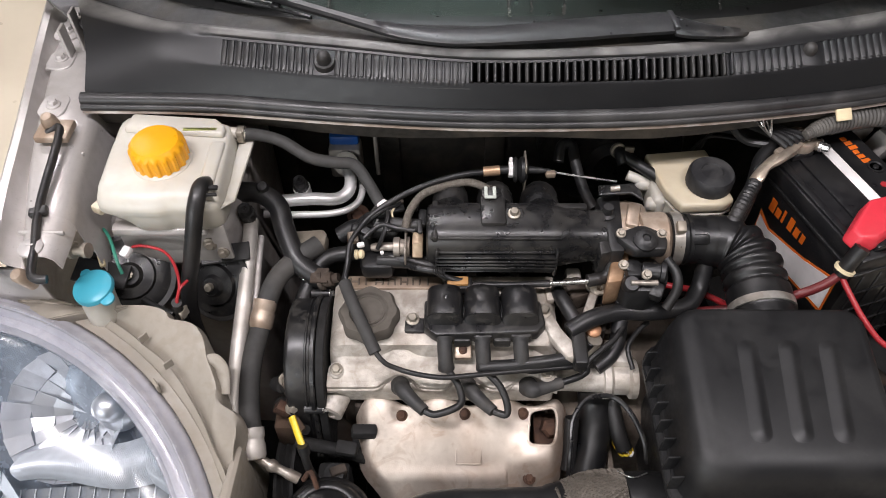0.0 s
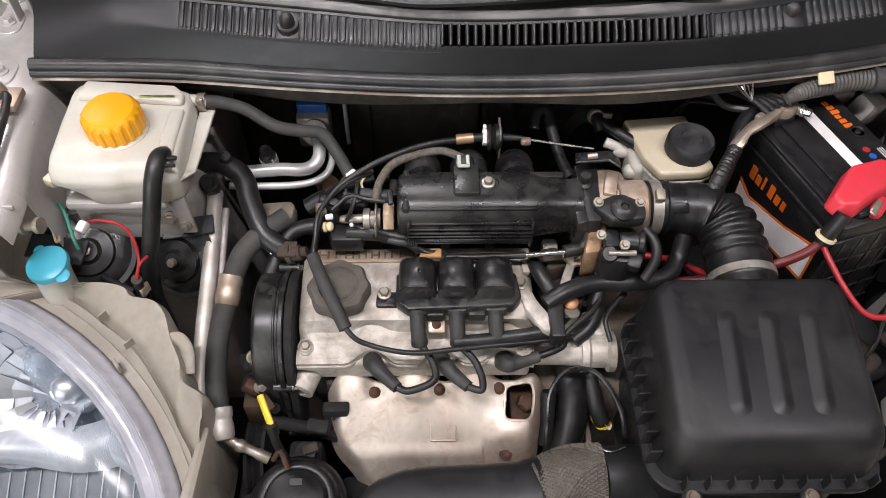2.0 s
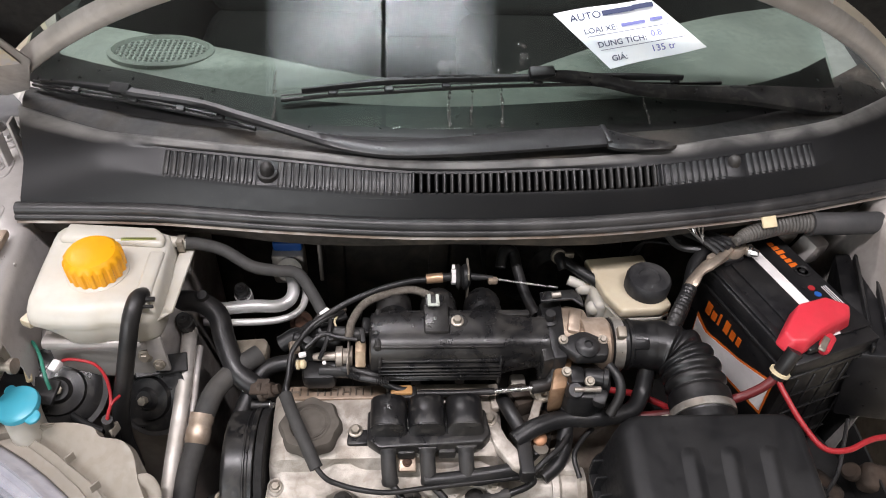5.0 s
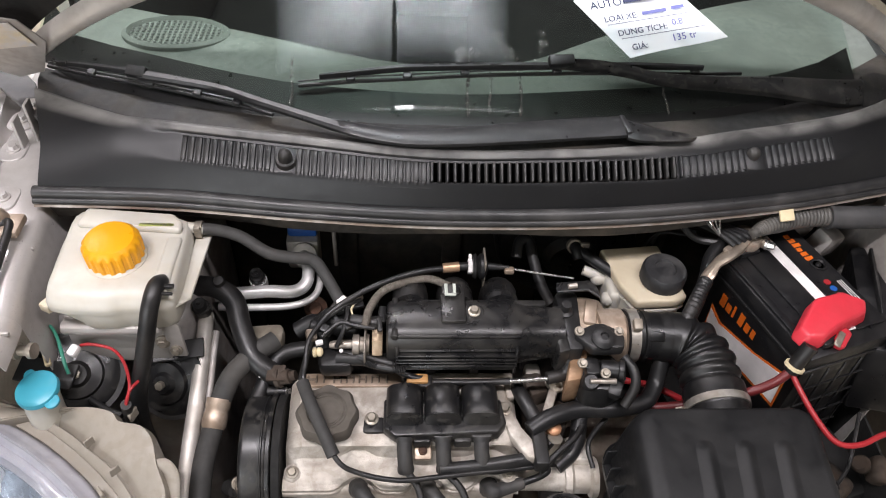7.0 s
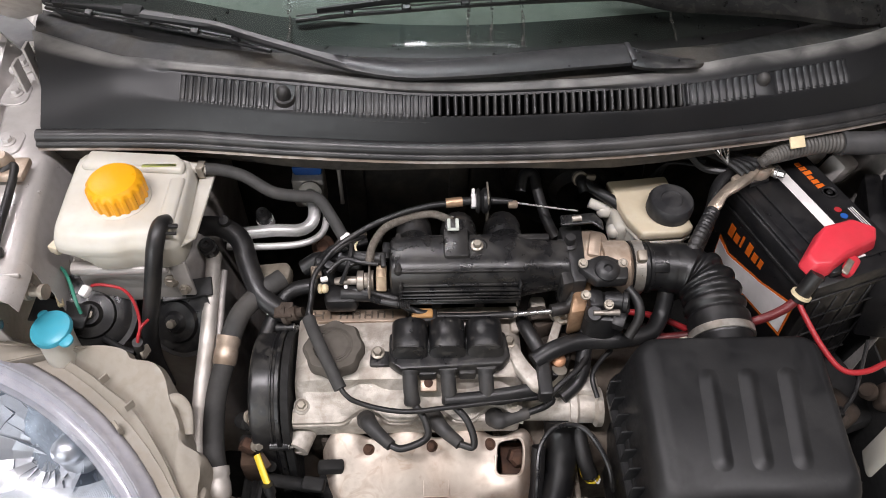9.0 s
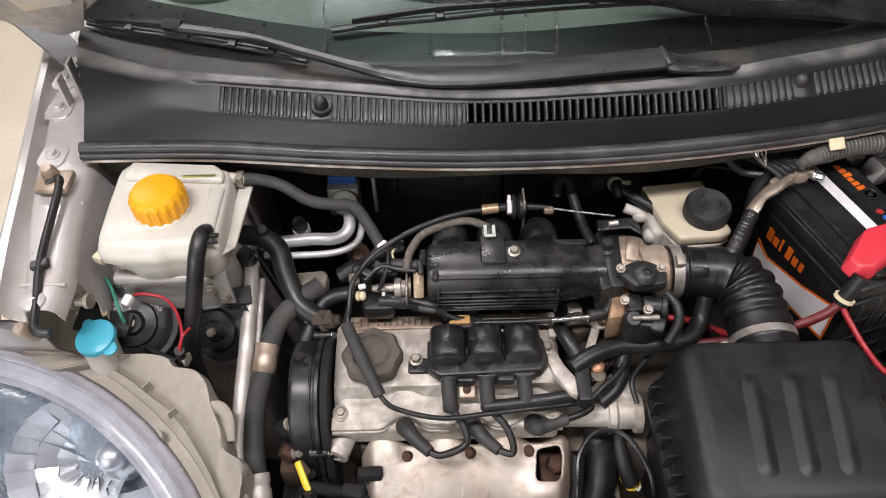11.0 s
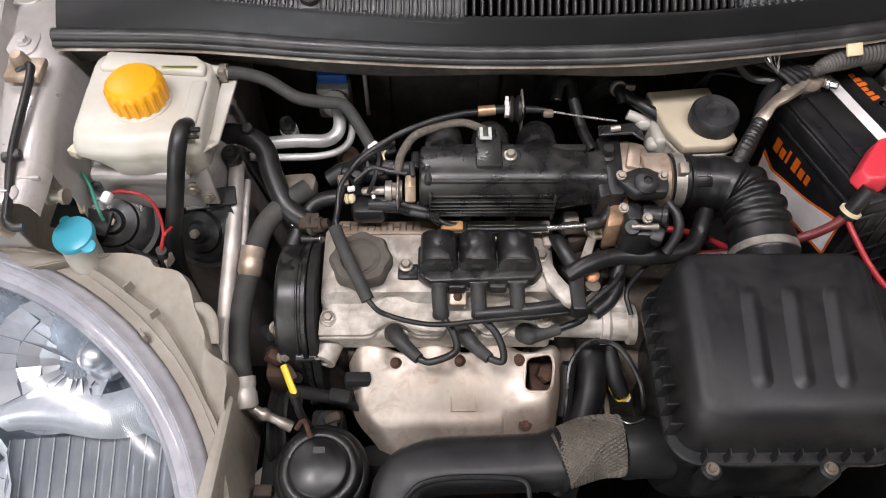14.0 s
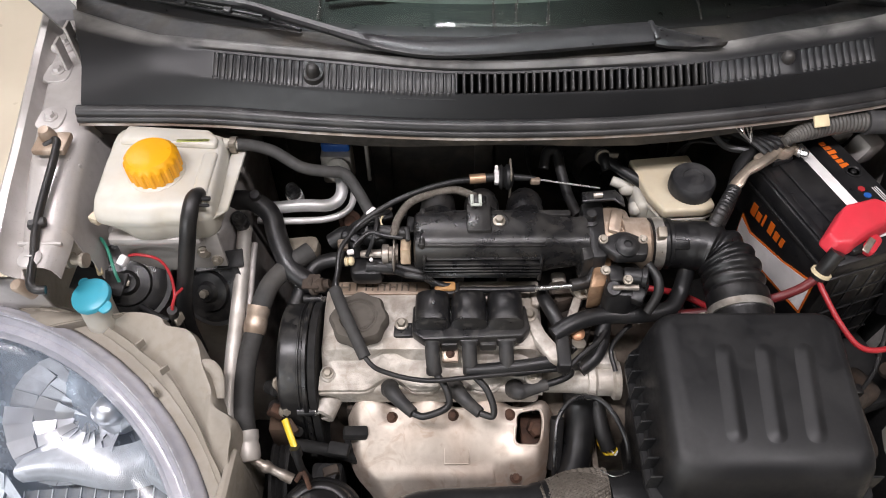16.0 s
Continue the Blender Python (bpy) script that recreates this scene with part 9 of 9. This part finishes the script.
part("roof", bm, M["paint"], cb2)
for sx in (-1, 1):
    bm = bmesh.new()
    loft(bm, [[(0.11 + sx * w, y, z) for w, z in ((0.70, 0.28), (0.72, 0.60), (0.71, 0.92), (0.66, 1.14), (0.60, top))] for y, top in ((1.30, 1.28), (1.46, 1.36), (1.7, 1.40), (2.1, 1.42), (2.5, 1.41), (2.87, 1.36))], thick=0.02, out=(sx, 0, 0))
    part("side", bm, M["paint"], cb2)
bm = bmesh.new()
loft(bm, [[(0.11 + q * w, 2.86 + d, z) for q in (-1, -0.5, 0, 0.5, 1)] for w, d, z in ((0.70, 0.10, 0.28), (0.72, 0.12, 0.75), (0.68, 0.08, 1.0), (0.60, 0.0, 1.39))], thick=0.02, out=(0, 1, 0))
part("tail", bm, M["paint"], cb2)

# price sheet behind the glass
pp = thing("paper_sheet", on_glass(0.33, 0.15, -0.012), "white price sheet with handwriting behind the windscreen", "paper sheet")
PC = [V(p) + V((0, 0, -0.008)) for p in ((0.228, 0.988, 1.097), (0.364, 1.013, 1.111), (0.436, 0.947, 1.073), (0.300, 0.916, 1.055))]
pu = (PC[1] - PC[0])
pv = (PC[0] - PC[3])
pn = pu.cross(pv).normalized()


def on_paper(a, b, lift=0.0006):
    """a across, b up the sheet, from 0 to 1."""
    return PC[3] + (PC[2] - PC[3]) * a * (1 - b) + pu * a * b + pv * b + pn * lift


bm = bmesh.new()
loft(bm, [[on_paper(a / 6, b / 6, 0.002 * math.sin(a)) for a in range(7)] for b in range(7)], thick=-0.0004, out=pn)
part("sheet", bm, M["paper"], pp)


def paper_text(body, a, b, size, name="printing"):
    x = pu.normalized()
    y = pn.cross(x)
    o = on_paper(a, b, 0.0034)
    m = Matrix(((x.x, y.x, pn.x, o.x), (x.y, y.y, pn.y, o.y), (x.z, y.z, pn.z, o.z), (0, 0, 0, 1)))
    letters(name, body, size, m, M["pen" if name == "handwriting" else "ink"], pp, 0.0002)


def paper_bar(a, b, w, h, ink="ink"):
    x = pu.normalized()
    y = pn.cross(x)
    o = on_paper(a, b, 0.0032)
    b2 = bmesh.new()
    rbox(b2, (w / 2, h / 2, 0), (w, h, 0.0004), 0.0001, 1)
    b2.transform(Matrix(((x.x, y.x, pn.x, o.x), (x.y, y.y, pn.y, o.y), (x.z, y.z, pn.z, o.z), (0, 0, 0, 1))))
    part("printed_bar", b2, M[ink], pp)


paper_text("AUTO", 0.06, 0.80, 0.016)
paper_bar(0.40, 0.815, 0.046, 0.008)
paper_bar(0.72, 0.825, 0.030, 0.008)
paper_text("LOẠI XE:", 0.07, 0.57, 0.012)
paper_bar(0.46, 0.585, 0.034, 0.005, "pen")
paper_bar(0.76, 0.59, 0.018, 0.005, "pen")
paper_text("DUNG TÍCH:", 0.07, 0.33, 0.012)
paper_text("0.8", 0.62, 0.34, 0.013, "handwriting")
paper_text("GIÁ:", 0.07, 0.09, 0.012)
paper_text("135 tr", 0.48, 0.10, 0.014, "handwriting")
for b in (0.52, 0.28):
    paper_bar(0.07, b, 0.120, 0.0007)

# tube lamps on the ceiling
for lx, ly, ll in TUBES:
    tl = thing("ceiling_lamp", (lx, ly, 3.1), "white ceiling tube lamp fitting", "ceiling lamp", "ceiling lamps")
    bm = bmesh.new()
    rbox(bm, (lx, ly, 3.15), (ll + 0.06, 0.11, 0.10), 0.01)
    part("fitting", bm, M["wall"], tl)

# glowing panel added over the windscreen for its pale reflection, crossed by a dark bar
glow = bpy.data.materials.new("reflection_glow")
glow.use_nodes = True
gn, gl = glow.node_tree.nodes, glow.node_tree.links
gn.remove(gn["Principled BSDF"])
g_em, g_tc, g_mp, g_ab, g_sx, g_mx, g_mr, g_no, g_st, g_mu = (gn.new(k) for k in ("ShaderNodeEmission", "ShaderNodeTexCoord", "ShaderNodeMapping", "ShaderNodeVectorMath", "ShaderNodeSeparateXYZ", "ShaderNodeMath", "ShaderNodeMapRange", "ShaderNodeTexNoise", "ShaderNodeMath", "ShaderNodeMath"))
g_em.inputs[0].default_value = (0.88, 0.96, 1.0, 1)
g_mp.inputs["Scale"].default_value = (1 / 0.62, 1 / 0.46, 0)
g_ab.operation, g_mx.operation = "ABSOLUTE", "MAXIMUM"
g_mr.inputs["From Min"].default_value, g_mr.inputs["To Min"].default_value, g_mr.inputs["To Max"].default_value = 0.5, 1.0, 0.0
g_st.operation, g_st.inputs[1].default_value = "MULTIPLY", 34.0
g_no.inputs["Scale"].default_value, g_no.inputs["Detail"].default_value = 3.5, 2
g_mu.operation = "MULTIPLY"
gl.new(g_tc.outputs["Object"], g_mp.inputs[0])
gl.new(g_mp.outputs[0], g_ab.inputs[0])
gl.new(g_ab.outputs["Vector"], g_sx.inputs[0])
gl.new(g_sx.outputs[0], g_mx.inputs[0])
gl.new(g_sx.outputs[1], g_mx.inputs[1])
gl.new(g_mx.outputs[0], g_mr.inputs["Value"])
gl.new(g_tc.outputs["Object"], g_no.inputs["Vector"])
gl.new(g_mr.outputs["Result"], g_st.inputs[0])
gl.new(g_st.outputs[0], g_mu.inputs[0])
gl.new(g_no.outputs["Fac"], g_mu.inputs[1])
gl.new(g_mu.outputs[0], g_em.inputs["Strength"])
gl.new(g_em.outputs[0], gn["Material Output"].inputs[0])
wl = thing("ceiling_lamp", (-0.12, 1.40, 3.12), "added glowing panel for the pale reflection in the windscreen", "ceiling lamp", "ceiling lamps")
bm = bmesh.new()
rbox(bm, (-0.12, 1.40, 3.11), (1.22, 0.90, 0.02), 0.008)
part("diffuser", bm, glow, wl, "glowing face of the added panel")
bm = bmesh.new()
for dx, dy, sx, sy in ((0, 0.465, 1.28, 0.03), (0, -0.465, 1.28, 0.03), (0.625, 0, 0.03, 0.90), (-0.625, 0, 0.03, 0.90)):
    rbox(bm, (-0.12 + dx, 1.40 + dy, 3.155), (sx, sy, 0.09), 0.004)
part("housing", bm, M["ceiling"], wl)
# bar added only to draw the dark line mirrored in the glass
bm = bmesh.new()
rbox(bm, (-0.11, 1.4, 3.08), (0.022, 1.6, 0.04), 0.003)
solo("reflection_bar", bm, M["void"], "added dark bar that draws a dark line in the windscreen reflection", "cable duct")
